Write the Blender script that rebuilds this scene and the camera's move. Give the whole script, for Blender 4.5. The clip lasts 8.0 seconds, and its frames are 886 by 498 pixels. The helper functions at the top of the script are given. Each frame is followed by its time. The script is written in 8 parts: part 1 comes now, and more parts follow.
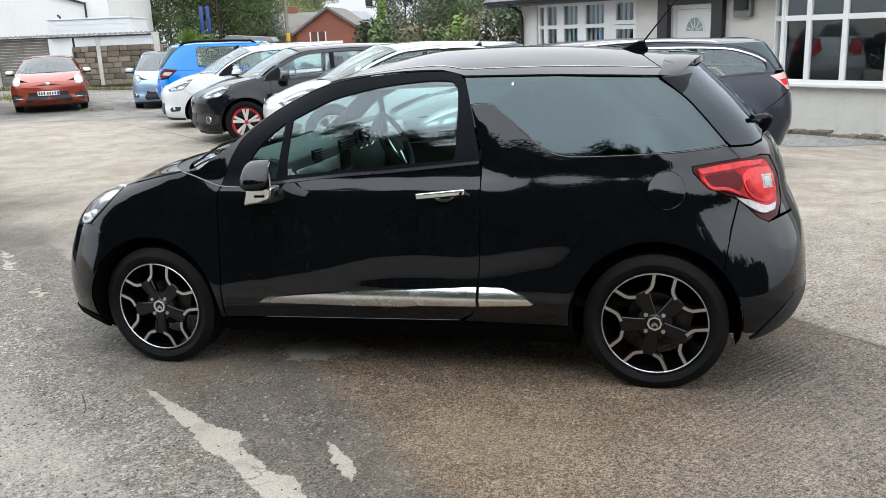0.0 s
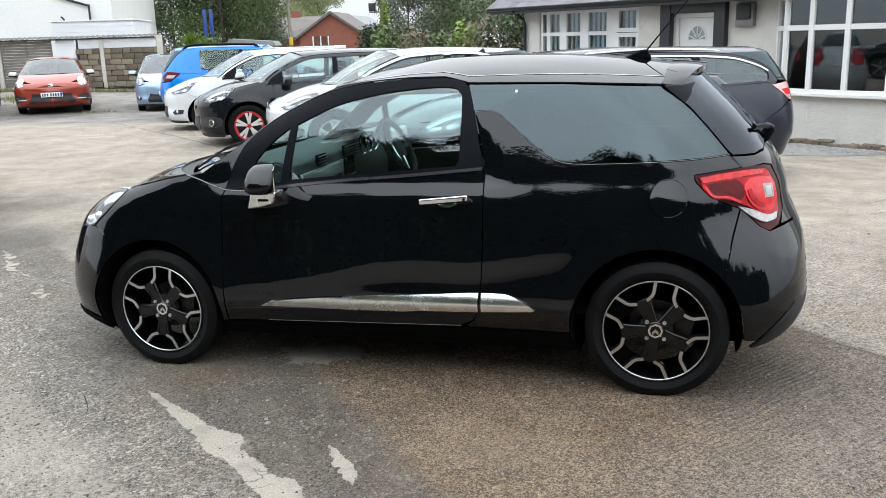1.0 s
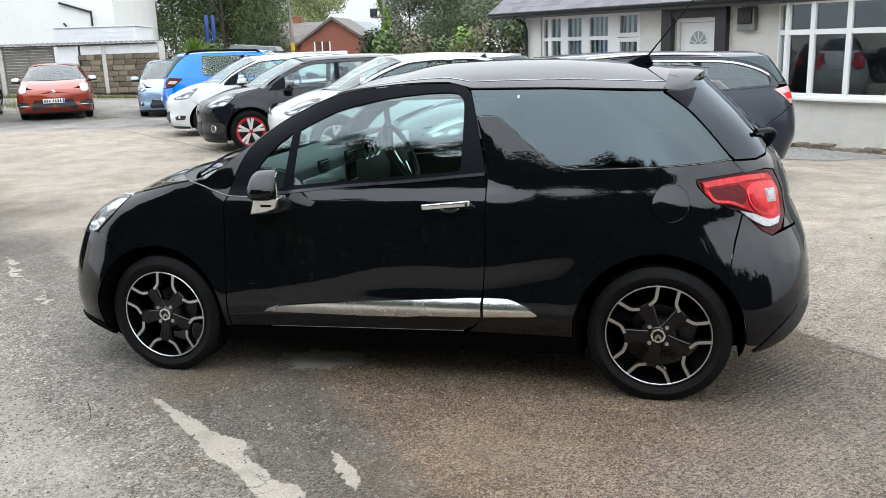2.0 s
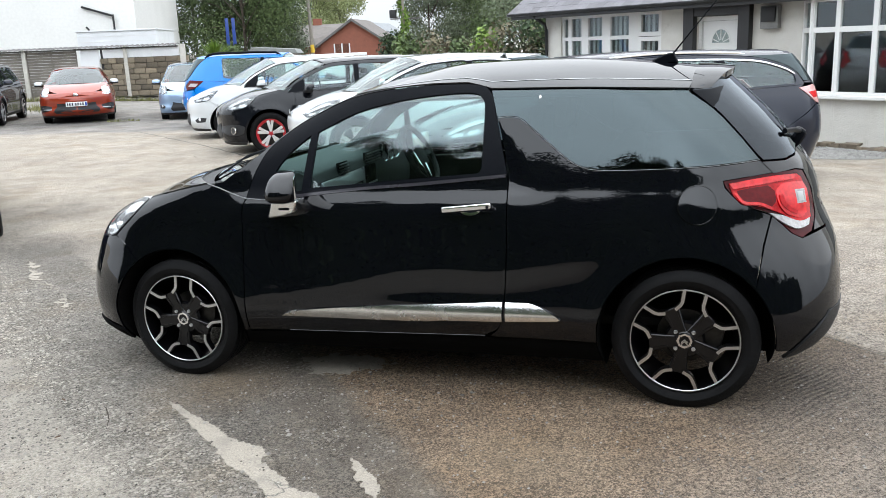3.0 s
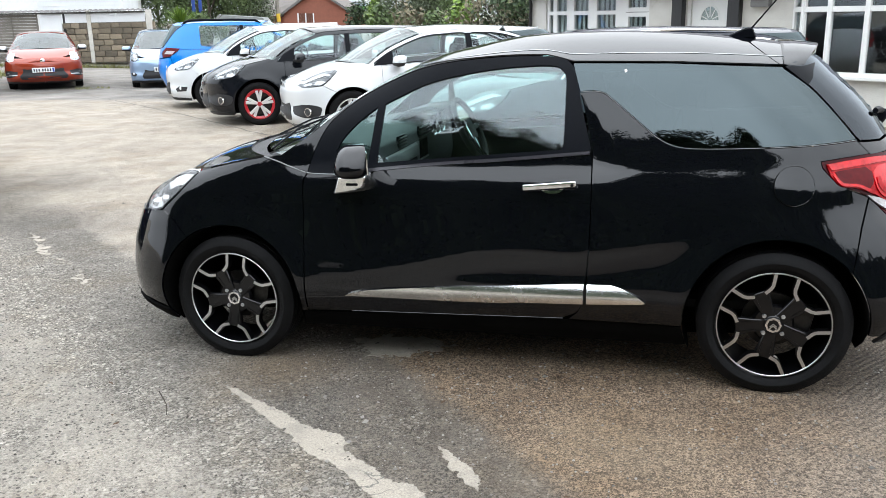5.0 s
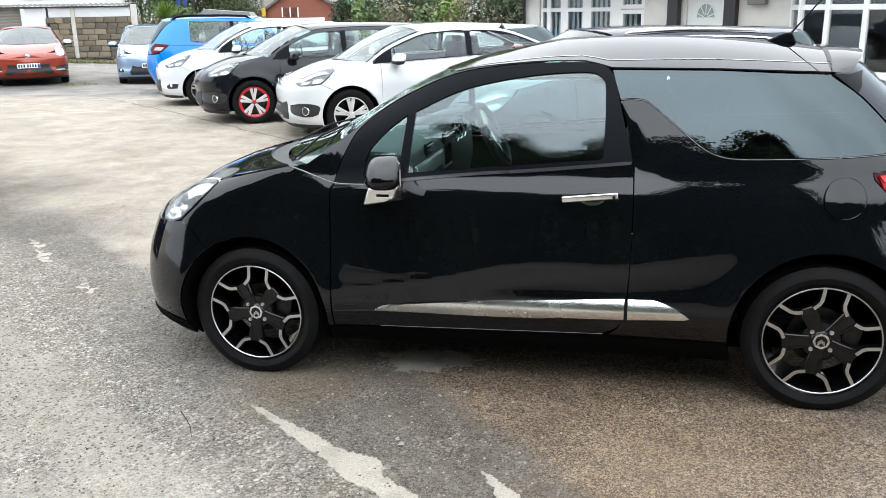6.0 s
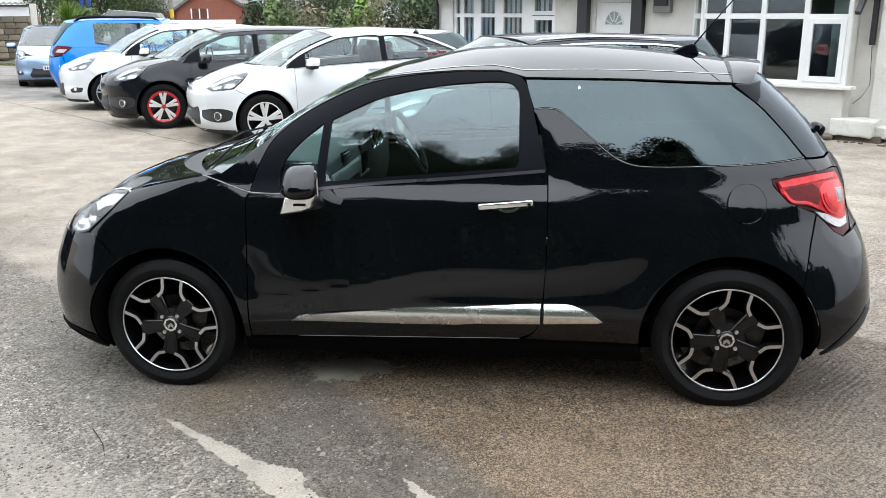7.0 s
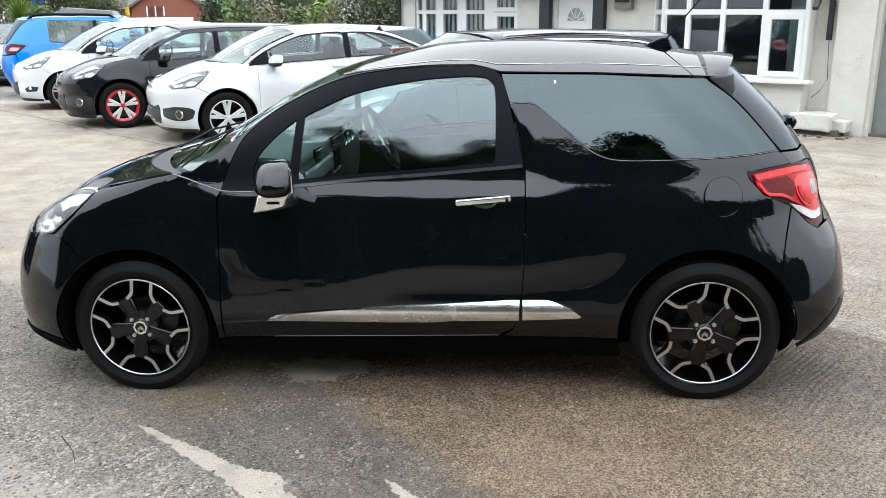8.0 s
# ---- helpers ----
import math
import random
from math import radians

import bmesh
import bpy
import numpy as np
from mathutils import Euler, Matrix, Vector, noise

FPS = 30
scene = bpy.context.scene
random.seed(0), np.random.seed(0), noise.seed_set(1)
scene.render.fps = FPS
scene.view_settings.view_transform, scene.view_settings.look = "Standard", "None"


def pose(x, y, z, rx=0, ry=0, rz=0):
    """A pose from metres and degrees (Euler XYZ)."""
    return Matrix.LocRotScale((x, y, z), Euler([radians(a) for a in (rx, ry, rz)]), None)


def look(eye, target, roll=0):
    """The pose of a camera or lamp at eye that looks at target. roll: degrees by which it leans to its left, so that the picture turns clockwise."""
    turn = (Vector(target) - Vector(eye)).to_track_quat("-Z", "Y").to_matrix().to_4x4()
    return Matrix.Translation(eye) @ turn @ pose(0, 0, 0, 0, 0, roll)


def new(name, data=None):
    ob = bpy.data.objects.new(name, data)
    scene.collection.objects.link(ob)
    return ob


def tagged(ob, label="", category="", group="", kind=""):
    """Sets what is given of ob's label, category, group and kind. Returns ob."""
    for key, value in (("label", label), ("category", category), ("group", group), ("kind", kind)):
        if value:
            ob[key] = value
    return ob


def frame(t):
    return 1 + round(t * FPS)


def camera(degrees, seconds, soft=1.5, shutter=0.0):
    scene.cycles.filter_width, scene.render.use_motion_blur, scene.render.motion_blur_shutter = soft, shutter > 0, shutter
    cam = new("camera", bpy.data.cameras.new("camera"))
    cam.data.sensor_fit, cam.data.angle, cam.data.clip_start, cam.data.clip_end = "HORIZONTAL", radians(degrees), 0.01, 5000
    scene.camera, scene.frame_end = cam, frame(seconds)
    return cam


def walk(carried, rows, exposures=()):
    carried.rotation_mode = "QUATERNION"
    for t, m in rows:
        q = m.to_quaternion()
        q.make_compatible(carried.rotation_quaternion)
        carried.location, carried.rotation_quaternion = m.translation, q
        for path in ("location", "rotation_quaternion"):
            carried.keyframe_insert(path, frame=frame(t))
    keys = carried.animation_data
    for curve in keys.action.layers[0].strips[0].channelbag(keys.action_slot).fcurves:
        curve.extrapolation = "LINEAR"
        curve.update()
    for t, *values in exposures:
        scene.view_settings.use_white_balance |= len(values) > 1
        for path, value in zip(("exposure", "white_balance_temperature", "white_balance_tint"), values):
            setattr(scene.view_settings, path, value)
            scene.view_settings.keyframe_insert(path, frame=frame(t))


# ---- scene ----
cam = camera(54.8, 8.0, soft=0.6)
PATH = [
    (0, (2.563, -4.422, 1.621), (2.025, -2.562, 1.122), -2.4),
    (0.5, (2.557, -4.43, 1.622), (2.02, -2.569, 1.125), -2.0),
    (1, (2.558, -4.442, 1.627), (2.019, -2.579, 1.14), -1.8),
    (1.5, (2.557, -4.449, 1.63), (2.016, -2.584, 1.153), -1.9),
    (2.8, (2.547, -4.401, 1.63), (1.989, -2.54, 1.156), -2.2),
    (3, (2.534, -4.381, 1.624), (1.946, -2.529, 1.152), -2.4),
    (3.2, (2.492, -4.382, 1.613), (1.884, -2.536, 1.143), -2.5),
    (3.5, (2.388, -4.417, 1.624), (1.775, -2.572, 1.153), -2.7),
    (3.7, (2.313, -4.449, 1.632), (1.729, -2.596, 1.157), -2.5),
    (4, (2.222, -4.475, 1.631), (1.695, -2.606, 1.152), -1.9),
    (4.2, (2.179, -4.479, 1.635), (1.660, -2.610, 1.150), -1.8),
    (4.5, (2.129, -4.458, 1.626), (1.617, -2.588, 1.133), -1.5),
    (4.7, (2.081, -4.43, 1.618), (1.575, -2.566, 1.1), -1.4),
    (5.8, (1.770, -4.244, 1.657), (1.313, -2.375, 1.112), -0.9),
    (6, (1.744, -4.272, 1.666), (1.289, -2.403, 1.12), -1.0),
    (6.2, (1.729, -4.279, 1.677), (1.274, -2.409, 1.132), -1.0),
    (6.5, (1.72, -4.287, 1.685), (1.268, -2.416, 1.142), -1.2),
    (6.7, (1.717, -4.287, 1.682), (1.298, -2.408, 1.142), -1.0),
    (7, (1.742, -4.287, 1.691), (1.477, -2.38, 1.15), -0.3),
    (7.2, (1.751, -4.295, 1.692), (1.548, -2.381, 1.149), -0.1),
    (7.5, (1.741, -4.297, 1.695), (1.557, -2.381, 1.152), -0.1),
    (8, (1.676, -4.253, 1.677), (1.498, -2.338, 1.13), -0.4),
]
walk(cam, [(t, look(eye, target, roll)) for t, eye, target, roll in PATH], exposures=[(0, 0.47), (3, 0.56), (4.5, 0.61), (6, 0.82), (7, 0.68), (8, 0.76)])

# ---- light: an overcast sky, with a broad soft sun behind the clouds ----
SUN_EL, SUN_AZ = 58.0, 25.0
world = bpy.data.worlds.new("overcast")
scene.world = world
world.use_nodes = True
wn, wl = world.node_tree.nodes, world.node_tree.links
sky = wn.new("ShaderNodeTexSky")
sky.sky_type, sky.sun_disc = "NISHITA", False
sky.sun_elevation, sky.sun_rotation = radians(SUN_EL), radians(SUN_AZ)
sky.air_density, sky.dust_density, sky.ozone_density = 1.0, 4.0, 1.0
grey = wn.new("ShaderNodeHueSaturation")
grey.inputs["Saturation"].default_value = 0.16
cloud = wn.new("ShaderNodeTexNoise")
cloud.inputs["Scale"].default_value, cloud.inputs["Detail"].default_value = 2.2, 5.0
cramp = wn.new("ShaderNodeMapRange")
cramp.inputs["From Min"].default_value, cramp.inputs["From Max"].default_value = 0.3, 0.7
cramp.inputs["To Min"].default_value, cramp.inputs["To Max"].default_value = 0.82, 1.15
wtc = wn.new("ShaderNodeTexCoord")
cmul = wn.new("ShaderNodeMixRGB")
cmul.blend_type, cmul.inputs[0].default_value = "MULTIPLY", 1.0
wl.new(wtc.outputs["Generated"], cloud.inputs["Vector"])
wl.new(cloud.outputs["Fac"], cramp.inputs["Value"])
wl.new(sky.outputs[0], grey.inputs["Color"])
veil = wn.new("ShaderNodeMixRGB")
veil.inputs[0].default_value = 0.93
wl.new(grey.outputs[0], veil.inputs[1])
# an overcast sky is three times as bright overhead as at the horizon
wsep = wn.new("ShaderNodeSeparateXYZ")
wl.new(wtc.outputs["Generated"], wsep.inputs[0])
lift = wn.new("ShaderNodeMapRange")
lift.inputs["From Min"].default_value, lift.inputs["From Max"].default_value = 0.0, 1.0
lift.inputs["To Min"].default_value, lift.inputs["To Max"].default_value = 6.2, 18.0
wl.new(wsep.outputs[2], lift.inputs["Value"])
# and brighter on the side of the veiled sun
side = wn.new("ShaderNodeMapRange")
side.inputs["From Min"].default_value, side.inputs["From Max"].default_value = -1.0, 1.0
side.inputs["To Min"].default_value, side.inputs["To Max"].default_value = 1.26, 0.74
wl.new(wsep.outputs[1], side.inputs["Value"])
glow = wn.new("ShaderNodeMath")
glow.operation = "MULTIPLY"
wl.new(lift.outputs[0], glow.inputs[0])
wl.new(side.outputs[0], glow.inputs[1])
tone = wn.new("ShaderNodeMixRGB")
tone.blend_type, tone.inputs[0].default_value, tone.inputs[2].default_value = "MULTIPLY", 1.0, (0.93, 1.0, 1.08, 1.0)
wl.new(glow.outputs[0], tone.inputs[1])
wl.new(tone.outputs[0], veil.inputs[2])
wl.new(veil.outputs[0], cmul.inputs[1])
wl.new(cramp.outputs[0], cmul.inputs[2])
wl.new(cmul.outputs[0], wn["Background"].inputs["Color"])
wn["Background"].inputs["Strength"].default_value = 0.15
sun = new("sun", bpy.data.lights.new("sun", "SUN"))
sun.data.energy, sun.data.angle, sun.data.color = 0.6, radians(120), (1.0, 0.97, 0.92)
sun.matrix_basis = pose(0, 0, 30, 90 - SUN_EL, 0, 180 - SUN_AZ)
scene.view_settings.exposure = 0.5


# ---- materials ----
def sock(nodes, kind, **values):
    n = nodes.new(kind)
    for key, value in values.items():
        n.inputs[key.replace("_", " ")].default_value = value
    return n


def pbr(name, color, rough=0.5, metal=0.0, var=0.12, scale=6.0, fine=60.0, bump=0.0, bscale=200.0, coat=0.0, color2=None, per=0.0, spec=0.5, rvar=0.1):
    """A plain surface: its colour varied at two scales, with roughness changes and fine relief."""
    m = bpy.data.materials.new(name)
    m.use_nodes = True
    n, l = m.node_tree.nodes, m.node_tree.links
    p = n["Principled BSDF"]
    p.inputs["Metallic"].default_value, p.inputs["Roughness"].default_value = metal, rough
    p.inputs["Coat Weight"].default_value, p.inputs["Coat Roughness"].default_value = coat, 0.015
    p.inputs["Specular IOR Level"].default_value = spec
    tc = n.new("ShaderNodeTexCoord")
    big, small = sock(n, "ShaderNodeTexNoise", Scale=scale, Detail=5.0), sock(n, "ShaderNodeTexNoise", Scale=fine, Detail=3.0)
    for t in (big, small):
        l.new(tc.outputs["Object"], t.inputs["Vector"])
    add = n.new("ShaderNodeMath")
    add.operation = "ADD"
    l.new(big.outputs["Fac"], add.inputs[0]), l.new(small.outputs["Fac"], add.inputs[1])
    src = add.outputs[0]
    if per:
        info = n.new("ShaderNodeObjectInfo")
        mix = sock(n, "ShaderNodeMath")
        mix.operation, mix.inputs[1].default_value = "MULTIPLY_ADD", per * 4
        l.new(info.outputs["Random"], mix.inputs[0]), l.new(src, mix.inputs[2])
        src = mix.outputs[0]
    ramp = n.new("ShaderNodeMapRange")
    ramp.inputs["From Min"].default_value, ramp.inputs["From Max"].default_value = 0.65, 1.35 + per * 4
    l.new(src, ramp.inputs["Value"])
    cm = n.new("ShaderNodeMixRGB")
    c = Vector(color)
    lo, hi = (c * (1 - var), c * (1 + var)) if color2 is None else (c, Vector(color2))
    cm.inputs[1].default_value, cm.inputs[2].default_value = (*lo, 1), (*hi, 1)
    l.new(ramp.outputs[0], cm.inputs[0])
    l.new(cm.outputs[0], p.inputs["Base Color"])
    if rvar:
        rr = n.new("ShaderNodeMapRange")
        rr.inputs["To Min"].default_value, rr.inputs["To Max"].default_value = max(0.01, rough * (1 - rvar)), min(1, rough * (1 + rvar))
        l.new(big.outputs["Fac"], rr.inputs["Value"]), l.new(rr.outputs[0], p.inputs["Roughness"])
    if bump:
        bt = sock(n, "ShaderNodeTexNoise", Scale=bscale, Detail=4.0)
        l.new(tc.outputs["Object"], bt.inputs["Vector"])
        bn = n.new("ShaderNodeBump")
        bn.inputs["Strength"].default_value, bn.inputs["Distance"].default_value = bump, 0.01
        l.new(bt.outputs["Fac"], bn.inputs["Height"]), l.new(bn.outputs[0], p.inputs["Normal"])
    return m


def pane(name, tint, gloss=(0.9, 0.95, 1.0), rough=0.0, ior=1.5):
    """A thin sheet of glass: it lets tinted light through and mirrors by Fresnel."""
    m = bpy.data.materials.new(name)
    m.use_nodes = True
    n, l = m.node_tree.nodes, m.node_tree.links
    n.remove(n["Principled BSDF"])
    tr, gl, lw, mx = n.new("ShaderNodeBsdfTransparent"), n.new("ShaderNodeBsdfGlossy"), n.new("ShaderNodeLayerWeight"), n.new("ShaderNodeMixShader")
    tr.inputs[0].default_value, gl.inputs["Color"].default_value = (*tint, 1), (*gloss, 1)
    gl.inputs["Roughness"].default_value, lw.inputs["Blend"].default_value = rough, 0.5
    f0 = ((ior - 1) / (ior + 1)) ** 2
    up, fr = n.new("ShaderNodeMath"), n.new("ShaderNodeMath")
    up.operation, up.inputs[1].default_value = "POWER", 5.0
    fr.operation, fr.inputs[1].default_value, fr.inputs[2].default_value = "MULTIPLY_ADD", 1 - f0, f0
    l.new(lw.outputs["Facing"], up.inputs[0]), l.new(up.outputs[0], fr.inputs[0])
    l.new(fr.outputs[0], mx.inputs[0]), l.new(tr.outputs[0], mx.inputs[1]), l.new(gl.outputs[0], mx.inputs[2])
    l.new(mx.outputs[0], n["Material Output"].inputs["Surface"])
    return m


def paint(name, color, fleck=0.0, ior=1.5, spec=0.15):
    m = pbr(name, color, rough=0.32, metal=fleck, var=0.05, scale=3, fine=400, coat=1.0, rvar=0.06, spec=spec)
    m.node_tree.nodes["Principled BSDF"].inputs["Coat IOR"].default_value = ior
    return m


black_paint = paint("black_gloss_paint", (0.0023, 0.0027, 0.0039), ior=1.47, spec=0.0)
satin_black = pbr("satin_black_trim", (0.0042, 0.0050, 0.0070), rough=0.36, var=0.2, spec=0.06, bump=0.03, bscale=900)
waist_trim = pbr("waist_trim", (0.030, 0.028, 0.034), rough=0.28, var=0.1)
black_plastic = pbr("black_grained_plastic", (0.011, 0.011, 0.012), rough=0.55, var=0.3, bump=0.2, bscale=700)
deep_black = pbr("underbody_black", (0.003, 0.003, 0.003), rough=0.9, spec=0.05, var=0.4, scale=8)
tyre_rubber = pbr("tyre_rubber", (0.0055, 0.0055, 0.006), rough=0.58, var=0.35, scale=14, bump=0.25, bscale=300, spec=0.15)
chrome = pbr("chrome", (0.82, 0.82, 0.82), rough=0.10, metal=1.0, var=0.04, rvar=0.4)
brushed = pbr("brushed_trim_strip", (0.88, 0.88, 0.87), rough=0.24, metal=1.0, var=0.12, scale=9, rvar=0.5)
rim_silver = pbr("diamond_cut_rim_face", (0.62, 0.63, 0.64), rough=0.30, metal=1.0, var=0.06)
rim_black = pbr("rim_gloss_black", (0.003, 0.003, 0.0036), rough=0.3, var=0.2, coat=0.6, spec=0.1)
alloy_silver = pbr("alloy_wheel_silver", (0.55, 0.56, 0.58), rough=0.33, metal=0.85, var=0.06)
rim_red = pbr("rim_red_accent", (0.42, 0.012, 0.02), rough=0.35, var=0.15, coat=0.5)
steel = pbr("brake_disc_steel", (0.05, 0.048, 0.046), rough=0.5, metal=1.0, var=0.3, scale=20)
clear_glass = pane("green_tinted_window_glass", (0.66, 0.84, 0.82), gloss=(0.88, 0.98, 1.0), ior=1.85)
privacy_glass = pane("privacy_window_glass", (0.03, 0.045, 0.047), gloss=(0.78, 0.95, 1.0), ior=1.72)
tail_glass = pane("dark_rear_window_glass", (0.03, 0.032, 0.040), gloss=(0.84, 0.92, 1.0), ior=1.52)
screen_glass = pane("windscreen_glass", (0.60, 0.76, 0.74), gloss=(0.97, 1.0, 1.0), ior=2.05)
car_glass = pane("pale_green_car_glass", (0.80, 0.90, 0.88), ior=1.6)
house_glass = pane("house_window_glass", (0.75, 0.8, 0.8), ior=1.6)
lens_clear = pane("clear_lamp_lens", (0.92, 0.93, 0.93), gloss=(1.0, 1.0, 1.0), ior=1.75)
lens_red = pbr("red_lamp_lens", (0.50, 0.004, 0.007), rough=0.16, var=0.35, scale=26, coat=0.45, spec=0.2)
lens_dark = pbr("dark_red_lamp_surround", (0.045, 0.002, 0.004), rough=0.2, var=0.3, coat=0.05, spec=0.1)
lens_mid = pbr("mid_red_lens", (0.34, 0.003, 0.006), rough=0.2, var=0.35, scale=30, coat=0.08, spec=0.15)
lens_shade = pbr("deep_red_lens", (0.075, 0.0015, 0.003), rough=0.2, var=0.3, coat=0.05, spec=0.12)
lens_pink = pbr("pale_pink_lamp_lens", (0.55, 0.30, 0.29), rough=0.16, var=0.25, scale=20, coat=0.6)
reflector = pbr("lamp_reflector", (0.74, 0.75, 0.76), rough=0.24, metal=0.4, var=0.35, scale=18, fine=60, bump=0.5, bscale=30)
smoked = pbr("smoked_lamp_inner", (0.055, 0.056, 0.058), rough=0.3, metal=0.5, var=0.3, scale=30)
lamp_silver = pbr("lamp_pale_silver", (0.72, 0.73, 0.74), rough=0.3, metal=0.25, var=0.12, scale=25)
lamp_grey = pbr("lamp_grey_silver", (0.42, 0.43, 0.44), rough=0.25, metal=0.6, var=0.35, scale=25)
lens_thin = pane("thin_clear_lens", (0.94, 0.95, 0.95), ior=1.5)
soft_chrome = pbr("satin_silver_trim", (0.42, 0.43, 0.43), rough=0.3, metal=0.8, var=0.08)
seal_grey = pbr("grey_window_seal", (0.22, 0.225, 0.23), rough=0.35, var=0.1)
lens_white = pbr("ribbed_clear_lens", (0.33, 0.315, 0.315), rough=0.18, var=0.3, scale=40, coat=0.8, bump=0.5, bscale=120)
plate_white = pbr("number_plate_white", (0.75, 0.75, 0.73), rough=0.3, var=0.03)
ink = pbr("dark_ink", (0.015, 0.015, 0.018), rough=0.5)
badge_blue = pbr("plate_blue_band", (0.02, 0.06, 0.35), rough=0.4)
cabin_grey = pbr("dashboard_soft_grey", (0.020, 0.023, 0.024), rough=0.55, var=0.2, bump=0.2, bscale=600)
cabin_dark = pbr("cabin_black_cloth", (0.010, 0.010, 0.011), rough=0.85, var=0.3, scale=30, bump=0.3, bscale=300)
lining = pbr("pale_headlining", (0.30, 0.30, 0.29), rough=0.9, var=0.08)


# ---- building tools ----
def lut(*pairs):
    """A smooth curve through a few points."""
    xs, ys = np.array([p[0] for p in pairs], float), np.array([p[1] for p in pairs], float)
    d = np.gradient(ys, xs) if len(xs) > 2 else np.full(len(xs), (ys[-1] - ys[0]) / (xs[-1] - xs[0]))

    def f(x):
        x = np.clip(np.asarray(x, float), xs[0], xs[-1])
        i = np.clip(np.searchsorted(xs, x) - 1, 0, len(xs) - 2)
        h = xs[i + 1] - xs[i]
        t = (x - xs[i]) / h
        return (1 + 2 * t) * (1 - t) ** 2 * ys[i] + t * (1 - t) ** 2 * h * d[i] + t * t * (3 - 2 * t) * ys[i + 1] + t * t * (t - 1) * h * d[i + 1]
    return f


def smooth(pts, n=6):
    """An open curve through the points (Catmull-Rom)."""
    p = [Vector(q) for q in pts]
    p = [p[0] * 2 - p[1]] + p + [p[-1] * 2 - p[-2]]
    out = []
    for a, b, c, d in zip(p, p[1:], p[2:], p[3:]):
        for k in range(n):
            t = k / n
            out.append(0.5 * (2 * b + (c - a) * t + (2 * a - 5 * b + 4 * c - d) * t * t + (3 * b - a - 3 * c + d) * t ** 3))
    return [tuple(q) for q in out] + [tuple(p[-2])]


def arc(cx, cz, r, a0, a1, n=20):
    return [(cx + r * math.cos(radians(a0 + (a1 - a0) * k / n)), cz + r * math.sin(radians(a0 + (a1 - a0) * k / n))) for k in range(n + 1)]


def inside(poly, x, z):
    """Which of the points lie inside the outline."""
    p = np.asarray(poly)
    hit = np.zeros(len(x), bool)
    for (x0, z0), (x1, z1) in zip(p, np.roll(p, -1, 0)):
        if z0 != z1:
            hit ^= ((z0 > z) != (z1 > z)) & (x < (x1 - x0) * (z - z0) / (z1 - z0) + x0)
    return hit


def shrink(poly, d):
    """The outline drawn in by d all round, for panel gaps."""
    p = [Vector(q) for q in poly]
    p = [q for k, q in enumerate(p) if (q - p[k - 1]).length > 1e-5]
    area = sum(a.x * b.y - a.y * b.x for a, b in zip(p, p[1:] + p[:1]))
    s = 1 if area > 0 else -1
    out = []
    for k, q in enumerate(p):
        a, b = (q - p[k - 1]).normalized(), (p[(k + 1) % len(p)] - q).normalized()
        na, nb = Vector((-a.y, a.x)) * s, Vector((-b.y, b.x)) * s
        m = na + nb
        m = m / max(m.length_squared * 0.5, 0.5) if m.length > 1e-6 else na
        out.append(tuple(q + m * d))
    return out


def soften(poly, r):
    """The outline with its corners rounded over a length r."""
    p = [Vector(q) for q in poly]
    p = [q for k, q in enumerate(p) if (q - p[k - 1]).length > 1e-4]
    turns = [k for k in range(len(p)) if (p[k] - p[k - 1]).angle(p[(k + 1) % len(p)] - p[k], 0.0) > radians(28)]
    out = []
    for k, q in enumerate(p):
        if k in turns:
            a, b = p[k - 1] - q, p[(k + 1) % len(p)] - q
            a, b = q + a.normalized() * min(r, a.length * .95), q + b.normalized() * min(r, b.length * .95)
            out += [tuple(a.lerp(q, t).lerp(q.lerp(b, t), t)) for t in (0, .25, .5, .75, 1)]
        else:
            out.append(tuple(q))
    return out


class Shell:
    """The side of a car body: half its width at each x (back is +x) and height z, rounded in plan at the nose and the tail."""

    def __init__(self, b, xf, xr, af, ar, nf, nr, arches=(), flare=0.0):
        self.b, self.xf, self.xr, self.af, self.ar, self.nf, self.nr, self.arches, self.flare = b, xf, xr, af, ar, nf, nr, arches, flare

    def y(self, x, z):
        x, z = np.asarray(x, float), np.asarray(z, float)
        af, ar, nf, nr = self.af(z), self.ar(z), self.nf(z), self.nr(z)
        kf, kr = np.clip((self.xf(z) + af - x) / af, 0, 1), np.clip((x - self.xr(z) + ar) / ar, 0, 1)
        w = self.b(z) * (1 - kf ** nf) ** (1 / nf) * (1 - kr ** nr) ** (1 / nr)
        for cx, cz, r in self.arches:
            w = w + self.flare * np.exp(-((np.hypot(x - cx, z - cz) - r) / 0.07) ** 2)
        return w


def link(name, verts, faces, material, parent=None, label="", normals=None, sharp=None):
    """One mesh object. normals: a normal for every vertex, or None where a face keeps its own."""
    me = bpy.data.meshes.new(name)
    me.from_pydata([tuple(v) for v in verts], [], faces)
    me.materials.append(material)
    if normals is not None:
        me.polygons.foreach_set("use_smooth", [True] * len(me.polygons))
        loops = []
        for poly in me.polygons:
            for v in poly.vertices:
                loops.append(normals[v] if normals[v] is not None else poly.normal)
        me.normals_split_custom_set([tuple(q) for q in loops])
    ob = new(name, me)
    if parent is not None:
        ob.parent = parent
    if label:
        ob["label"] = label
    return ob


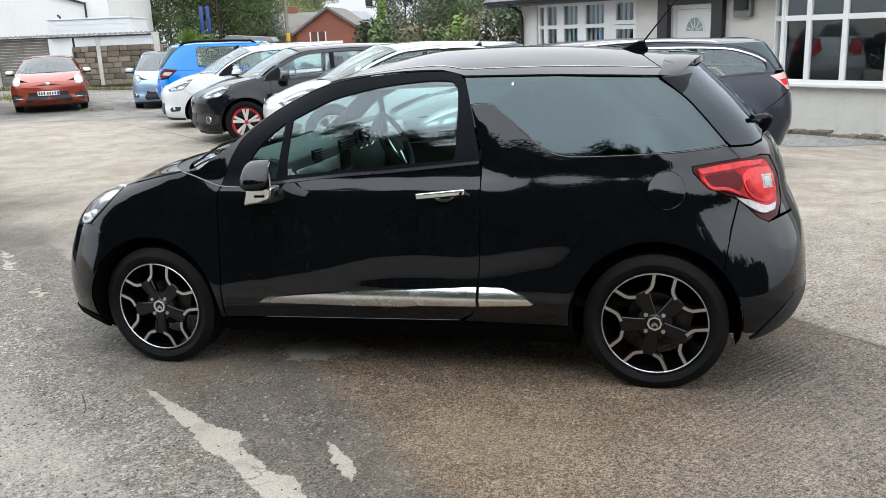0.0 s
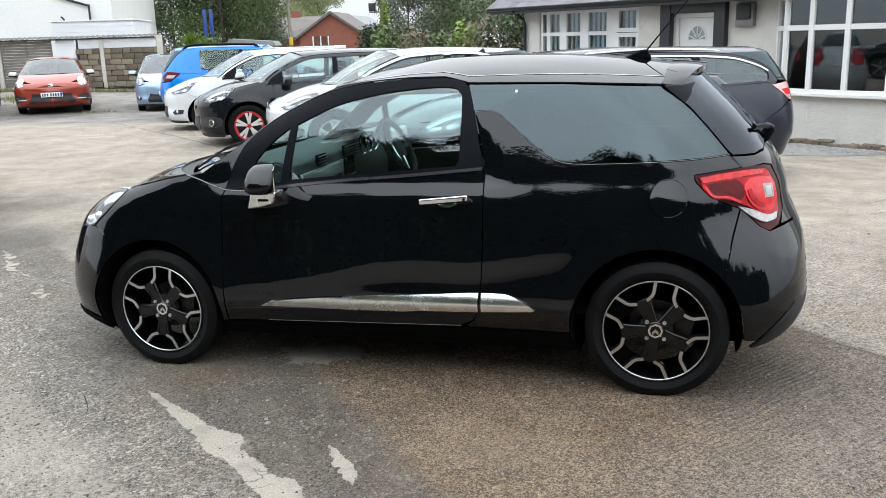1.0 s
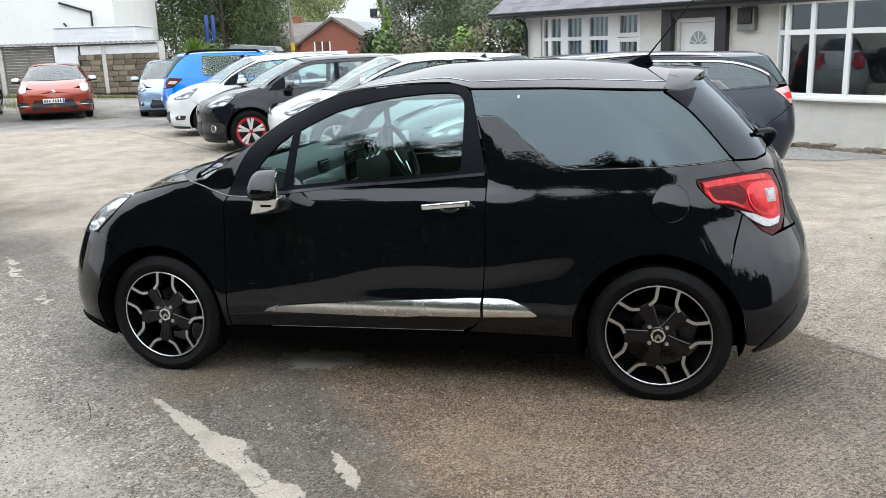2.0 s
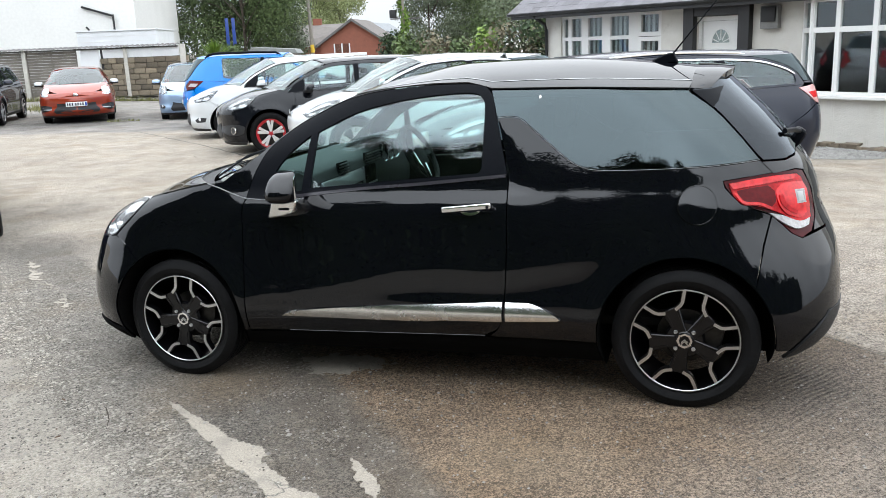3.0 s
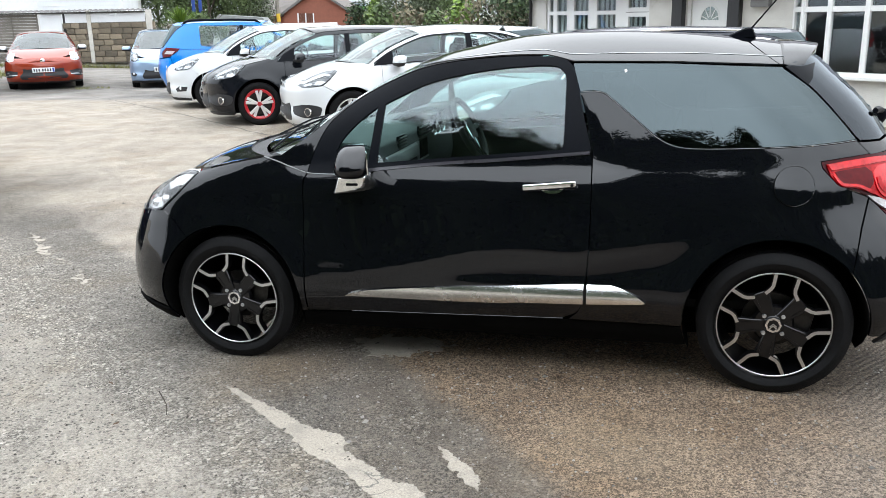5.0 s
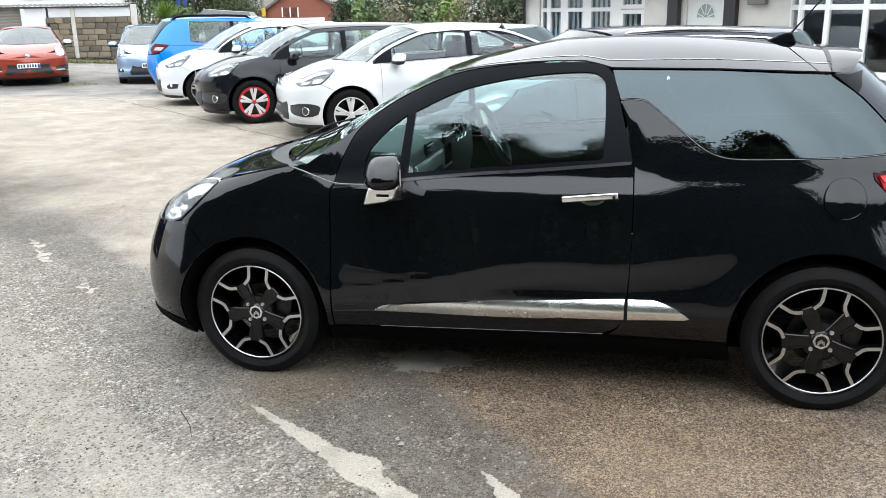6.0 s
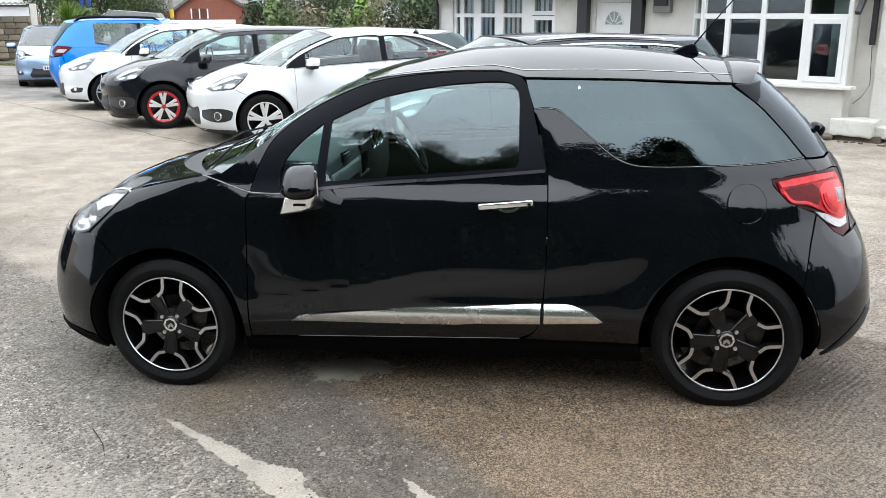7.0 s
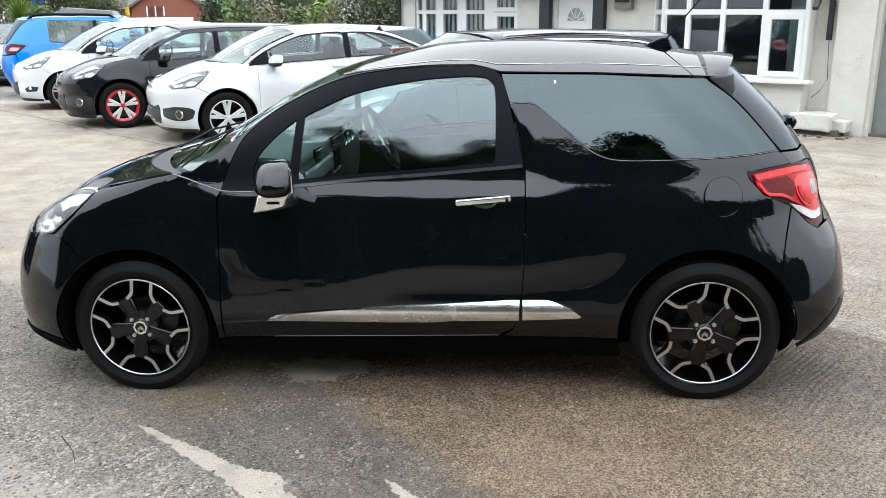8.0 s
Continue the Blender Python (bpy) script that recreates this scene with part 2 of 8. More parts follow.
def part(name, bm, material, parent=None, label="", soft=35):
    """Links a bmesh as one mesh object under a thing or a part."""
    me = bpy.data.meshes.new(name)
    bmesh.ops.recalc_face_normals(bm, faces=bm.faces)
    bm.to_mesh(me)
    bm.free()
    me.materials.append(material)
    if soft:
        me.polygons.foreach_set("use_smooth", [True] * len(me.polygons))
        me.set_sharp_from_angle(angle=radians(soft))
    ob = new(name, me)
    if parent is not None:
        ob.parent = parent
    if label:
        ob["label"] = label
    return ob


def flat(shell, outline, holes=(), step=0.035, off=0.0, gap=0.002, depth=0.014, side=-1):
    """Vertices, faces and normals of a panel cut from a car's side: outline in (x, z)."""
    from mathutils.geometry import delaunay_2d_cdt
    ring0 = []
    for (x, z), (x1, z1) in zip(shrink(outline, gap), [q for k, q in enumerate(outline) if math.hypot(q[0] - outline[k - 1][0], q[1] - outline[k - 1][1]) > 1e-5]):
        for lim in (float(shell.xf(z1)), float(shell.xr(z1))):           # a panel that reaches the centre line is not drawn in there
            if abs(x1 - lim) < 0.001:
                x = lim
        ring0.append((x, z))
    rings = [ring0] + [list(h) for h in holes]
    pts, edges = [], []
    for ring in rings:
        dense = []
        for a, b in zip(ring, ring[1:] + ring[:1]):
            k = max(1, int(math.hypot(b[0] - a[0], b[1] - a[1]) / step))
            dense += [(a[0] + (b[0] - a[0]) * j / k, a[1] + (b[1] - a[1]) * j / k) for j in range(k)]
        s = len(pts)
        edges += [(s + j, s + (j + 1) % len(dense)) for j in range(len(dense))]
        pts += dense
    p = np.array(rings[0])
    gx, gz = np.meshgrid(np.arange(p[:, 0].min(), p[:, 0].max(), step), np.arange(p[:, 1].min(), p[:, 1].max(), step))
    gx = gx + (np.arange(gx.shape[0]) % 2)[:, None] * step / 2
    gx, gz = [gx.ravel()], [gz.ravel()]
    for zz in np.arange(p[:, 1].min(), p[:, 1].max(), step):       # closer rows where the nose and tail turn
        for k in range(1, 9):
            t = 0.22 * (k / 9) ** 2
            gx.append(np.array([shell.xf(zz) + t, shell.xr(zz) - t])), gz.append(np.array([zz, zz]))
    gx, gz = np.concatenate(gx), np.concatenate(gz)
    keep = inside(rings[0], gx, gz)
    for h in rings[1:]:
        keep &= ~inside(h, gx, gz)
    b = np.array(pts)
    ok = [k for k in np.where(keep)[0] if np.min(np.abs(b[:, 0] - gx[k]) + np.abs(b[:, 1] - gz[k])) > step * 0.3]
    allp = [Vector(q) for q in pts] + [Vector((gx[k], gz[k])) for k in ok]
    v2, e2, f2, *_ = delaunay_2d_cdt(allp, edges, [], 0, 1e-6)
    v2 = np.array([tuple(q) for q in v2])
    tri = np.array([list(f) for f in f2])
    c = v2[tri].mean(1)
    good = inside(rings[0], c[:, 0], c[:, 1])
    for h in rings[1:]:
        good &= ~inside(h, c[:, 0], c[:, 1])
    tri = tri[good]
    o = (lambda x, z: off(x, z)) if callable(off) else (lambda x, z: off)
    fy = lambda x, z: shell.y(x, z) + o(x, z)
    x, z = v2[:, 0].copy(), v2[:, 1]
    for lim in (shell.xf(z), shell.xr(z)):
        x = np.where(np.abs(x - lim) < 0.004, lim, x)
    e = 0.004
    y, yx, yz = fy(x, z), (fy(x + e, z) - fy(x - e, z)) / (2 * e), (fy(x, z + e) - fy(x, z - e)) / (2 * e)
    nrm = np.stack([-yx, -np.ones_like(x), -yz], 1)
    nrm /= np.linalg.norm(nrm, axis=1)[:, None]
    verts = np.stack([x, -y, z], 1)
    cross = np.cross(verts[tri[:, 1]] - verts[tri[:, 0]], verts[tri[:, 2]] - verts[tri[:, 0]])
    flip = (cross * nrm[tri[:, 0]]).sum(1) < 0
    tri[flip] = tri[flip][:, ::-1]
    faces, verts, normals = [tuple(int(k) for k in t) for t in tri], list(map(tuple, verts)), [tuple(q) for q in nrm]
    if depth:                                                        # the turned-in edge that gives the panel its thickness
        count = {}
        for t in faces:
            for a, b_ in zip(t, t[1:] + t[:1]):
                count[(a, b_)] = 1
        for (a, b_) in [k for k in count if (k[1], k[0]) not in count]:
            s = len(verts)
            for q in (a, b_):
                verts.append(verts[q])
            for q in (b_, a):
                verts.append(tuple(np.array(verts[q]) - nrm[q] * depth + np.array((0, 0, 0))))
            normals += [None] * 4
            faces.append((s + 1, s, s + 3, s + 2))
    if side > 0:
        verts = [(a, -b_, c_) for a, b_, c_ in verts]
        normals = [None if q is None else (q[0], -q[1], q[2]) for q in normals]
        faces = [f[::-1] for f in faces]
    return verts, faces, normals


def join(*meshes):
    V, F, N = [], [], []
    for v, f, n in meshes:
        s = len(V)
        V += v
        N += n
        F += [tuple(k + s for k in q) for q in f]
    return V, F, N


def sided(name, shell, outline, material, parent, sides=(-1, 1), one=False, label="", **kw):
    """A panel on both flanks: two objects, or one mesh when it runs round the nose or the tail."""
    made = [flat(shell, outline, side=s, **kw) for s in sides]
    if one:                                                          # the two halves are welded along the centre line
        V, F, N = join(*made)
        home, remap = {}, list(range(len(V)))
        for k, (x, y, z) in enumerate(V):
            if abs(y) < 1e-6 and N[k] is not None:
                remap[k] = home.setdefault((round(x, 4), round(z, 4)), k)
        F = [tuple(remap[k] for k in f) for f in F]
        F = [f for f in F if len(set(f)) == len(f)]
        return [link(name, V, F, material, parent, label, N)]
    return [link(name, v, f, material, parent, label, n) for v, f, n in made]


def loft(edge, centre, m=4.0, rows=14, lift=0.0, thick=0.0):
    """A crowned sheet between an edge line (y < 0), its mirror, and the centre line."""
    e, c = np.array(edge, float), np.array(centre, float)
    js = np.linspace(-1, 1, 2 * rows + 1)
    js = np.sign(js) * (1 - (1 - np.abs(js)) ** 1.6)
    grid = np.zeros((len(e), len(js), 3))
    for k, j in enumerate(js):
        a = abs(j)
        grid[:, k, 0] = c[:, 0] + (e[:, 0] - c[:, 0]) * a ** 2
        grid[:, k, 1] = -e[:, 1] * (-j) * -1
        grid[:, k, 2] = e[:, 2] + (c[:, 2] - e[:, 2]) * (1 - a ** m) + lift
    du, dv = np.gradient(grid, axis=0), np.gradient(grid, axis=1)
    n = np.cross(du, dv)
    n /= np.linalg.norm(n, axis=2)[:, :, None] + 1e-12
    if n[:, :, 2].mean() < 0:
        n = -n
    h, w = grid.shape[:2]
    verts, normals = [tuple(q) for q in grid.reshape(-1, 3)], [tuple(q) for q in n.reshape(-1, 3)]
    faces = [(i * w + k, i * w + k + 1, (i + 1) * w + k + 1, (i + 1) * w + k) for i in range(h - 1) for k in range(w - 1)]
    a, b, d = (np.array(verts[q]) for q in (faces[0][0], faces[0][1], faces[0][3]))
    if np.dot(np.cross(b - a, d - a), normals[faces[0][0]]) < 0:
        faces = [f[::-1] for f in faces]
    if thick:
        s = len(verts)
        verts += [tuple(np.array(v) - np.array(q) * thick) for v, q in zip(verts, normals)]
        normals += [tuple(-np.array(q)) for q in normals]
        rim = [k for k in range(w)] + [i * w + w - 1 for i in range(1, h)] + [(h - 1) * w + k for k in range(w - 2, -1, -1)] + [i * w for i in range(h - 2, 0, -1)]
        faces += [tuple(k + s for k in f[::-1]) for f in faces]
        for a, b in zip(rim, rim[1:] + rim[:1]):
            t = len(verts)
            verts += [verts[a], verts[b], verts[b + s], verts[a + s]]
            normals += [None] * 4
            faces.append((t, t + 1, t + 2, t + 3))
    return verts, faces, normals


def box(size, at=(0, 0, 0), bevel=0.0, rot=None, seg=2):
    """A bmesh box, its edges rounded."""
    bm = bmesh.new()
    bmesh.ops.create_cube(bm, size=1)
    bmesh.ops.scale(bm, vec=size, verts=bm.verts)
    if bevel:
        bmesh.ops.bevel(bm, geom=bm.edges[:], offset=min(bevel, min(size) * 0.49), segments=seg, affect="EDGES", profile=0.6)
    if rot is not None:
        bmesh.ops.transform(bm, matrix=rot, verts=bm.verts)
    bmesh.ops.translate(bm, vec=at, verts=bm.verts)
    return bm


def lathe(profile, n=48, axis="y"):
    """A bmesh turned from (radius, along) points round the y axis."""
    bm = bmesh.new()
    rings = [[bm.verts.new((r * math.cos(2 * math.pi * k / n), a, r * math.sin(2 * math.pi * k / n))) for k in range(n)] for r, a in profile]
    for p, q in zip(rings, rings[1:]):
        for k in range(n):
            bm.faces.new((p[k], p[(k + 1) % n], q[(k + 1) % n], q[k]))
    return bm


def prism(outline, y0, y1, bevel=0.0):
    """A bmesh plate: an outline in (x, z) pushed from y0 to y1."""
    bm = bmesh.new()
    a = [bm.verts.new((x, y0, z)) for x, z in outline]
    b = [bm.verts.new((x, y1, z)) for x, z in outline]
    bm.faces.new(a), bm.faces.new(b[::-1])
    for k in range(len(a)):
        bm.faces.new((a[k - 1], a[k], b[k], b[k - 1]))
    bmesh.ops.recalc_face_normals(bm, faces=bm.faces)
    if bevel:
        bmesh.ops.bevel(bm, geom=bm.edges[:], offset=bevel, segments=1, affect="EDGES")
    return bm


def tube(points, radius, n=10, taper=1.0):
    """A bmesh rod along points."""
    bm, rings = bmesh.new(), []
    p = [Vector(q) for q in points]
    for k, q in enumerate(p):
        d = (p[min(k + 1, len(p) - 1)] - p[max(k - 1, 0)]).normalized()
        u = d.cross(Vector((0.31, 0.17, 0.93)) if abs(d.z) < 0.9 else Vector((1, 0, 0))).normalized()
        v = d.cross(u)
        r = radius * (1 + (taper - 1) * k / max(1, len(p) - 1))
        rings.append([bm.verts.new(q + r * (math.cos(a) * u + math.sin(a) * v)) for a in [2 * math.pi * j / n for j in range(n)]])
    for a, b in zip(rings, rings[1:]):
        for k in range(n):
            bm.faces.new((a[k], a[(k + 1) % n], b[(k + 1) % n], b[k]))
    bm.faces.new(rings[0][::-1]), bm.faces.new(rings[-1])
    return bm


def merge(*bms):
    """Several bmeshes as one."""
    out = bmesh.new()
    for bm in bms:
        me = bpy.data.meshes.new("tmp")
        bm.to_mesh(me)
        bm.free()
        out.from_mesh(me)
        bpy.data.meshes.remove(me)
    return out


def moved(bm, m):
    bmesh.ops.transform(bm, matrix=m, verts=bm.verts)
    return bm


def empty(name, m=None):
    ob = new(name)
    ob.empty_display_size = 0.2
    if m is not None:
        ob.matrix_basis = m
    return ob


# ---- ground ----
def rise(x, y):
    """Height of the yard: it climbs a little under the black car and falls towards the bungalow."""
    x, y = np.asarray(x, float), np.asarray(y, float)
    near = np.clip((5.0 - y) / 4.0, 0, 1)
    near = near * near * (3 - 2 * near)
    d = np.clip(1 - ((x - 6.3) * -0.6 + (y - 10.5) * -0.8) / 8.5, 0, 1)
    d = d * d * (3 - 2 * d)
    hollow = np.exp(-((x + 12.3) ** 2 + (y - 14.8) ** 2) / 18.0)
    return 0.01745 * np.clip(x, -1.5, 3.6) * near - 0.32 * d - 0.10 * hollow


class Graph:
    """Short names for the nodes of a material."""

    def __init__(self, name):
        self.m = bpy.data.materials.new(name)
        self.m.use_nodes = True
        self.n, self.l = self.m.node_tree.nodes, self.m.node_tree.links
        self.p = self.n["Principled BSDF"]
        self.tc = self.n.new("ShaderNodeTexCoord").outputs["Object"]

    def put(self, value, socket):
        if isinstance(value, (int, float)):
            socket.default_value = value
        elif isinstance(value, tuple):
            socket.default_value = (*value, 1.0) if len(socket.default_value) == 4 else value
        else:
            self.l.new(value, socket)

    def math(self, op, a, b=0.0, c=0.0, clamp=False):
        n = self.n.new("ShaderNodeMath")
        n.operation, n.use_clamp = op, clamp
        for v, s in zip((a, b, c), n.inputs):
            self.put(v, s)
        return n.outputs[0]

    def noise(self, scale, detail=4.0, rough=0.55, vec=None):
        n = sock(self.n, "ShaderNodeTexNoise", Scale=scale, Detail=detail, Roughness=rough)
        self.l.new(vec or self.tc, n.inputs["Vector"])
        return n.outputs["Fac"]

    def pebbles(self, scale, fill):
        """Round stones of many sizes lying apart: where they are, and a random grey for each."""
        n = sock(self.n, "ShaderNodeTexVoronoi", Scale=scale)
        self.l.new(self.tc, n.inputs["Vector"])
        t = self.n.new("ShaderNodeSeparateXYZ")
        self.l.new(n.outputs["Color"], t.inputs[0])
        d = self.math("ADD", n.outputs["Distance"], self.math("MULTIPLY", self.math("SUBTRACT", self.noise(scale * 2.2, 2.0), 0.5), 0.35))
        return self.remap(self.math("SUBTRACT", d, self.math("MULTIPLY", t.outputs[1], fill)), 0.05, -0.07), t.outputs[0]

    def remap(self, v, a, b, c=0.0, d=1.0):
        n = self.n.new("ShaderNodeMapRange")
        for val, s in zip((v, a, b, c, d), n.inputs):
            self.put(val, s)
        return n.outputs[0]

    def mix(self, f, a, b, op="MIX"):
        n = self.n.new("ShaderNodeMixRGB")
        n.blend_type = op
        for v, s in zip((f, a, b), n.inputs):
            self.put(v, s)
        return n.outputs[0]

    def axes(self):
        n = self.n.new("ShaderNodeSeparateXYZ")
        self.l.new(self.tc, n.inputs[0])
        return n.outputs[0], n.outputs[1]

    def half(self, p, q, amp=0.25, soft=0.10, wob=1.6):
        """1 on the left of the line from p to q, with a ragged edge."""
        x, y = self.axes()
        d = (Vector(q) - Vector(p)).normalized()
        v = self.math("ADD", self.math("MULTIPLY", x, -d.y), self.math("MULTIPLY", y, d.x))
        v = self.math("SUBTRACT", v, -d.y * p[0] + d.x * p[1])
        v = self.math("ADD", v, self.math("MULTIPLY", self.math("SUBTRACT", self.noise(wob, 6.0, 0.65), 0.5), amp * 2))
        return self.remap(v, -soft, soft)

    def blob(self, c, r, amp=0.5, soft=0.5, squash=1.0, wob=1.8):
        x, y = self.axes()
        dx, dy = self.math("SUBTRACT", x, c[0]), self.math("MULTIPLY", self.math("SUBTRACT", y, c[1]), squash)
        d = self.math("SQRT", self.math("ADD", self.math("MULTIPLY", dx, dx), self.math("MULTIPLY", dy, dy)))
        d = self.math("ADD", d, self.math("MULTIPLY", self.math("SUBTRACT", self.noise(wob, 5.0, 0.6), 0.5), amp * 2))
        return self.remap(d, r + soft, r - soft)

    def relief(self, height, strength, distance=0.01):
        b = self.n.new("ShaderNodeBump")
        b.inputs["Strength"].default_value, b.inputs["Distance"].default_value = strength, distance
        self.l.new(height, b.inputs["Height"])
        self.l.new(b.outputs[0], self.p.inputs["Normal"])


def ground_material():
    """Old tarmac with bare aggregate, damp dark tarmac, brushed brown concrete and pale bleached concrete, in their places."""
    g = Graph("worn_yard")
    mid, big, patch = g.noise(24.0, 5.0, 0.65), g.noise(1.3, 5.0, 0.6), g.noise(4.5, 5.0, 0.6)
    fine = g.noise(420.0, 2.0)
    grain = g.math("ADD", g.math("MULTIPLY", g.noise(78.0, 2.0, 0.6), 0.40), g.math("ADD", g.math("MULTIPLY", g.noise(165.0, 2.0, 0.6), 0.42), g.math("MULTIPLY", mid, 0.18)))
    grit = g.remap(grain, 0.425, 0.575)
    big_stone, tone1 = g.pebbles(62.0, 0.72)
    small_stone, tone2 = g.pebbles(112.0, 0.85)
    hole, _ = g.pebbles(88.0, 0.40)
    dent, _ = g.pebbles(150.0, 0.62)
    pit, _ = g.pebbles(50.0, 0.46)
    stone1 = g.mix(tone1, (0.130, 0.123, 0.110), (0.430, 0.410, 0.374))
    stone2 = g.mix(tone2, (0.095, 0.090, 0.081), (0.350, 0.334, 0.305))
    tarmac = g.mix(grit, (0.040, 0.0375, 0.0335), (0.180, 0.170, 0.151))
    tarmac = g.mix(g.math("MULTIPLY", small_stone, 0.72), tarmac, stone2)
    tarmac = g.mix(g.math("MULTIPLY", big_stone, 0.88), tarmac, stone1)
    tarmac = g.mix(g.math("MULTIPLY", hole, 0.55), tarmac, (0.050, 0.047, 0.042))
    tarmac = g.mix(1.0, tarmac, g.remap(g.noise(30.0, 3.0, 0.6), 0.36, 0.64, 0.82, 1.18), "MULTIPLY")
    tarmac = g.mix(g.math("MULTIPLY", g.remap(patch, 0.42, 0.68), 0.45), tarmac, g.mix(grit, (0.100, 0.094, 0.083), (0.290, 0.273, 0.243)))
    # damp tarmac under a film of brown dust, with fewer stones showing
    damp = g.mix(grit, (0.022, 0.019, 0.0155), (0.118, 0.104, 0.087))
    damp = g.mix(g.math("MULTIPLY", g.math("MULTIPLY", small_stone, 0.7), g.remap(g.noise(6.0, 4.0), 0.40, 0.60)), damp, g.mix(tone2, (0.070, 0.064, 0.055), (0.275, 0.258, 0.232)))
    damp = g.mix(g.math("MULTIPLY", g.math("MULTIPLY", big_stone, 0.8), g.remap(g.noise(4.0, 4.0), 0.48, 0.62)), damp, g.mix(tone1, (0.090, 0.084, 0.075), (0.330, 0.312, 0.285)))
    dust = g.mix(g.remap(grain, 0.36, 0.66), (0.066, 0.057, 0.048), (0.124, 0.110, 0.094))
    damp = g.mix(g.math("MULTIPLY", g.remap(g.noise(3.4, 5.0, 0.6), 0.40, 0.60), 0.75), damp, dust)
    # brushed concrete: ridges along the brush
    x, y = g.axes()
    across = g.math("ADD", g.math("MULTIPLY", x, 0.79), g.math("MULTIPLY", y, -0.61))
    across = g.math("ADD", across, g.math("MULTIPLY", g.noise(0.9, 3.0), 0.16))
    ridges = g.math("SINE", g.math("ADD", g.math("MULTIPLY", across, 205.0), g.math("MULTIPLY", g.noise(7.0, 3.0), 5.0)))
    swept = g.math("SUBTRACT", 1.0, g.half((2.15, -2.4), (2.85, -0.3), 0.30, 0.40))
    ridges = g.math("MULTIPLY", g.math("MULTIPLY", g.remap(ridges, -1.0, 1.0), g.remap(g.noise(1.4, 3.0), 0.36, 0.60)), g.remap(swept, 0.0, 1.0, 0.12, 1.0))
    brown = g.mix(grit, (0.034, 0.0252, 0.0166), (0.192, 0.150, 0.106))
    brown = g.mix(g.math("MULTIPLY", g.math("MULTIPLY", small_stone, 0.45), g.remap(g.noise(9.0, 3.0), 0.42, 0.62)), brown, g.mix(tone2, (0.075, 0.058, 0.038), (0.280, 0.240, 0.180)))
    brown = g.mix(g.math("MULTIPLY", g.remap(g.noise(2.6, 4.0), 0.45, 0.7), 0.6), brown, g.mix(grit, (0.062, 0.048, 0.034), (0.240, 0.198, 0.149)))
    brown = g.mix(g.math("MULTIPLY", g.math("MAXIMUM", hole, g.math("MULTIPLY", dent, 0.8)), 0.85), brown, (0.022, 0.0175, 0.012))
    brown = g.mix(g.math("MULTIPLY", ridges, 0.12), brown, (0.21, 0.18, 0.135))
    brown = g.mix(g.math("MULTIPLY", pit, 0.40), brown, (0.020, 0.0155, 0.0105))
    brown = g.mix(1.0, brown, (1.20, 1.15, 1.14), "MULTIPLY")
    grey2 = g.mix(grit, (0.042, 0.035, 0.029), (0.242, 0.210, 0.178))
    grey2 = g.mix(g.math("MULTIPLY", small_stone, 0.35), grey2, g.mix(tone2, (0.07, 0.061, 0.052), (0.29, 0.258, 0.222)))
    grey2 = g.mix(g.math("MULTIPLY", g.math("MAXIMUM", hole, g.math("MULTIPLY", dent, 0.6)), 0.7), grey2, (0.034, 0.029, 0.025))
    grey2 = g.mix(g.math("MULTIPLY", ridges, 0.26), grey2, (0.27, 0.245, 0.218))
    pale = g.mix(g.remap(big, 0.3, 0.7), (0.228, 0.207, 0.180), (0.385, 0.357, 0.317))
    pale = g.mix(g.math("MULTIPLY", g.remap(mid, 0.3, 0.75), 0.45), pale, (0.322, 0.298, 0.264))
    pale = g.mix(g.math("MULTIPLY", g.math("SUBTRACT", 1.0, grit), 0.70), pale, (0.135, 0.122, 0.105))
    pale = g.mix(g.math("MULTIPLY", g.remap(g.noise(5.5, 6.0, 0.7), 0.50, 0.64), 0.42), pale, (0.185, 0.155, 0.118))
    pale = g.mix(g.math("MULTIPLY", hole, 0.45), pale, (0.12, 0.105, 0.085))
    pale = g.mix(g.math("MULTIPLY", g.remap(g.noise(0.55, 6.0, 0.7), 0.55, 0.68), 0.45), pale, (0.165, 0.153, 0.137))
    # where each lies
    col = g.mix(g.math("MULTIPLY", g.half((-0.2, -1.02), (1.45, -2.02), 0.10, 0.05, 2.5), g.half((-.10, .6), (.10, -1.1), 0.14, 0.12, 2.5)), tarmac, damp)
    far = g.half((-0.65, -0.08), (-5.23, 3.68), 0.20, 0.06, 2.2)
    fringe = g.math("MULTIPLY", far, g.math("SUBTRACT", 1.0, g.half((-0.97, -0.53), (-5.55, 3.22), 0.45, 0.22, 1.6)))
    col = g.mix(g.math("MULTIPLY", fringe, 0.55), col, g.mix(grit, (0.034, 0.032, 0.029), (0.150, 0.142, 0.128)))
    # a bleached skim with black pits in it
    skim = g.math("MULTIPLY", g.half((0.25, -1.81), (-1.37, -0.68), 0.16, 0.035, 2.6), g.remap(g.noise(2.4, 5.0), 0.34, 0.46))
    film = g.mix(g.remap(grain, 0.36, 0.64), (0.160, 0.150, 0.133), (0.310, 0.294, 0.264))
    film = g.mix(g.math("MULTIPLY", pit, 0.85), film, (0.034, 0.032, 0.029))
    col = g.mix(g.math("MULTIPLY", skim, 0.74), col, film)
    col = g.mix(g.half((0.49, -0.40), (1.85, -1.88), 0.12, 0.07, 2.2), col, brown)
    col = g.mix(g.half((2.35, -2.3), (3.10, -0.2), 0.30, 0.45), grey2, col)
    col = g.mix(g.math("MULTIPLY", g.math("SUBTRACT", 1.0, far), g.half((-0.6, 0.02), (3.0, 0.40), 0.05, 0.05)), col, pale)
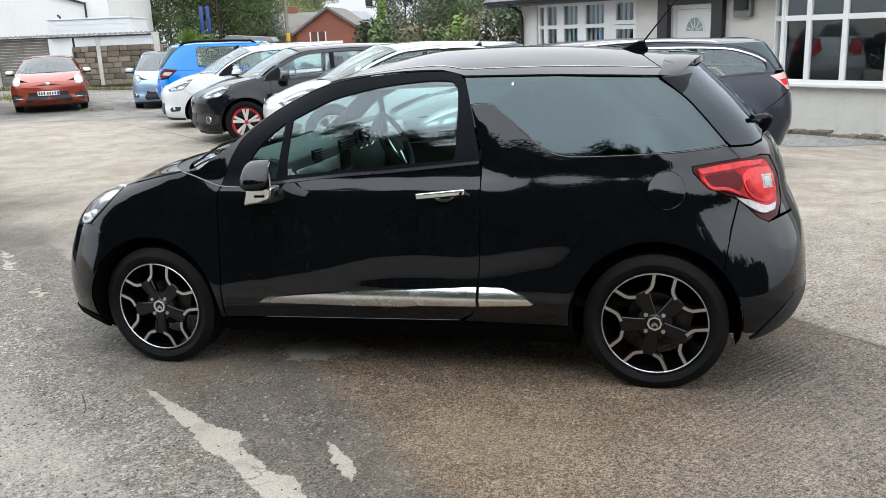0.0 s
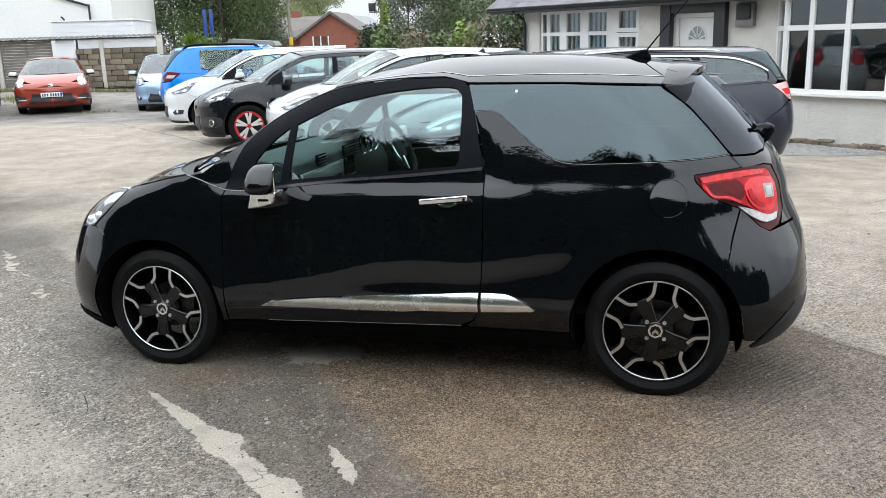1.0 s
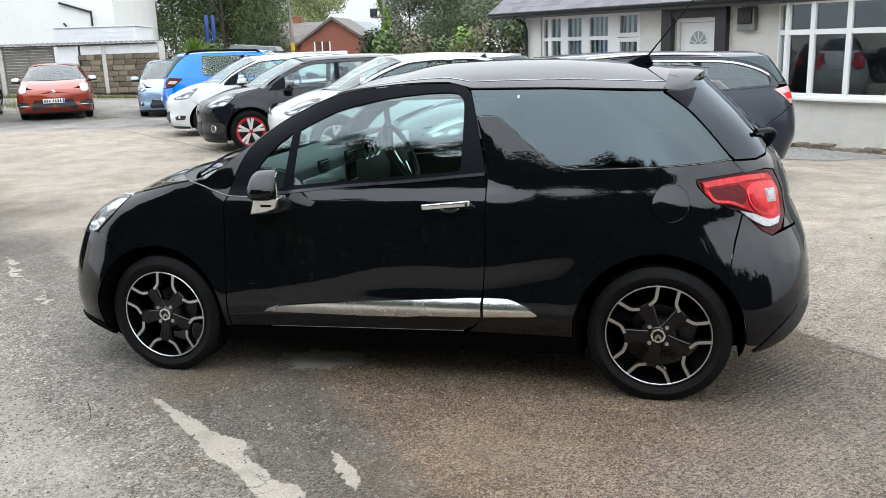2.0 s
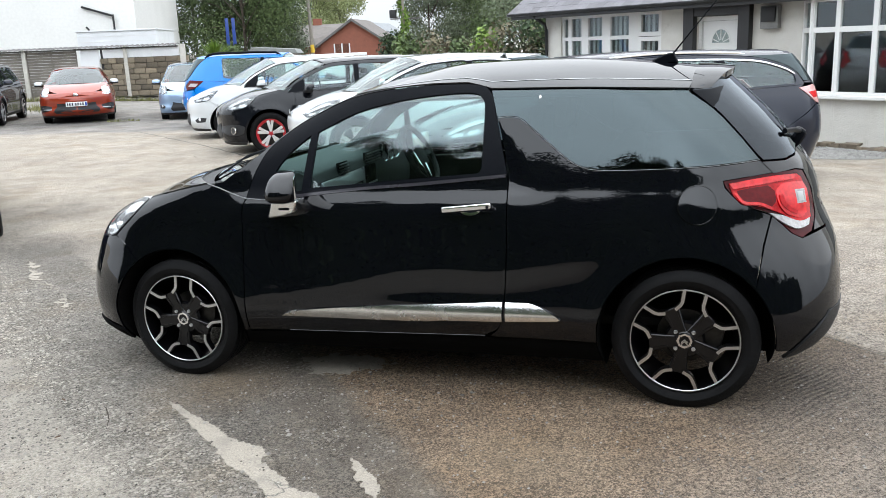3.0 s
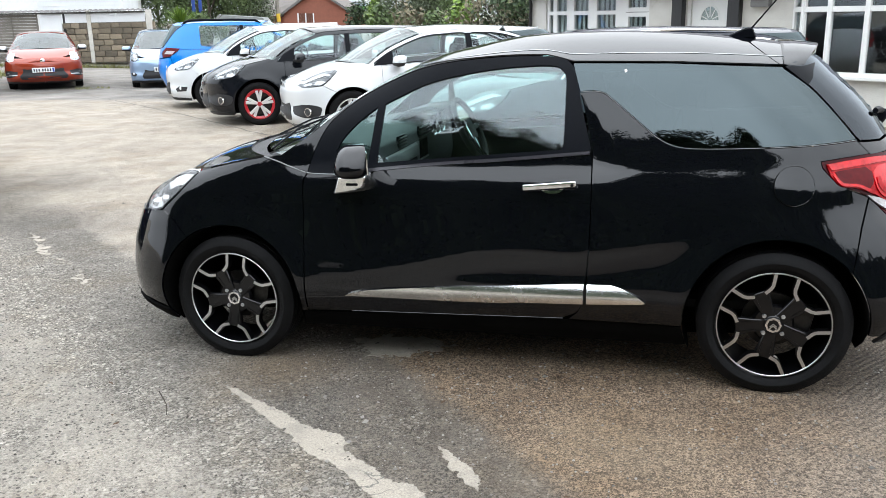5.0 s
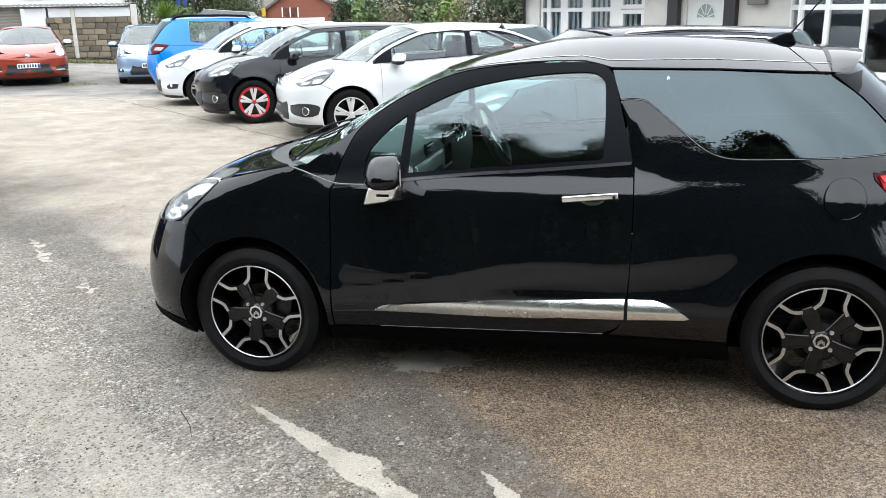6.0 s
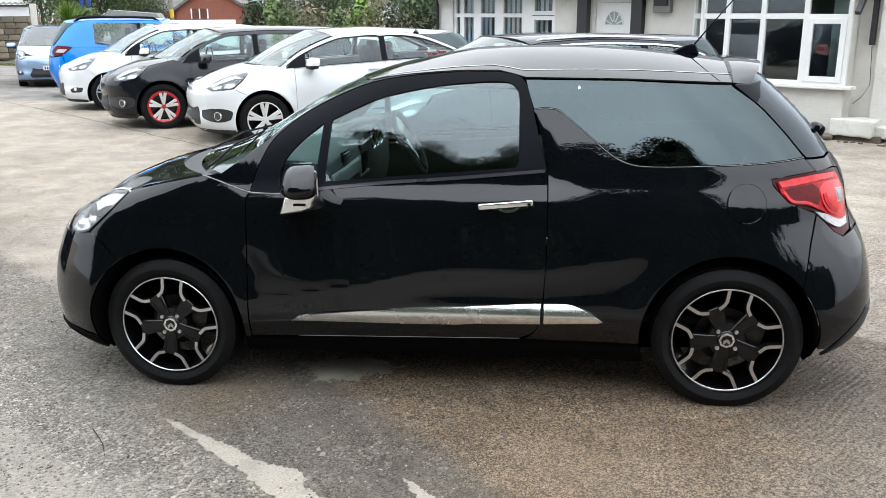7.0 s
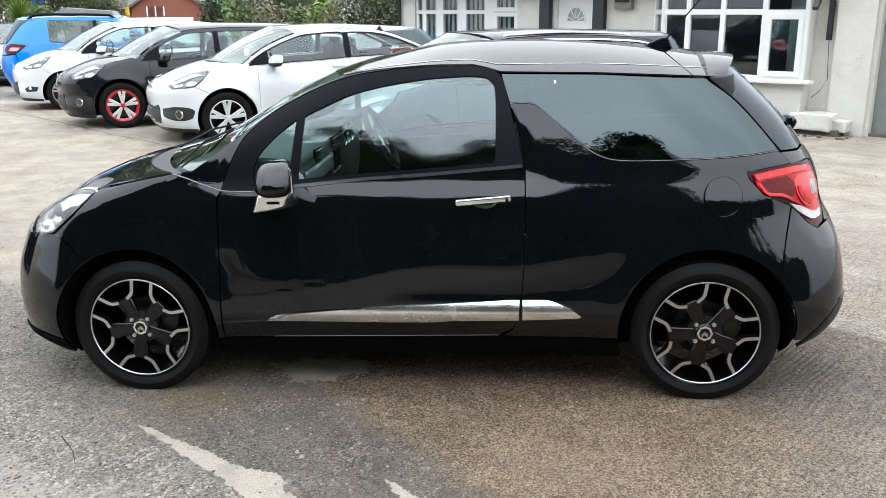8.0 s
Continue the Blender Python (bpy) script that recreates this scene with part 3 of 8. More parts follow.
    col = g.mix(g.half((3.75, -0.40), (3.02, 0.36), 0.03, 0.03), g.mix(grit, (0.095, 0.085, 0.073), (0.325, 0.296, 0.260)), col)
    col = g.mix(g.half((0.0, 2.3), (8.0, 2.9), 0.35, 0.5, 0.8), col, g.mix(g.remap(g.noise(0.8, 6.0, 0.65), 0.35, 0.65), g.mix(grit, (0.14, 0.126, 0.108), (0.295, 0.270, 0.234)), g.mix(grit, (0.205, 0.188, 0.163), (0.365, 0.335, 0.292))))
    # old tarmac again in front of the fence, and the stained and darker patches
    col = g.mix(g.half((-2.0, 11.9), (-16.0, 11.4), 0.6, 0.3, 0.5), g.mix(g.remap(g.noise(0.9, 6.0), 0.3, 0.7), (0.115, 0.112, 0.108), (0.22, 0.215, 0.205)), col)
    col = g.mix(g.math("MULTIPLY", g.blob((-13.6, 14.3), 1.6, 0.8, 0.9), 0.75), col, (0.05, 0.049, 0.047))
    col = g.mix(g.math("MULTIPLY", g.blob((-2.9, 1.65), 0.55, 0.5, 0.35), 0.6), col, g.mix(grit, (0.03, 0.028, 0.025), (0.19, 0.18, 0.165)))
    col = g.mix(g.math("MULTIPLY", g.blob((-4.3, 2.95), 0.55, 0.6, 0.35), 0.55), col, g.mix(grit, (0.04, 0.037, 0.033), (0.20, 0.19, 0.172)))
    col = g.mix(g.math("MULTIPLY", g.blob((0.22, -0.94), 0.20, 0.2, 0.22), 0.72), col, g.mix(grit, (0.075, 0.056, 0.036), (0.165, 0.130, 0.090)))
    # a near-black patch below the black car's rear corner
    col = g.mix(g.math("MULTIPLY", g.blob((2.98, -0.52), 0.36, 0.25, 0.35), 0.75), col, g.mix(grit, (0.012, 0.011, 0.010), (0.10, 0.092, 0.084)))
    col = g.mix(g.math("MULTIPLY", g.blob((1.85, -1.45), 0.20, 0.3, 0.25), 0.18), col, (0.27, 0.235, 0.180))
    col = g.mix(g.math("MULTIPLY", g.blob((0.10, -1.92), 0.24, 0.20, 0.16, 1.0, 4.0), 0.45), col, g.mix(grit, (0.20, 0.185, 0.165), (0.37, 0.35, 0.315)))
    col = g.mix(g.math("MULTIPLY", g.blob((1.22, -1.20), 0.12, 0.16, 0.14, 1.0, 3.0), 0.55), col, g.mix(grit, (0.020, 0.016, 0.012), (0.085, 0.070, 0.052)))
    col = g.mix(g.math("MULTIPLY", g.blob((1.86, -2.02), 0.16, 0.2, 0.14, 1.0, 3.0), 0.6), col, g.mix(grit, (0.022, 0.018, 0.014), (0.095, 0.080, 0.064)))
    col = g.mix(g.math("MULTIPLY", g.remap(fine, 0.35, 0.65), 0.12), col, (0.05, 0.046, 0.04))
    # wear and stains at arm's length and at a stride
    wear = g.remap(g.noise(3.2, 7.0, 0.68), 0.30, 0.70, 0.84, 1.14)
    grime = g.math("MULTIPLY", g.remap(g.noise(1.5, 6.0, 0.66), 0.50, 0.66), 0.5)
    col = g.mix(1.0, col, wear, "MULTIPLY")
    col = g.mix(grime, col, g.mix(1.0, col, (0.82, 0.74, 0.63), "MULTIPLY"))
    col = g.mix(1.0, col, (1.66, 1.58, 1.50), "MULTIPLY")
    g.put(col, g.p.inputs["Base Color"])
    g.put(g.remap(big, 0.3, 0.7, 0.70, 0.95), g.p.inputs["Roughness"])
    g.p.inputs["Specular IOR Level"].default_value = 0.3
    h = g.math("ADD", g.math("MULTIPLY", grit, 0.6), g.math("ADD", g.math("MULTIPLY", g.math("MAXIMUM", big_stone, small_stone), 0.5), g.math("ADD", g.math("MULTIPLY", mid, 0.9), g.math("MULTIPLY", ridges, 1.5))))
    g.relief(g.math("SUBTRACT", h, g.math("ADD", g.math("MULTIPLY", hole, 0.5), g.math("MULTIPLY", g.math("MULTIPLY", pit, skim), 0.8))), 0.9, 0.012)
    return g.m


def ground():
    xs = np.unique(np.concatenate([np.linspace(-400, -40, 10), np.linspace(-40, -4, 73), np.linspace(-4, 6, 101), np.linspace(6, 20, 29), np.linspace(20, 400, 10)]))
    ys = np.unique(np.concatenate([np.linspace(-400, -20, 8), np.linspace(-20, -4, 33), np.linspace(-4, 4, 81), np.linspace(4, 40, 73), np.linspace(40, 500, 10)]))
    X, Y = np.meshgrid(xs, ys)
    Z = rise(X, Y)
    w = len(xs)
    verts = np.stack([X.ravel(), Y.ravel(), Z.ravel()], 1)
    faces = [(i * w + k, i * w + k + 1, (i + 1) * w + k + 1, (i + 1) * w + k) for i in range(len(ys) - 1) for k in range(w - 1)]
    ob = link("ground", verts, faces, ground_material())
    ob.data.polygons.foreach_set("use_smooth", [True] * len(ob.data.polygons))
    return tagged(ob, "worn tarmac and concrete yard with grit and stains", "ground", kind="structure")


ground()


def ragged(pts, n=7, amp=0.03, seed=0):
    """A closed outline through the points, broken up as old screed is."""
    out = []
    for a, b in zip(pts, pts[1:] + pts[:1]):
        for k in range(n):
            t = k / n
            x, y = a[0] + (b[0] - a[0]) * t, a[1] + (b[1] - a[1]) * t
            d = noise.noise_vector(Vector((x * 9, y * 9, seed))) * amp + noise.noise_vector(Vector((x * 34, y * 34, seed))) * amp * 0.9 + noise.noise_vector(Vector((x * 95, y * 95, seed))) * amp * 0.7
            out.append((x + d.x, y + d.y))
    return out


def pale_screed():
    g = Graph("pale_broken_screed")
    grit, big = g.noise(140.0, 4.0, 0.7), g.noise(7.0, 5.0, 0.65)
    c = g.mix(g.remap(grit, 0.35, 0.7), (0.215, 0.188, 0.152), (0.370, 0.330, 0.275))
    c = g.mix(g.math("MULTIPLY", g.remap(big, 0.5, 0.68), 0.6), c, (0.165, 0.15, 0.13))
    crack = sock(g.n, "ShaderNodeTexVoronoi", Scale=6.5)
    crack.feature = "DISTANCE_TO_EDGE"
    warp = g.n.new("ShaderNodeVectorMath")
    nz = sock(g.n, "ShaderNodeTexNoise", Scale=8.0, Detail=4.0)
    g.l.new(g.tc, nz.inputs["Vector"])
    warp.operation = "MULTIPLY_ADD"
    g.l.new(nz.outputs["Color"], warp.inputs[0])
    warp.inputs[1].default_value = (0.12, 0.12, 0.12)
    g.l.new(g.tc, warp.inputs[2])
    g.l.new(warp.outputs[0], crack.inputs["Vector"])
    line = g.math("MULTIPLY", g.remap(crack.outputs["Distance"], 0.020, 0.005), g.blob((1.02, -1.84), 0.10, 0.08, 0.03, 1.0, 4.0))
    hole, _ = g.pebbles(60.0, 0.25)
    c = g.mix(g.math("MULTIPLY", hole, 0.55), c, (0.12, 0.108, 0.09))
    c = g.mix(g.math("MULTIPLY", line, 0.85), c, (0.10, 0.095, 0.085))
    g.put(c, g.p.inputs["Base Color"])
    g.p.inputs["Roughness"].default_value = 0.85
    g.relief(g.math("SUBTRACT", g.math("ADD", g.math("MULTIPLY", grit, 0.4), g.math("MULTIPLY", big, 0.6)), line), 0.5, 0.006)
    return g.m


SCREED = pale_screed()


def screed_patch(pts, seed, amp=0.03, n=7, label="pale broken strip of old concrete screed"):
    from mathutils.geometry import delaunay_2d_cdt
    ring = ragged(pts, n * 4, amp, seed)
    v, e, f, *_ = delaunay_2d_cdt([Vector(p) for p in ring], [(k, (k + 1) % len(ring)) for k in range(len(ring))], [], 1, 1e-6)
    top = [(p.x, p.y, float(rise(p.x, p.y)) + 0.0025) for p in v]
    low = [(p.x, p.y, float(rise(p.x, p.y)) - 0.01) for p in v]
    faces = [tuple(q) for q in f]
    faces = [q if (Vector(top[q[1]]) - Vector(top[q[0]])).cross(Vector(top[q[2]]) - Vector(top[q[0]])).z > 0 else q[::-1] for q in faces]
    count = {(a, b) for q in faces for a, b in zip(q, q[1:] + q[:1])}
    k = len(top)
    faces += [(b, a, a + k, b + k) for a, b in count if (b, a) not in count]
    return tagged(link("screed_patch", top + low, faces, SCREED), label, "pavement", kind="structure")


screed_patch([(.06, -1.12), (.15, -1.20), (.27, -1.28), (.39, -1.39), (.49, -1.47), (.61, -1.55), (.69, -1.64), (.76, -1.68), (.87, -1.75), (.97, -1.82), (1.01, -1.87), (1.08, -1.91), (1.16, -1.98), (1.32, -2.30), (1.66, -2.30), (1.40, -2.02), (1.27, -1.91), (1.22, -1.85), (1.17, -1.81), (1.09, -1.78), (1.04, -1.75), (.93, -1.67), (.85, -1.60), (.86, -1.56), (.81, -1.51), (.72, -1.48), (.63, -1.46), (.57, -1.42), (.49, -1.35), (.36, -1.30), (.25, -1.21), (.12, -1.16)], 1, 0.016)
screed_patch([(1.20, -1.53), (1.27, -1.57), (1.36, -1.655), (1.41, -1.74), (1.415, -1.81), (1.37, -1.765), (1.30, -1.67), (1.25, -1.60)], 2, 0.016, 4)
screed_patch([(-2.93, 1.28), (-2.73, 1.11), (-2.45, .84), (-2.15, .58), (-1.98, .50), (-2.2, .59), (-2.5, .80), (-2.80, 1.10)], 3, 0.06, 5)
screed_patch([(-1.86, .42), (-1.72, .30), (-1.57, .15), (-1.45, .06), (-1.57, .11), (-1.74, .26)], 4, 0.05, 4)
screed_patch([(.47, -.48), (.62, -.42), (.85, -.45), (1.02, -.52), (.92, -.60), (.80, -.70), (.70, -.72), (.60, -.62)], 5, 0.05, 5, "pale scuffed concrete patch under the car")


def joint(pts, width, seed, label):
    """A crack or open joint: a thin dark strip with a wandering line."""
    p, out = [Vector(q) for q in pts], []
    for a, b in zip(p, p[1:]):
        k = max(2, int((b - a).length / .05))
        out += [a.lerp(b, j / k) for j in range(k)]
    out.append(p[-1])
    verts, faces = [], []
    for k, q in enumerate(out):
        d = (out[min(k + 1, len(out) - 1)] - out[max(k - 1, 0)]).normalized()
        nrm = Vector((-d.y, d.x))
        w = width * (.55 + .9 * abs(noise.noise(Vector((k * .31, seed, 0)))))
        c = q + nrm * noise.noise(Vector((k * .13, seed, 2))) * width * 0.8
        for sgn in (-1, 1):
            e = c + nrm * w * .5 * sgn
            verts.append((e.x, e.y, float(rise(e.x, e.y)) + .004))
    faces = [(2 * k, 2 * k + 1, 2 * k + 3, 2 * k + 2) for k in range(len(out) - 1)]
    tagged(link("joint", verts, faces, pbr("packed_joint_dirt", (0.15, 0.136, 0.116), rough=0.95, var=0.5, scale=20)), label, "pavement", kind="structure")


joint([(2.98, .36), (3.08, .27), (3.30, .02), (3.52, -.19), (3.9, -.55), (4.6, -1.2)], .014, 3, "open crack between two concrete slabs")
joint([(4.0, 4.40), (4.22, 4.35), (4.41, 4.37), (4.9, 4.30)], .020, 11, "fine crack across the concrete")
joint([(4.30, 4.40), (4.33, 4.44), (4.47, 4.65), (4.7, 4.85)], .016, 12, "fine crack across the concrete")
joint([(4.15, 3.64), (4.31, 3.81), (4.6, 3.95)], .018, 13, "fine crack across the concrete")
joint([(-11, 12.9), (-9.3, 11.5), (-7.3, 9.84), (-6.25, 9.02), (-4.99, 7.97), (-3.9, 7.02), (-2.96, 6.28), (-1.4, 5.1)], .040, 5, "dirt-filled joint between concrete slabs")


def loose_grit():
    """Loose stones over the yard, more of them towards the edges of the tarmac."""
    verts, faces = [], []
    rng = random.Random(4)
    oct_f = [(0, 2, 4), (2, 1, 4), (1, 3, 4), (3, 0, 4), (2, 0, 5), (1, 2, 5), (3, 1, 5), (0, 3, 5)]
    for k in range(22000):
        x, y = (rng.uniform(-2.4, 4.2), rng.uniform(-2.7, 0.9)) if k % 6 else (rng.uniform(-6, 8.5), rng.uniform(.3, 7.5))
        dense = 1.0 if x - y * 0.9 < 2.6 else 0.55
        if rng.random() > dense:
            continue
        r = 0.0024 + 0.0052 * rng.random() ** 2.5 + (0.009 * rng.random() if rng.random() < 0.035 else 0)
        c = Vector((x, y, float(rise(x, y)) + r * 0.35))
        a, s = rng.uniform(0, 6.28), len(verts)
        for d in ((1, 0, 0), (-1, 0, 0), (0, 1, 0), (0, -1, 0), (0, 0, .7), (0, 0, -.7)):
            q = Vector(d) * r * rng.uniform(0.65, 1.25)
            verts.append(tuple(c + Vector((q.x * math.cos(a) - q.y * math.sin(a), q.x * math.sin(a) + q.y * math.cos(a), q.z))))
        faces += [tuple(s + j for j in f) for f in oct_f]
    g = Graph("loose_stone")
    geo = g.n.new("ShaderNodeNewGeometry")
    g.put(g.mix(geo.outputs["Random Per Island"], (0.05, 0.042, 0.034), (0.36, 0.335, 0.30)), g.p.inputs["Base Color"])
    g.p.inputs["Roughness"].default_value = 0.85
    tagged(link("loose_grit", verts, faces, g.m), "grey and buff loose grit scattered on the yard", "gravel", kind="stuff")


loose_grit()


def twig(pts, r=.003):
    """A small dead twig lying on the yard."""
    line = [(x, y, float(rise(x, y)) + r) for x, y in pts]
    tagged(part("twig", tube(line, r, 5, .5), pbr("dead_twig", (0.05, 0.038, 0.027), rough=0.9, var=0.3)), "thin dark dead twig lying on the tarmac", "twig")


def fallen_leaf(x, y, turn, size):
    bm = bmesh.new()
    z = float(rise(x, y)) + .004
    row = [bm.verts.new((x + math.cos(turn) * a * size - math.sin(turn) * b * size, y + math.sin(turn) * a * size + math.cos(turn) * b * size, z + c * size)) for a, b, c in ((-.5, 0, .1), (-.15, .2, .22), (.25, .16, .15), (.55, 0, .3), (.25, -.16, .12), (-.15, -.2, .18))]
    bm.faces.new(row)
    tagged(part("fallen_leaf", bm, pbr("brown_leaf", (0.085, 0.050, 0.026), rough=0.8, var=0.4), soft=60), "small curled brown leaf on the ground", "leaf", "fallen leaves")


twig([(-0.166, -1.269), (-0.102, -1.335), (-0.055, -1.388), (-0.001, -1.474)])
rng_l = random.Random(51)
for _ in range(16):
    fallen_leaf(rng_l.uniform(-1.5, 4.0), rng_l.uniform(-2.3, -.9), rng_l.uniform(0, 6.28), rng_l.uniform(.018, .034))


# ---- wheels ----
def ring_strip(points, width, y0, y1):
    """A flat bar along points in (x, z), pushed from y0 to y1, mitred at its bends."""
    p = [Vector(q) for q in points]
    left, right = [], []
    for k, q in enumerate(p):
        d = (p[min(k + 1, len(p) - 1)] - p[max(k - 1, 0)]).normalized()
        nrm = Vector((-d.y, d.x)) * width / 2
        left.append(tuple(q + nrm)), right.append(tuple(q - nrm))
    return prism(left + right[::-1], y0, y1)


def polar(r, deg):
    return r * math.cos(radians(deg)), r * math.sin(radians(deg))


def tyre(r, rim, w, parent):
    h = w / 2
    prof = [(rim - 0.006, -h * 0.80), (rim + 0.012, -h * 0.93), (rim + (r - rim) * 0.45, -h), (r - 0.022, -h * 0.95), (r - 0.006, -h * 0.82)]
    for k in range(4):                                               # tread ribs and grooves
        y = -h * 0.78 + k * h * 0.42
        prof += [(r, y), (r, y + h * 0.30), (r - 0.007, y + h * 0.32), (r - 0.007, y + h * 0.40)]
    prof += [(r, h * 0.82), (r - 0.022, h * 0.95), (rim, h * 0.9)]
    return part("tyre", lathe(prof, 72), tyre_rubber, parent, soft=25)


def ds_wheel(parent, at, spin, s=-1):
    """A black alloy wheel with five flared spokes edged in bare metal. It faces -y."""
    wheel = empty("wheel", pose(*at, 0, 0, 0 if s < 0 else 180))
    wheel.parent = parent
    wheel["label"] = "black alloy wheel with silver machined edges"
    tyre(0.308, 0.2335, 0.205, wheel)
    R = 0.2265
    rim = empty("rim")
    rim.parent = wheel
    part("barrel", lathe([(R + 0.008, -0.094), (R - 0.004, -0.088), (R - 0.012, -0.05), (R - 0.03, 0.08), (R - 0.02, 0.095)], 64), rim_black, rim, soft=40)
    part("rim_ring", lathe([(R - 0.0045, -0.0935), (R - 0.003, -0.0955), (R + 0.0005, -0.0955), (R + 0.002, -0.0935)], 72), rim_silver, rim, "thin machined rim edge", soft=40)
    for k in range(5):
        c = spin + 72 * k
        body = [polar(0.04, c - 36), polar(0.085, c - 20), polar(0.145, c - 15.5), polar(0.152, c - 10), polar(0.152, c + 10), polar(0.145, c + 15.5), polar(0.085, c + 20), polar(0.04, c + 36)]
        part("spoke", prism(body, -0.083, -0.055, 0.003), rim_black, rim, soft=30)
        for sgn in (-1, 1):
            pts = [polar(R + 0.001, c + sgn * 24.5), polar(0.172, c + sgn * 21.5), polar(0.158, c + sgn * 18.5), polar(0.142, c + sgn * 9.0)]
            part("prong", ring_strip(pts, 0.019, -0.088, -0.055), rim_black, rim, soft=30)
            part("machined_edge", ring_strip(pts, 0.0135, -0.0905, -0.087), rim_silver, rim, "bare silver spoke edge", soft=0)
            groove = [polar(0.075, c + sgn * 14), polar(0.128, c + sgn * 9.5)]
            part("spoke_ridge", ring_strip(groove, 0.004, -0.0865, -0.082), rim_black, rim, soft=0)
    hub = part("hub", lathe([(0.0, -0.0865), (0.036, -0.0865), (0.042, -0.08), (0.075, -0.076), (0.085, -0.06)], 40), rim_black, rim, soft=30)
    part("hub_cap", lathe([(0.023, -0.086), (0.024, -0.0915), (0.033, -0.0915), (0.0345, -0.086)], 8), chrome, rim, "silver centre cap ring", soft=20)
    for j in (0, 1):                                                 # plain chevrons on the cap
        z0 = -0.002 - 0.008 * j
        part("chevron", ring_strip([(-0.013, z0 - 0.006), (0, z0 + 0.006), (0.013, z0 - 0.006)], 0.005, -0.0905, -0.086), rim_silver, rim, soft=0)
    for k in range(4):
        x, z = polar(0.052, spin + 20 + 90 * k)
        part("wheel_bolt", moved(lathe([(0, -0.014), (0.008, -0.014), (0.0095, -0.008), (0.0095, 0)], 8), pose(x, -0.076, z)), alloy_silver, rim, soft=20)
    part("brake_disc", lathe([(0.06, -0.01), (0.118, -0.01), (0.118, 0.01), (0.06, 0.01)], 40), steel, wheel, "worn steel brake disc", soft=30)
    part("brake_caliper", moved(box((0.085, 0.06, 0.12), (0, 0, 0), 0.015), pose(0.115, -0.015, 0.005, 0, 12, 0)), steel, wheel, soft=40)
    return wheel


def arch_liner(r, s, c, w0=0.815, w1=0.56):
    """The upper half of a wheel housing, closed on its inner side."""
    bm = bmesh.new()
    a = [(c[0] + (r - .003) * math.cos(radians(t)), c[1] + (r - .003) * math.sin(radians(t))) for t in range(-20, 207, 8)]
    reach = w0 if callable(w0) else (lambda x, z: w0)
    o, i = [bm.verts.new((x, s * reach(x, z), z)) for x, z in a], [bm.verts.new((x, s * w1, z)) for x, z in a]
    for k in range(len(a) - 1):
        bm.faces.new((o[k], o[k + 1], i[k + 1], i[k]))
    bm.faces.new(i)
    return bm


# ---- the black three-door hatchback ----
TILT = math.degrees(math.asin(0.043 / 2.464))
FA, RA, AR = (0.006, 0.308), (2.462, 0.308), 0.366


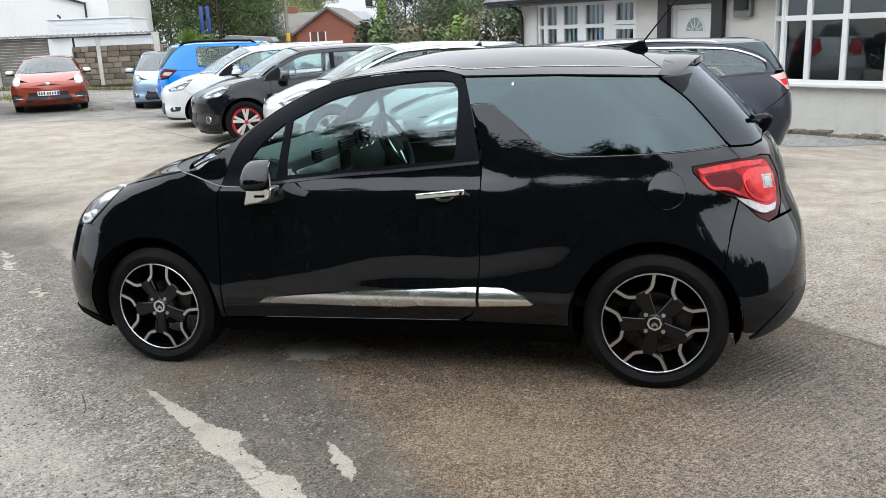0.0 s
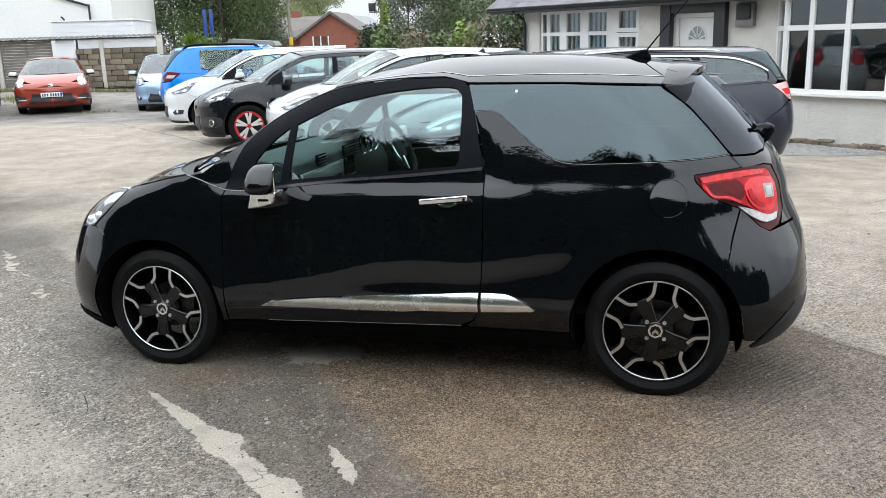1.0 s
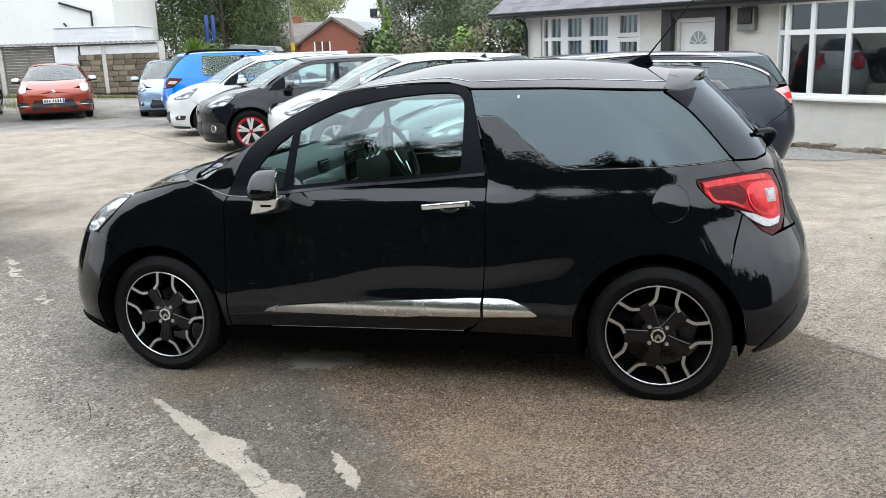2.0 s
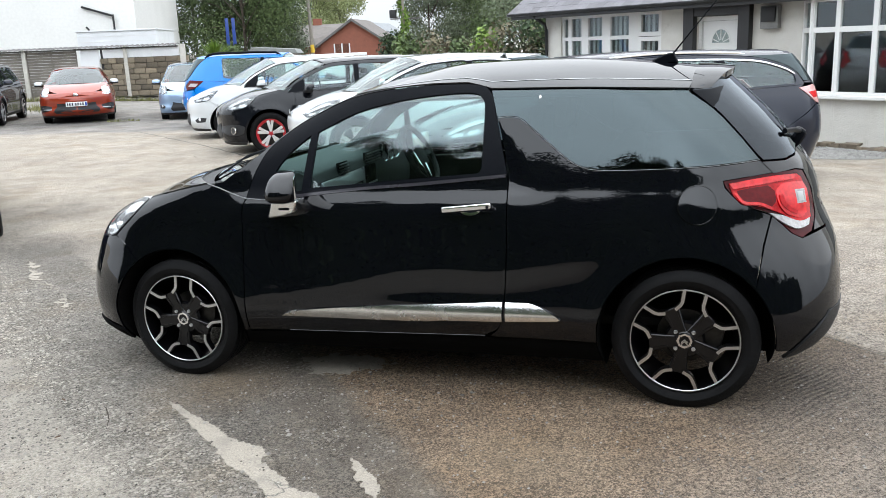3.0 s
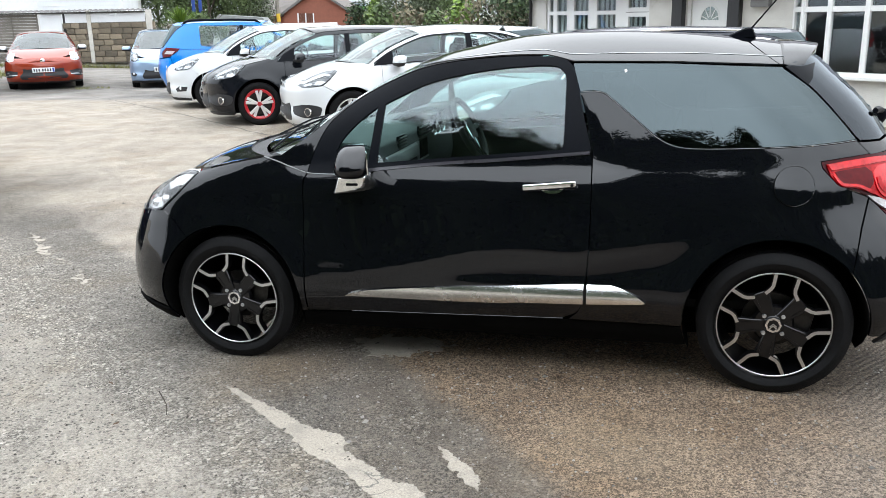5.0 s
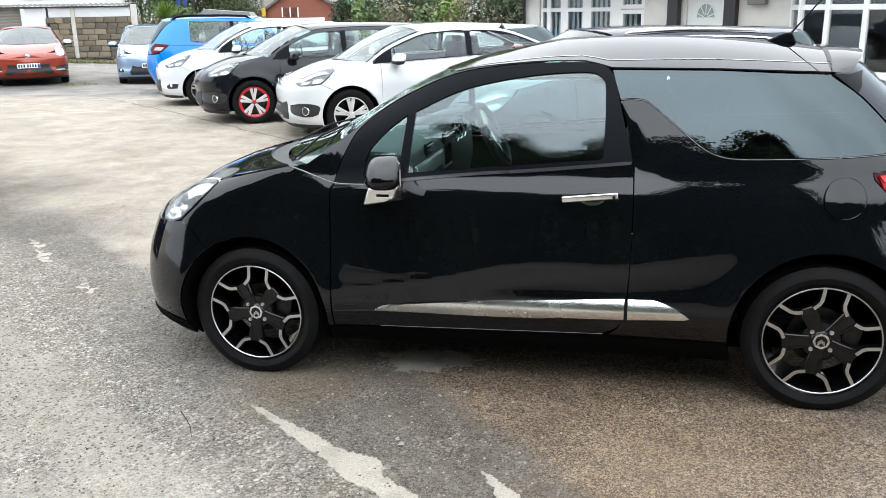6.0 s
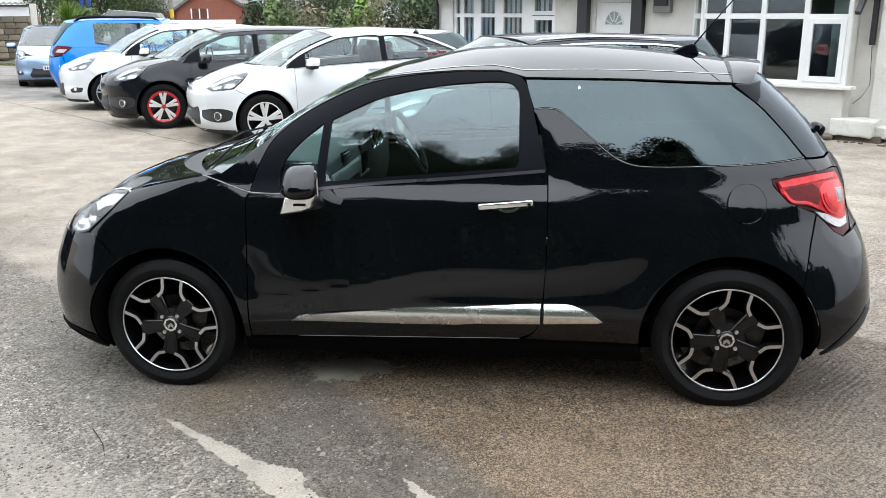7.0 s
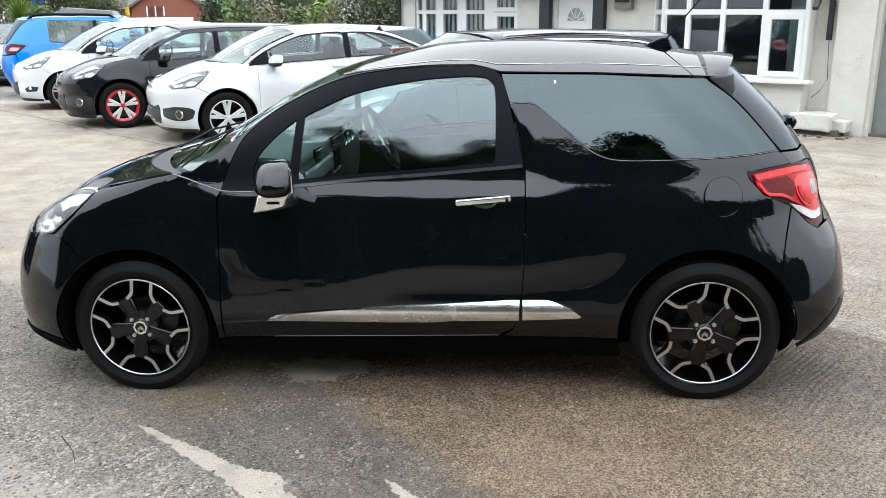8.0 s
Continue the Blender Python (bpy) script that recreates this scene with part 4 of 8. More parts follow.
def black_hatchback():
    car = tagged(empty("hatchback_car", pose(0, 0, 0, 0, -TILT, 0)), "gloss black three-door hatchback parked on worn tarmac", "car")
    S = Shell(b=lut((.12, .735), (.19, .785), (.24, .822), (.30, .847), (.36, .8625), (.40, .8650), (.43, .8632), (.50, .8543), (.58, .8440), (.66, .8342), (.74, .8248), (.80, .8180), (.84, .8130), (.875, .804), (.91, .787), (.95, .764), (1.01, .7425), (1.1, .705), (1.2, .659), (1.3, .608), (1.37, .569), (1.46, .505)),
              xf=lut((.15, -.70), (.22, -.775), (.32, -.795), (.45, -.81), (.55, -.80), (.62, -.77), (.7, -.72), (.78, -.632), (.86, -.485), (.94, -.28), (1.0, -.12), (1.1, .1), (1.45, .8)),
              xr=lut((.18, 2.96), (.25, 3.05), (.30, 3.085), (.38, 3.115), (.48, 3.12), (.57, 3.115), (.66, 3.105), (.71, 3.09), (.75, 3.072), (.80, 3.05), (.9, 3.03), (.95, 3.013), (1.0, 2.985), (1.05, 2.946), (1.1, 2.912), (1.2, 2.828), (1.29, 2.735), (1.36, 2.66), (1.45, 2.57)),
              af=lut((.15, .5), (.7, .55), (.95, .5), (1.2, .5)), ar=lut((.2, .75), (.8, .78), (1.03, .72), (1.36, .6)),
              nf=lut((.2, 2.2), (.7, 2.25), (.92, 3.0), (1.2, 3)), nr=lut((.2, 4.4), (.55, 4.2), (.72, 3.3), (.8, 3.0), (1.03, 3.1), (1.4, 3)),
              arches=((FA[0], FA[1], AR), (RA[0], RA[1], AR)), flare=0.007)
    # a soft swage rises along the doors to the rear arch
    swage_z = lut((-.2, .30), (.38, .405), (.71, .464), (1.0, .522), (1.216, .562), (1.45, .584), (1.71, .585), (1.9, .606), (2.05, .632), (2.2, .66))
    swage = lut((-.20, 0.0), (-.020, 0.0), (.010, .0030), (.05, .0028), (.22, 0.0), (.5, 0.0))
    base_y = S.y

    def with_swage(x, z):
        x, z = np.asarray(x, float), np.asarray(z, float)
        fuller = np.clip((.40 - x) / .28, 0, 1) * .45                   # the front wings turn over later than the doors
        zz = np.where(z > .85, z - (z - .85) * fuller, z)
        return base_y(x, z) * S.b(zz) / S.b(z) + swage(z - swage_z(x) + .006 * np.sin(x * 9.0)) * np.clip((x - .25) / .45, 0, 1) * np.clip((2.15 - x) / .15, 0, 1)
    S.y = with_swage
    plain_y = S.y

    def with_fin(x, z):                                              # the shark-fin behind the door leans back from its edge
        x, z = np.asarray(x, float), np.asarray(z, float)
        d = np.clip(1.645 + (1.25 - z) * .74 - x, 0, .16) * (x > 1.60) * np.clip((z - .93) / .08, 0, 1)
        return plain_y(x, z) - .15 * d + shoulder(z) * np.clip((x - 1.73) / .2, 0, 1) * np.clip((2.60 - x) / .12, 0, 1)
    shoulder = lut((.74, 0), (.77, -.0005), (.80, -.002), (.84, -.0055), (.875, -.0085), (.91, -.0052), (.95, 0), (1.0, 0))
    FIN = Shell(S.b, S.xf, S.xr, S.af, S.ar, S.nf, S.nr)
    FIN.y = with_fin
    fore = smooth([(.42, .918), (.434, .974), (.465, 1.052), (.516, 1.138), (.607, 1.214), (.719, 1.279), (.893, 1.353), (1.06, 1.388), (1.30, 1.406), (1.50, 1.405)])
    aft = smooth([(1.50, 1.405), (1.57, 1.394), (1.608, 1.365), (1.63, 1.315), (1.662, 1.19), (1.707, 1.016)])
    belt = smooth([(.42, .918), (.56, .914), (.705, .934), (1.035, .964), (1.31, .982), (1.707, 1.013)])
    # flanks
    wing = [(.399, .27)] + arc(*FA, AR, -6, 124, 30) + [(-.27, .69), (-.345, .733), (-.255, .808)] + smooth([(-.255, .808), (-.2, .862), (-.15, .916)]) \
        + smooth([(-.15, .916), (-.037, .942), (.097, .970), (.205, .988)]) + smooth([(.205, .988), (.27, .968), (.34, .942), (.42, .918)]) + [(.406, .89), (.402, .6)]
    sided("front_wing", S, wing, black_paint, car, step=0.025)
    seam_r = smooth([(1.709, 1.0), (1.712, .85), (1.708, .65), (1.697, .475), (1.685, .39), (1.66, .335), (1.60, .303)])
    door_low = [(.402, .275)] + [(.404, .6), (.408, .89), (.425, .917)] + belt[1:] + seam_r[1:] + [(.99, .288)]
    glass = smooth([(.752, .962), (1.15, .991), (1.575, 1.020)]) + smooth([(1.588, 1.04), (1.586, 1.28), (1.568, 1.34), (1.515, 1.364), (1.335, 1.360), (1.15, 1.338), (.965, 1.297), (.82, 1.236), (.772, 1.213)])
    vent = smooth([(.55, .945), (.71, .950)]) + smooth([(.738, 1.202), (.65, 1.135), (.58, 1.06), (.553, 1.0)])
    frame_out = fore + aft[1:] + belt[::-1][1:-1]
    qglass = [(1.607, 1.374), (2.03, 1.364), (2.468, 1.338)] + smooth([(2.472, 1.33), (2.572, 1.256), (2.655, 1.17), (2.735, 1.075), (2.758, 1.045)]) \
        + smooth([(2.755, 1.046), (2.551, 1.034), (2.274, 1.026), (2.118, 1.026), (2.039, 1.038), (1.97, 1.072), (1.88, 1.145), (1.80, 1.21), (1.75, 1.247), (1.70, 1.256), (1.645, 1.253)])
    lamp = smooth([(2.612, .972), (2.70, .982), (2.806, .990), (2.90, .988)]) + smooth([(2.932, .978), (2.968, .90), (2.985, .80), (2.965, .742)]) + smooth([(2.925, .728), (2.88, .755), (2.80, .832), (2.72, .868), (2.66, .905), (2.62, .95)])
    quarter = smooth([(1.711, 1.013), (1.666, 1.19), (1.645, 1.251)]) + smooth([(1.645, 1.251), (1.70, 1.254), (1.75, 1.245), (1.80, 1.208), (1.88, 1.143), (1.97, 1.070), (2.039, 1.036), (2.118, 1.024), (2.274, 1.024), (2.551, 1.032), (2.755, 1.044)])[1:] \
        + [(2.805, .992), (2.70, .984), (2.611, .974), (2.617, .948), (2.66, .902), (2.72, .865), (2.80, .829), (2.77, .72)] + arc(*RA, AR, 40, 172, 34)[0:] + [(2.098, .29), (1.62, .297), (1.66, .331), (1.687, .388), (1.699, .475), (1.710, .65), (1.714, .85)]
    sill = [(.395, .262), (.99, .283), (1.62, .292), (2.098, .284)] + arc(*RA, AR, 184, 200, 5) + [(2.10, .178), (.40, .178)] + arc(*FA, AR, -20, -4, 5)
    sided("sill", S, sill, deep_black, car, off=-0.012)
    sided("quarter_panel", FIN, quarter, black_paint, car, step=0.02)
    for s in (-1, 1):
        v, f, n = flat(S, door_low, side=s, step=0.02)
        door = link("door", v, f, black_paint, car, "", n)
        v, f, n = flat(S, frame_out, holes=[glass, vent], side=s, gap=0.0025, off=-0.002)
        link("window_frame", v, f, satin_black, door, "satin black window frame", n)
        v, f, n = flat(S, glass, side=s, gap=-0.004, off=-0.010, depth=0.004)
        link("window_pane", v, f, clear_glass, door, "green-tinted front side window", n).visible_shadow = False
        v, f, n = flat(S, vent, side=s, gap=-0.004, off=-0.010, depth=0.004)
        link("vent_pane", v, f, clear_glass, door, "small fixed front window", n).visible_shadow = False
        seal = smooth([(.56, .918), (.705, .938), (1.035, .968), (1.31, .985), (1.70, 1.016)])
        seal = seal + [(x, z - .013) for x, z in seal[::-1]]
        v, f, n = flat(S, seal, side=s, off=0.004, gap=0, depth=0.012)
        link("waist_seal", v, f, waist_trim, door, "satin grey-black waist seal", n)
        # bright rubbing strip, in a door piece and a body piece
        bulge = lambda x, z: 0.016 - 6.0 * (z - 0.41) ** 2
        front = smooth([(.585, .353), (.64, .380), (.767, .402), (1.1, .430), (1.402, .447), (1.688, .463)]) + [(1.686, .376), (1.40, .370), (1.33, .361), (1.0, .357)]
        back = [(1.702, .464)] + smooth([(1.73, .4655), (1.80, .462), (1.866, .444), (1.92, .415), (1.946, .394)]) + [(1.93, .388), (1.701, .377)]
        for part_of, ring in ((door, front), (car, back)):
            v, f, n = flat(S, ring, side=s, off=bulge, gap=0, depth=0.014, step=0.02)
            link("rubbing_strip", v, f, brushed, part_of, "brushed chrome rubbing strip", n)
        # handle: a chrome bar over a scooped recess
        y = s * 0.845
        grip = merge(moved(box((0.226, 0.016, 0.026), (0, 0, 0), 0.008, seg=3), pose(1.54, y, 0.884, 0, -5.0, 0)),
                     box((0.018, 0.03, 0.02), (1.445, s * 0.829, 0.876), 0.004), box((0.018, 0.03, 0.02), (1.635, s * 0.829, 0.893), 0.004))
        part("door_handle", grip, chrome, door, "chrome pull handle")
        cup = [(1.545 + 0.052 * math.cos(a), 0.866 + 0.028 * math.sin(a)) for a in [k * math.pi / 12 for k in range(24)]]
        v, f, n = flat(S, cup, side=s, off=0.0018, gap=0, depth=0.003, step=0.012)
        link("handle_recess", v, f, satin_black, door, "", n)
        lipo = [(1.548 + .047 * math.cos(a), .869 + .024 * math.sin(a)) for a in np.linspace(math.pi * 1.03, math.pi * 1.97, 14)] + [(1.548 + .040 * math.cos(a), .870 + .012 * math.sin(a)) for a in np.linspace(math.pi * 1.95, math.pi * 1.05, 12)]
        v, f, n = flat(S, lipo, side=s, off=0.006, gap=0, depth=0.003, step=0.012)
        link("recess_lip", v, f, chrome, door, "chrome crescent below the handle", n)
        part("door_edge", tube([(x, s * (float(S.y(x, z)) + .001), z) for x, z in [(.62 + .098 * k, .2815 + .0019 * k) for k in range(11)]], .0022, 6), black_paint, door)
        part("key_cap", moved(lathe([(0, -0.003), (0.006, -0.003), (0.007, 0)], 12), pose(1.637, s * 0.8545, 0.889, 0, 0, 0 if s < 0 else 180)), satin_black, door)
        v, f, n = flat(S, qglass, side=s, off=-0.001, depth=0.006, gap=0.0035)
        link("quarter_window", v, f, privacy_glass, car, "dark privacy rear side window", n)
        line = smooth([(1.648, 1.2525), (1.70, 1.2555), (1.75, 1.2465), (1.80, 1.2095), (1.88, 1.1445), (1.97, 1.0715), (2.039, 1.0375), (2.118, 1.0255), (2.274, 1.0255), (2.551, 1.0335), (2.755, 1.0455)])
        part("window_seal", tube([(x, s * (float(FIN.y(x, z)) - .001), z) for x, z in line], .0013, 6), seal_grey, car, "thin grey seal under the rear side window")
        if s < 0:
            v, f, n = flat(S, [(1.832, 1.328), (1.842, 1.334), (1.838, 1.345), (1.829, 1.340)], side=s, off=0.001, depth=0, gap=0, step=.01)
            link("sticker", v, f, plate_white, car, "small white sticker on the glass", n)
        flap = arc(2.510, .884, .0755, 0, 345, 23)
        v, f, n = flat(S, flap, side=s, off=0.0015, depth=0.003, gap=0, step=0.02)
        if s < 0:
            link("fuel_flap", v, f, black_paint, car, "round fuel flap", n)
            ringo = arc(2.510, .884, .0790, 0, 348, 30)
            v, f, n = flat(S, ringo, holes=[arc(2.510, .884, .0750, 0, 348, 30)], side=s, off=0.0004, depth=0.0, gap=0, step=0.02)
            link("flap_gap", v, f, deep_black, car, "", n)
            lip_ = arc(2.510, .884, .0768, 0, 360, 40)
            part("flap_edge", tube([(x, s * (float(FIN.y(x, z)) + .0012), z) for x, z in lip_], .0021, 6), black_paint, car)
        # rear lamp
        housing = empty("tail_lamp")
        housing.parent = car
        housing["label"] = "red and clear wrap-round rear lamp"
        v, f, n = flat(S, lamp, side=s, off=-0.004, depth=0.02, gap=0.0)
        link("lamp_surround", v, f, lens_dark, housing, "", n)
        red = smooth([(2.632, .964), (2.72, .975), (2.82, .980), (2.905, .973)]) + smooth([(2.925, .955), (2.955, .87), (2.966, .795)]) + smooth([(2.955, .783), (2.90, .788), (2.845, .828), (2.80, .850), (2.74, .872), (2.69, .880), (2.65, .918)])
        v, f, n = flat(S, red, side=s, off=0.005, depth=0.006, gap=0, step=0.018)
        link("red_lens", v, f, lens_mid, housing, "glossy red lens", n)
        crown = smooth([(2.636, .963), (2.72, .975), (2.82, .981), (2.90, .975)]) + [(2.893, .958)] + smooth([(2.82, .958), (2.72, .950), (2.65, .942)])
        v, f, n = flat(S, crown, side=s, off=0.011, depth=0.004, gap=0, step=0.015)
        link("light_guide", v, f, lens_red, housing, "bright red upper band", n)
        # a raised darker plate: the shade inside the lamp put into its red
        well = smooth([(2.665, .936), (2.72, .943), (2.785, .947)]) + smooth([(2.812, .925), (2.818, .885), (2.80, .862)]) + smooth([(2.75, .884), (2.70, .892), (2.672, .915)])
        v, f, n = flat(S, well, side=s, off=0.0095, depth=0.004, gap=0, step=0.015)
        link("inner_shade", v, f, lens_shade, housing, "dark red inner well", n)
        guide = smooth([(2.655, .925), (2.69, .885), (2.75, .876), (2.80, .853)]) + smooth([(2.806, .862), (2.755, .886), (2.695, .895), (2.663, .930)])
        v, f, n = flat(S, guide, side=s, off=0.012, depth=0.004, gap=0, step=0.012)
        link("light_guide", v, f, lens_red, housing, "", n)
        disc = smooth([(2.816, .940), (2.87, .948), (2.93, .940)]) + smooth([(2.950, .905), (2.962, .840), (2.955, .806)]) + smooth([(2.914, .802), (2.865, .826), (2.835, .862), (2.820, .905)])
        v, f, n = flat(S, disc, side=s, off=lambda x, z: 0.017 - 1.6 * ((x - 2.89) ** 2 + (z - .875) ** 2), depth=0.008, gap=0, step=0.014)
        link("brake_lens", v, f, lens_red, housing, "domed bright red lens", n)
        # shadow line of the domed lens, drawn as a duller red strip
        v, f, n = flat(S, smooth([(2.832, .905), (2.842, .87), (2.872, .838), (2.905, .820)]) + smooth([(2.908, .832), (2.882, .850), (2.858, .876), (2.846, .908)]), side=s, off=0.0165, depth=0.003, gap=0, step=0.012)
        link("lens_shadow_line", v, f, lens_mid, housing, "", n)
        clear = smooth([(2.792, .841), (2.839, .802), (2.903, .766), (2.955, .768)]) + smooth([(2.962, .792), (2.914, .791), (2.849, .823)])
        v, f, n = flat(S, clear, side=s, off=0.009, depth=0.008, gap=0, step=0.015)
        link("reversing_lens", v, f, lens_white, housing, "clear ribbed reversing lens", n)
        v, f, n = flat(S, [(2.895, .918), (2.936, .912), (2.946, .856), (2.907, .860)], side=s, off=0.017, depth=0.006, gap=0, step=0.012)
        link("indicator_lens", v, f, lens_white, housing, "square clear indicator lens", n)
        v, f, n = flat(S, [(2.905, .908), (2.929, .904), (2.936, .866), (2.914, .869)], side=s, off=0.019, depth=0.004, gap=0, step=0.012)
        link("lens_core", v, f, soft_chrome, housing, "", n)
        # headlamp
        hl = empty("headlight")
        hl.parent = car
        hl["label"] = "clear swept-back headlight"
        edge = smooth([(-.352, .736), (-.262, .812), (-.205, .862), (-.165, .906)]) + smooth([(-.18, .914), (-.29, .897), (-.39, .857), (-.48, .805), (-.54, .762)]) + smooth([(-.555, .730), (-.52, .706), (-.46, .710), (-.40, .720)])
        v, f, n = flat(S, edge, side=s, off=-0.032, depth=0.0, gap=0.0)
        link("reflector", v, f, reflector, hl, "bright faceted reflector", n)
        v, f, n = flat(S, edge, side=s, off=0.0, depth=0.018, gap=0.002)
        link("lens", v, f, lens_clear, hl, "clear plastic lens", n).visible_shadow = False
        v, f, n = flat(S, shrink(edge, .001), holes=[shrink(edge, .010)], side=s, off=-0.004, depth=0.01, gap=0)
        link("lamp_rim", v, f, satin_black, hl, "dark seal round the lens", n)
        # the pale silver units carry the sky's reflection in the lens as colour
        for ring, mat, d in (([(-.405, .832), (-.372, .838), (-.335, .818), (-.295, .836), (-.252, .846), (-.285, .806), (-.345, .794), (-.385, .806)], satin_black, -.020),
                             ([(-.350, .788), (-.300, .796), (-.322, .760), (-.362, .768)], black_plastic, -.018),
                             ([(-.44, .785), (-.41, .828), (-.392, .800), (-.405, .778)], smoked, -.018),
                             ([(-.50, .722), (-.43, .772), (-.375, .776), (-.372, .732), (-.44, .722)], lamp_silver, -.022),
                             ([(-.30, .886), (-.22, .898), (-.19, .896), (-.24, .852), (-.30, .842), (-.345, .858)], lamp_silver, -.024)):
            v, f, n = flat(S, smooth(ring + ring[:1], 3)[:-1], side=s, off=d, depth=0.008, gap=0, step=.02)
            link("lamp_unit", v, f, mat, hl, "", n)
        for x, z, r in ((-.345, .775, .020), (-.42, .752, .018)):
            yy = float(S.y(x, z)) * s
            part("projector", moved(lathe([(0, -0.012), (r * .7, -0.010), (r, 0.0), (r * 1.1, 0.02)], 20), pose(x - .004, yy - s * 0.014, z, 0, 0, -40 if s < 0 else 220)), reflector, hl)
        # door mirror
        mir = empty("door_mirror")
        mir.parent = door
        mir["label"] = "gloss black door mirror on a chrome stalk"
        bm = bmesh.new()
        bmesh.ops.create_uvsphere(bm, u_segments=28, v_segments=16, radius=1)
        for q in bm.verts:
            x, y_, z = q.co
            q.co.x = 0.080 * math.copysign(abs(x) ** 0.55, x) * (1.0 + 0.22 * z) + 0.012 * z
            q.co.y = 0.105 * math.copysign(abs(y_) ** 0.8, y_)
            q.co.z = 0.068 * math.copysign(abs(z) ** 0.50, z) * (1.0 + 0.16 * x)
            if q.co.x > 0.066:
                q.co.x = 0.066
            if q.co.x < 0:                                           # the front face leans back to the top
                q.co.x *= 1 - .5 * max(q.co.z + .02, 0) / .09
            up = max(q.co.z + .008, 0) / .07                         # the upper half leans inwards, over a crease
            q.co.y -= s * .055 * up
            q.co.y *= 1 - .22 * up
        part("mirror_shell", moved(bm, pose(0.690, s * 0.925, 0.993, 0, 0, -s * 24)), black_paint, mir, soft=50)
        part("mirror_glass", moved(box((0.006, 0.16, 0.095), (.066, 0, 0), 0.002), pose(.690, s * .925, .993, 0, 0, -s * 24)), chrome, mir, "mirror glass")
        part("stalk_slot", box((.055, .010, .012), (.675, s * .884, .887), .004), satin_black, mir)
        stalk = prism([(.585, .842), (.66, .853), (.725, .873), (.74, .925), (.61, .918)], s * 0.79, s * 0.885, 0.006)
        part("mirror_stalk", stalk, brushed, mir, "chrome mirror stalk")
        # lining behind the gaps, and the wheel arch
        for c, r in ((FA, AR), (RA, AR)):
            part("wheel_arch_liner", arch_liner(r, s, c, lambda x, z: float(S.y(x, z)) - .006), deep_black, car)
        inner = [(.45, .34), (1.66, .34), (1.68, .96), (.45, .90)]
        v, f, n = flat(S, inner, side=s, off=-0.075, depth=0.01)
        link("door_lining", [(a, b_, c_) for a, b_, c_ in v], f, cabin_dark, door, "dark door lining", n)
    # A pillar, roof, screens, bonnet
    scr = smooth([(.285, .995), (.36, 1.046), (.435, 1.098), (.505, 1.150), (.598, 1.217), (.712, 1.283), (.86, 1.347), (.94, 1.376)])
    lean = lambda x, z: -.004 - .28 * np.clip((np.asarray(x) - .40) / .18, 0, 1) * np.maximum(np.asarray(z) - np.interp(x, [q[0] for q in fore], [q[1] for q in fore]), 0)   # the pillar turns up to the screen
    sided("windscreen_pillar", S, [(.212, .988), (.27, .968), (.34, .942), (.41, .923)] + [q for q in fore if q[0] < 1.14] + [(1.14, 1.403), (1.05, 1.397), (.955, 1.382)] + scr[::-1][1:], black_paint, car, off=lean, step=0.02)
    E3 = lambda pts, d=0.0: [(x, -float(S.y(x, z)) - d, z) for x, z in pts]
    for s in (-1, 1):                                                # the pale rubber seam at the foot of the windscreen pillar
        part("pillar_seam", tube([(x, s * (float(S.y(x, z)) + .002), z) for x, z in smooth([(.205, .990), (.27, .970), (.34, .944), (.42, .920), (.49, .915), (.56, .914)])], .0026, 8), seal_grey, car, "grey rubber seam")
    n = 26
    ts = np.linspace(0, 1, n)
    def along(pts):
        p = np.array(pts)
        d = np.concatenate([[0], np.cumsum(np.linalg.norm(np.diff(p, axis=0), axis=1))])
        return np.stack([np.interp(ts * d[-1], d, p[:, k]) for k in range(p.shape[1])], 1)
    def centre(pts):
        p = along(smooth(pts))
        return np.stack([p[:, 0], np.zeros(n), p[:, 1]], 1)
    rail = along(E3(scr, -.010))
    v, f, nn = loft(rail, centre([(-.03, .990), (.11, 1.030), (.22, 1.076), (.36, 1.148), (.49, 1.222), (.64, 1.297), (.80, 1.366)]), m=4.2)
    link("windscreen", v, f, screen_glass, car, "raked curved windscreen", nn).visible_shadow = False
    top = along(E3([(.94, 1.379), (1.0, 1.390), (1.08, 1.400)] + [(x, z + .007) for x, z in fore if x > 1.16] + [(1.57, 1.394), (1.61, 1.382), (2.03, 1.371), (2.30, 1.357), (2.468, 1.346)]))
    roof_c = centre([(.80, 1.370), (.95, 1.414), (1.08, 1.440), (1.32, 1.482), (1.58, 1.490), (1.80, 1.488), (2.05, 1.474), (2.28, 1.450), (2.50, 1.420)])
    v, f, nn = loft(top, roof_c, m=2.1, thick=0.006)
    link("roof", v, f, black_paint, car, "gloss black roof", nn)
    seam_a = np.linspace(.94, .82, n)
    seam_p = np.stack([roof_c[:, 0] + (top[:, 0] - roof_c[:, 0]) * seam_a ** 2, top[:, 1] * seam_a, top[:, 2] + (roof_c[:, 2] - top[:, 2]) * (1 - seam_a ** 2.1)], 1)
    for s in (-1, 1):
        part("roof_seam", tube([(x, -s * y, z + .0008) for x, y, z in seam_p], .0020, 8), soft_chrome, car)
    part("headlining", box((1.5, 1.0, 0.012), (1.65, 0, 1.335), 0.004), lining, car, "pale headlining")
    v, f, nn = loft(along(E3([(2.472, 1.345), (2.52, 1.338), (2.56, 1.340)])) , centre([(2.50, 1.424), (2.58, 1.420), (2.665, 1.408)]), m=4.0, thick=0.03)
    link("roof_spoiler", v, f, black_paint, car, "roof spoiler over the rear window", nn)
    fin = [(2.475, 1.338), (2.55, 1.336), (2.612, 1.345), (2.59, 1.285), (2.568, 1.260)]
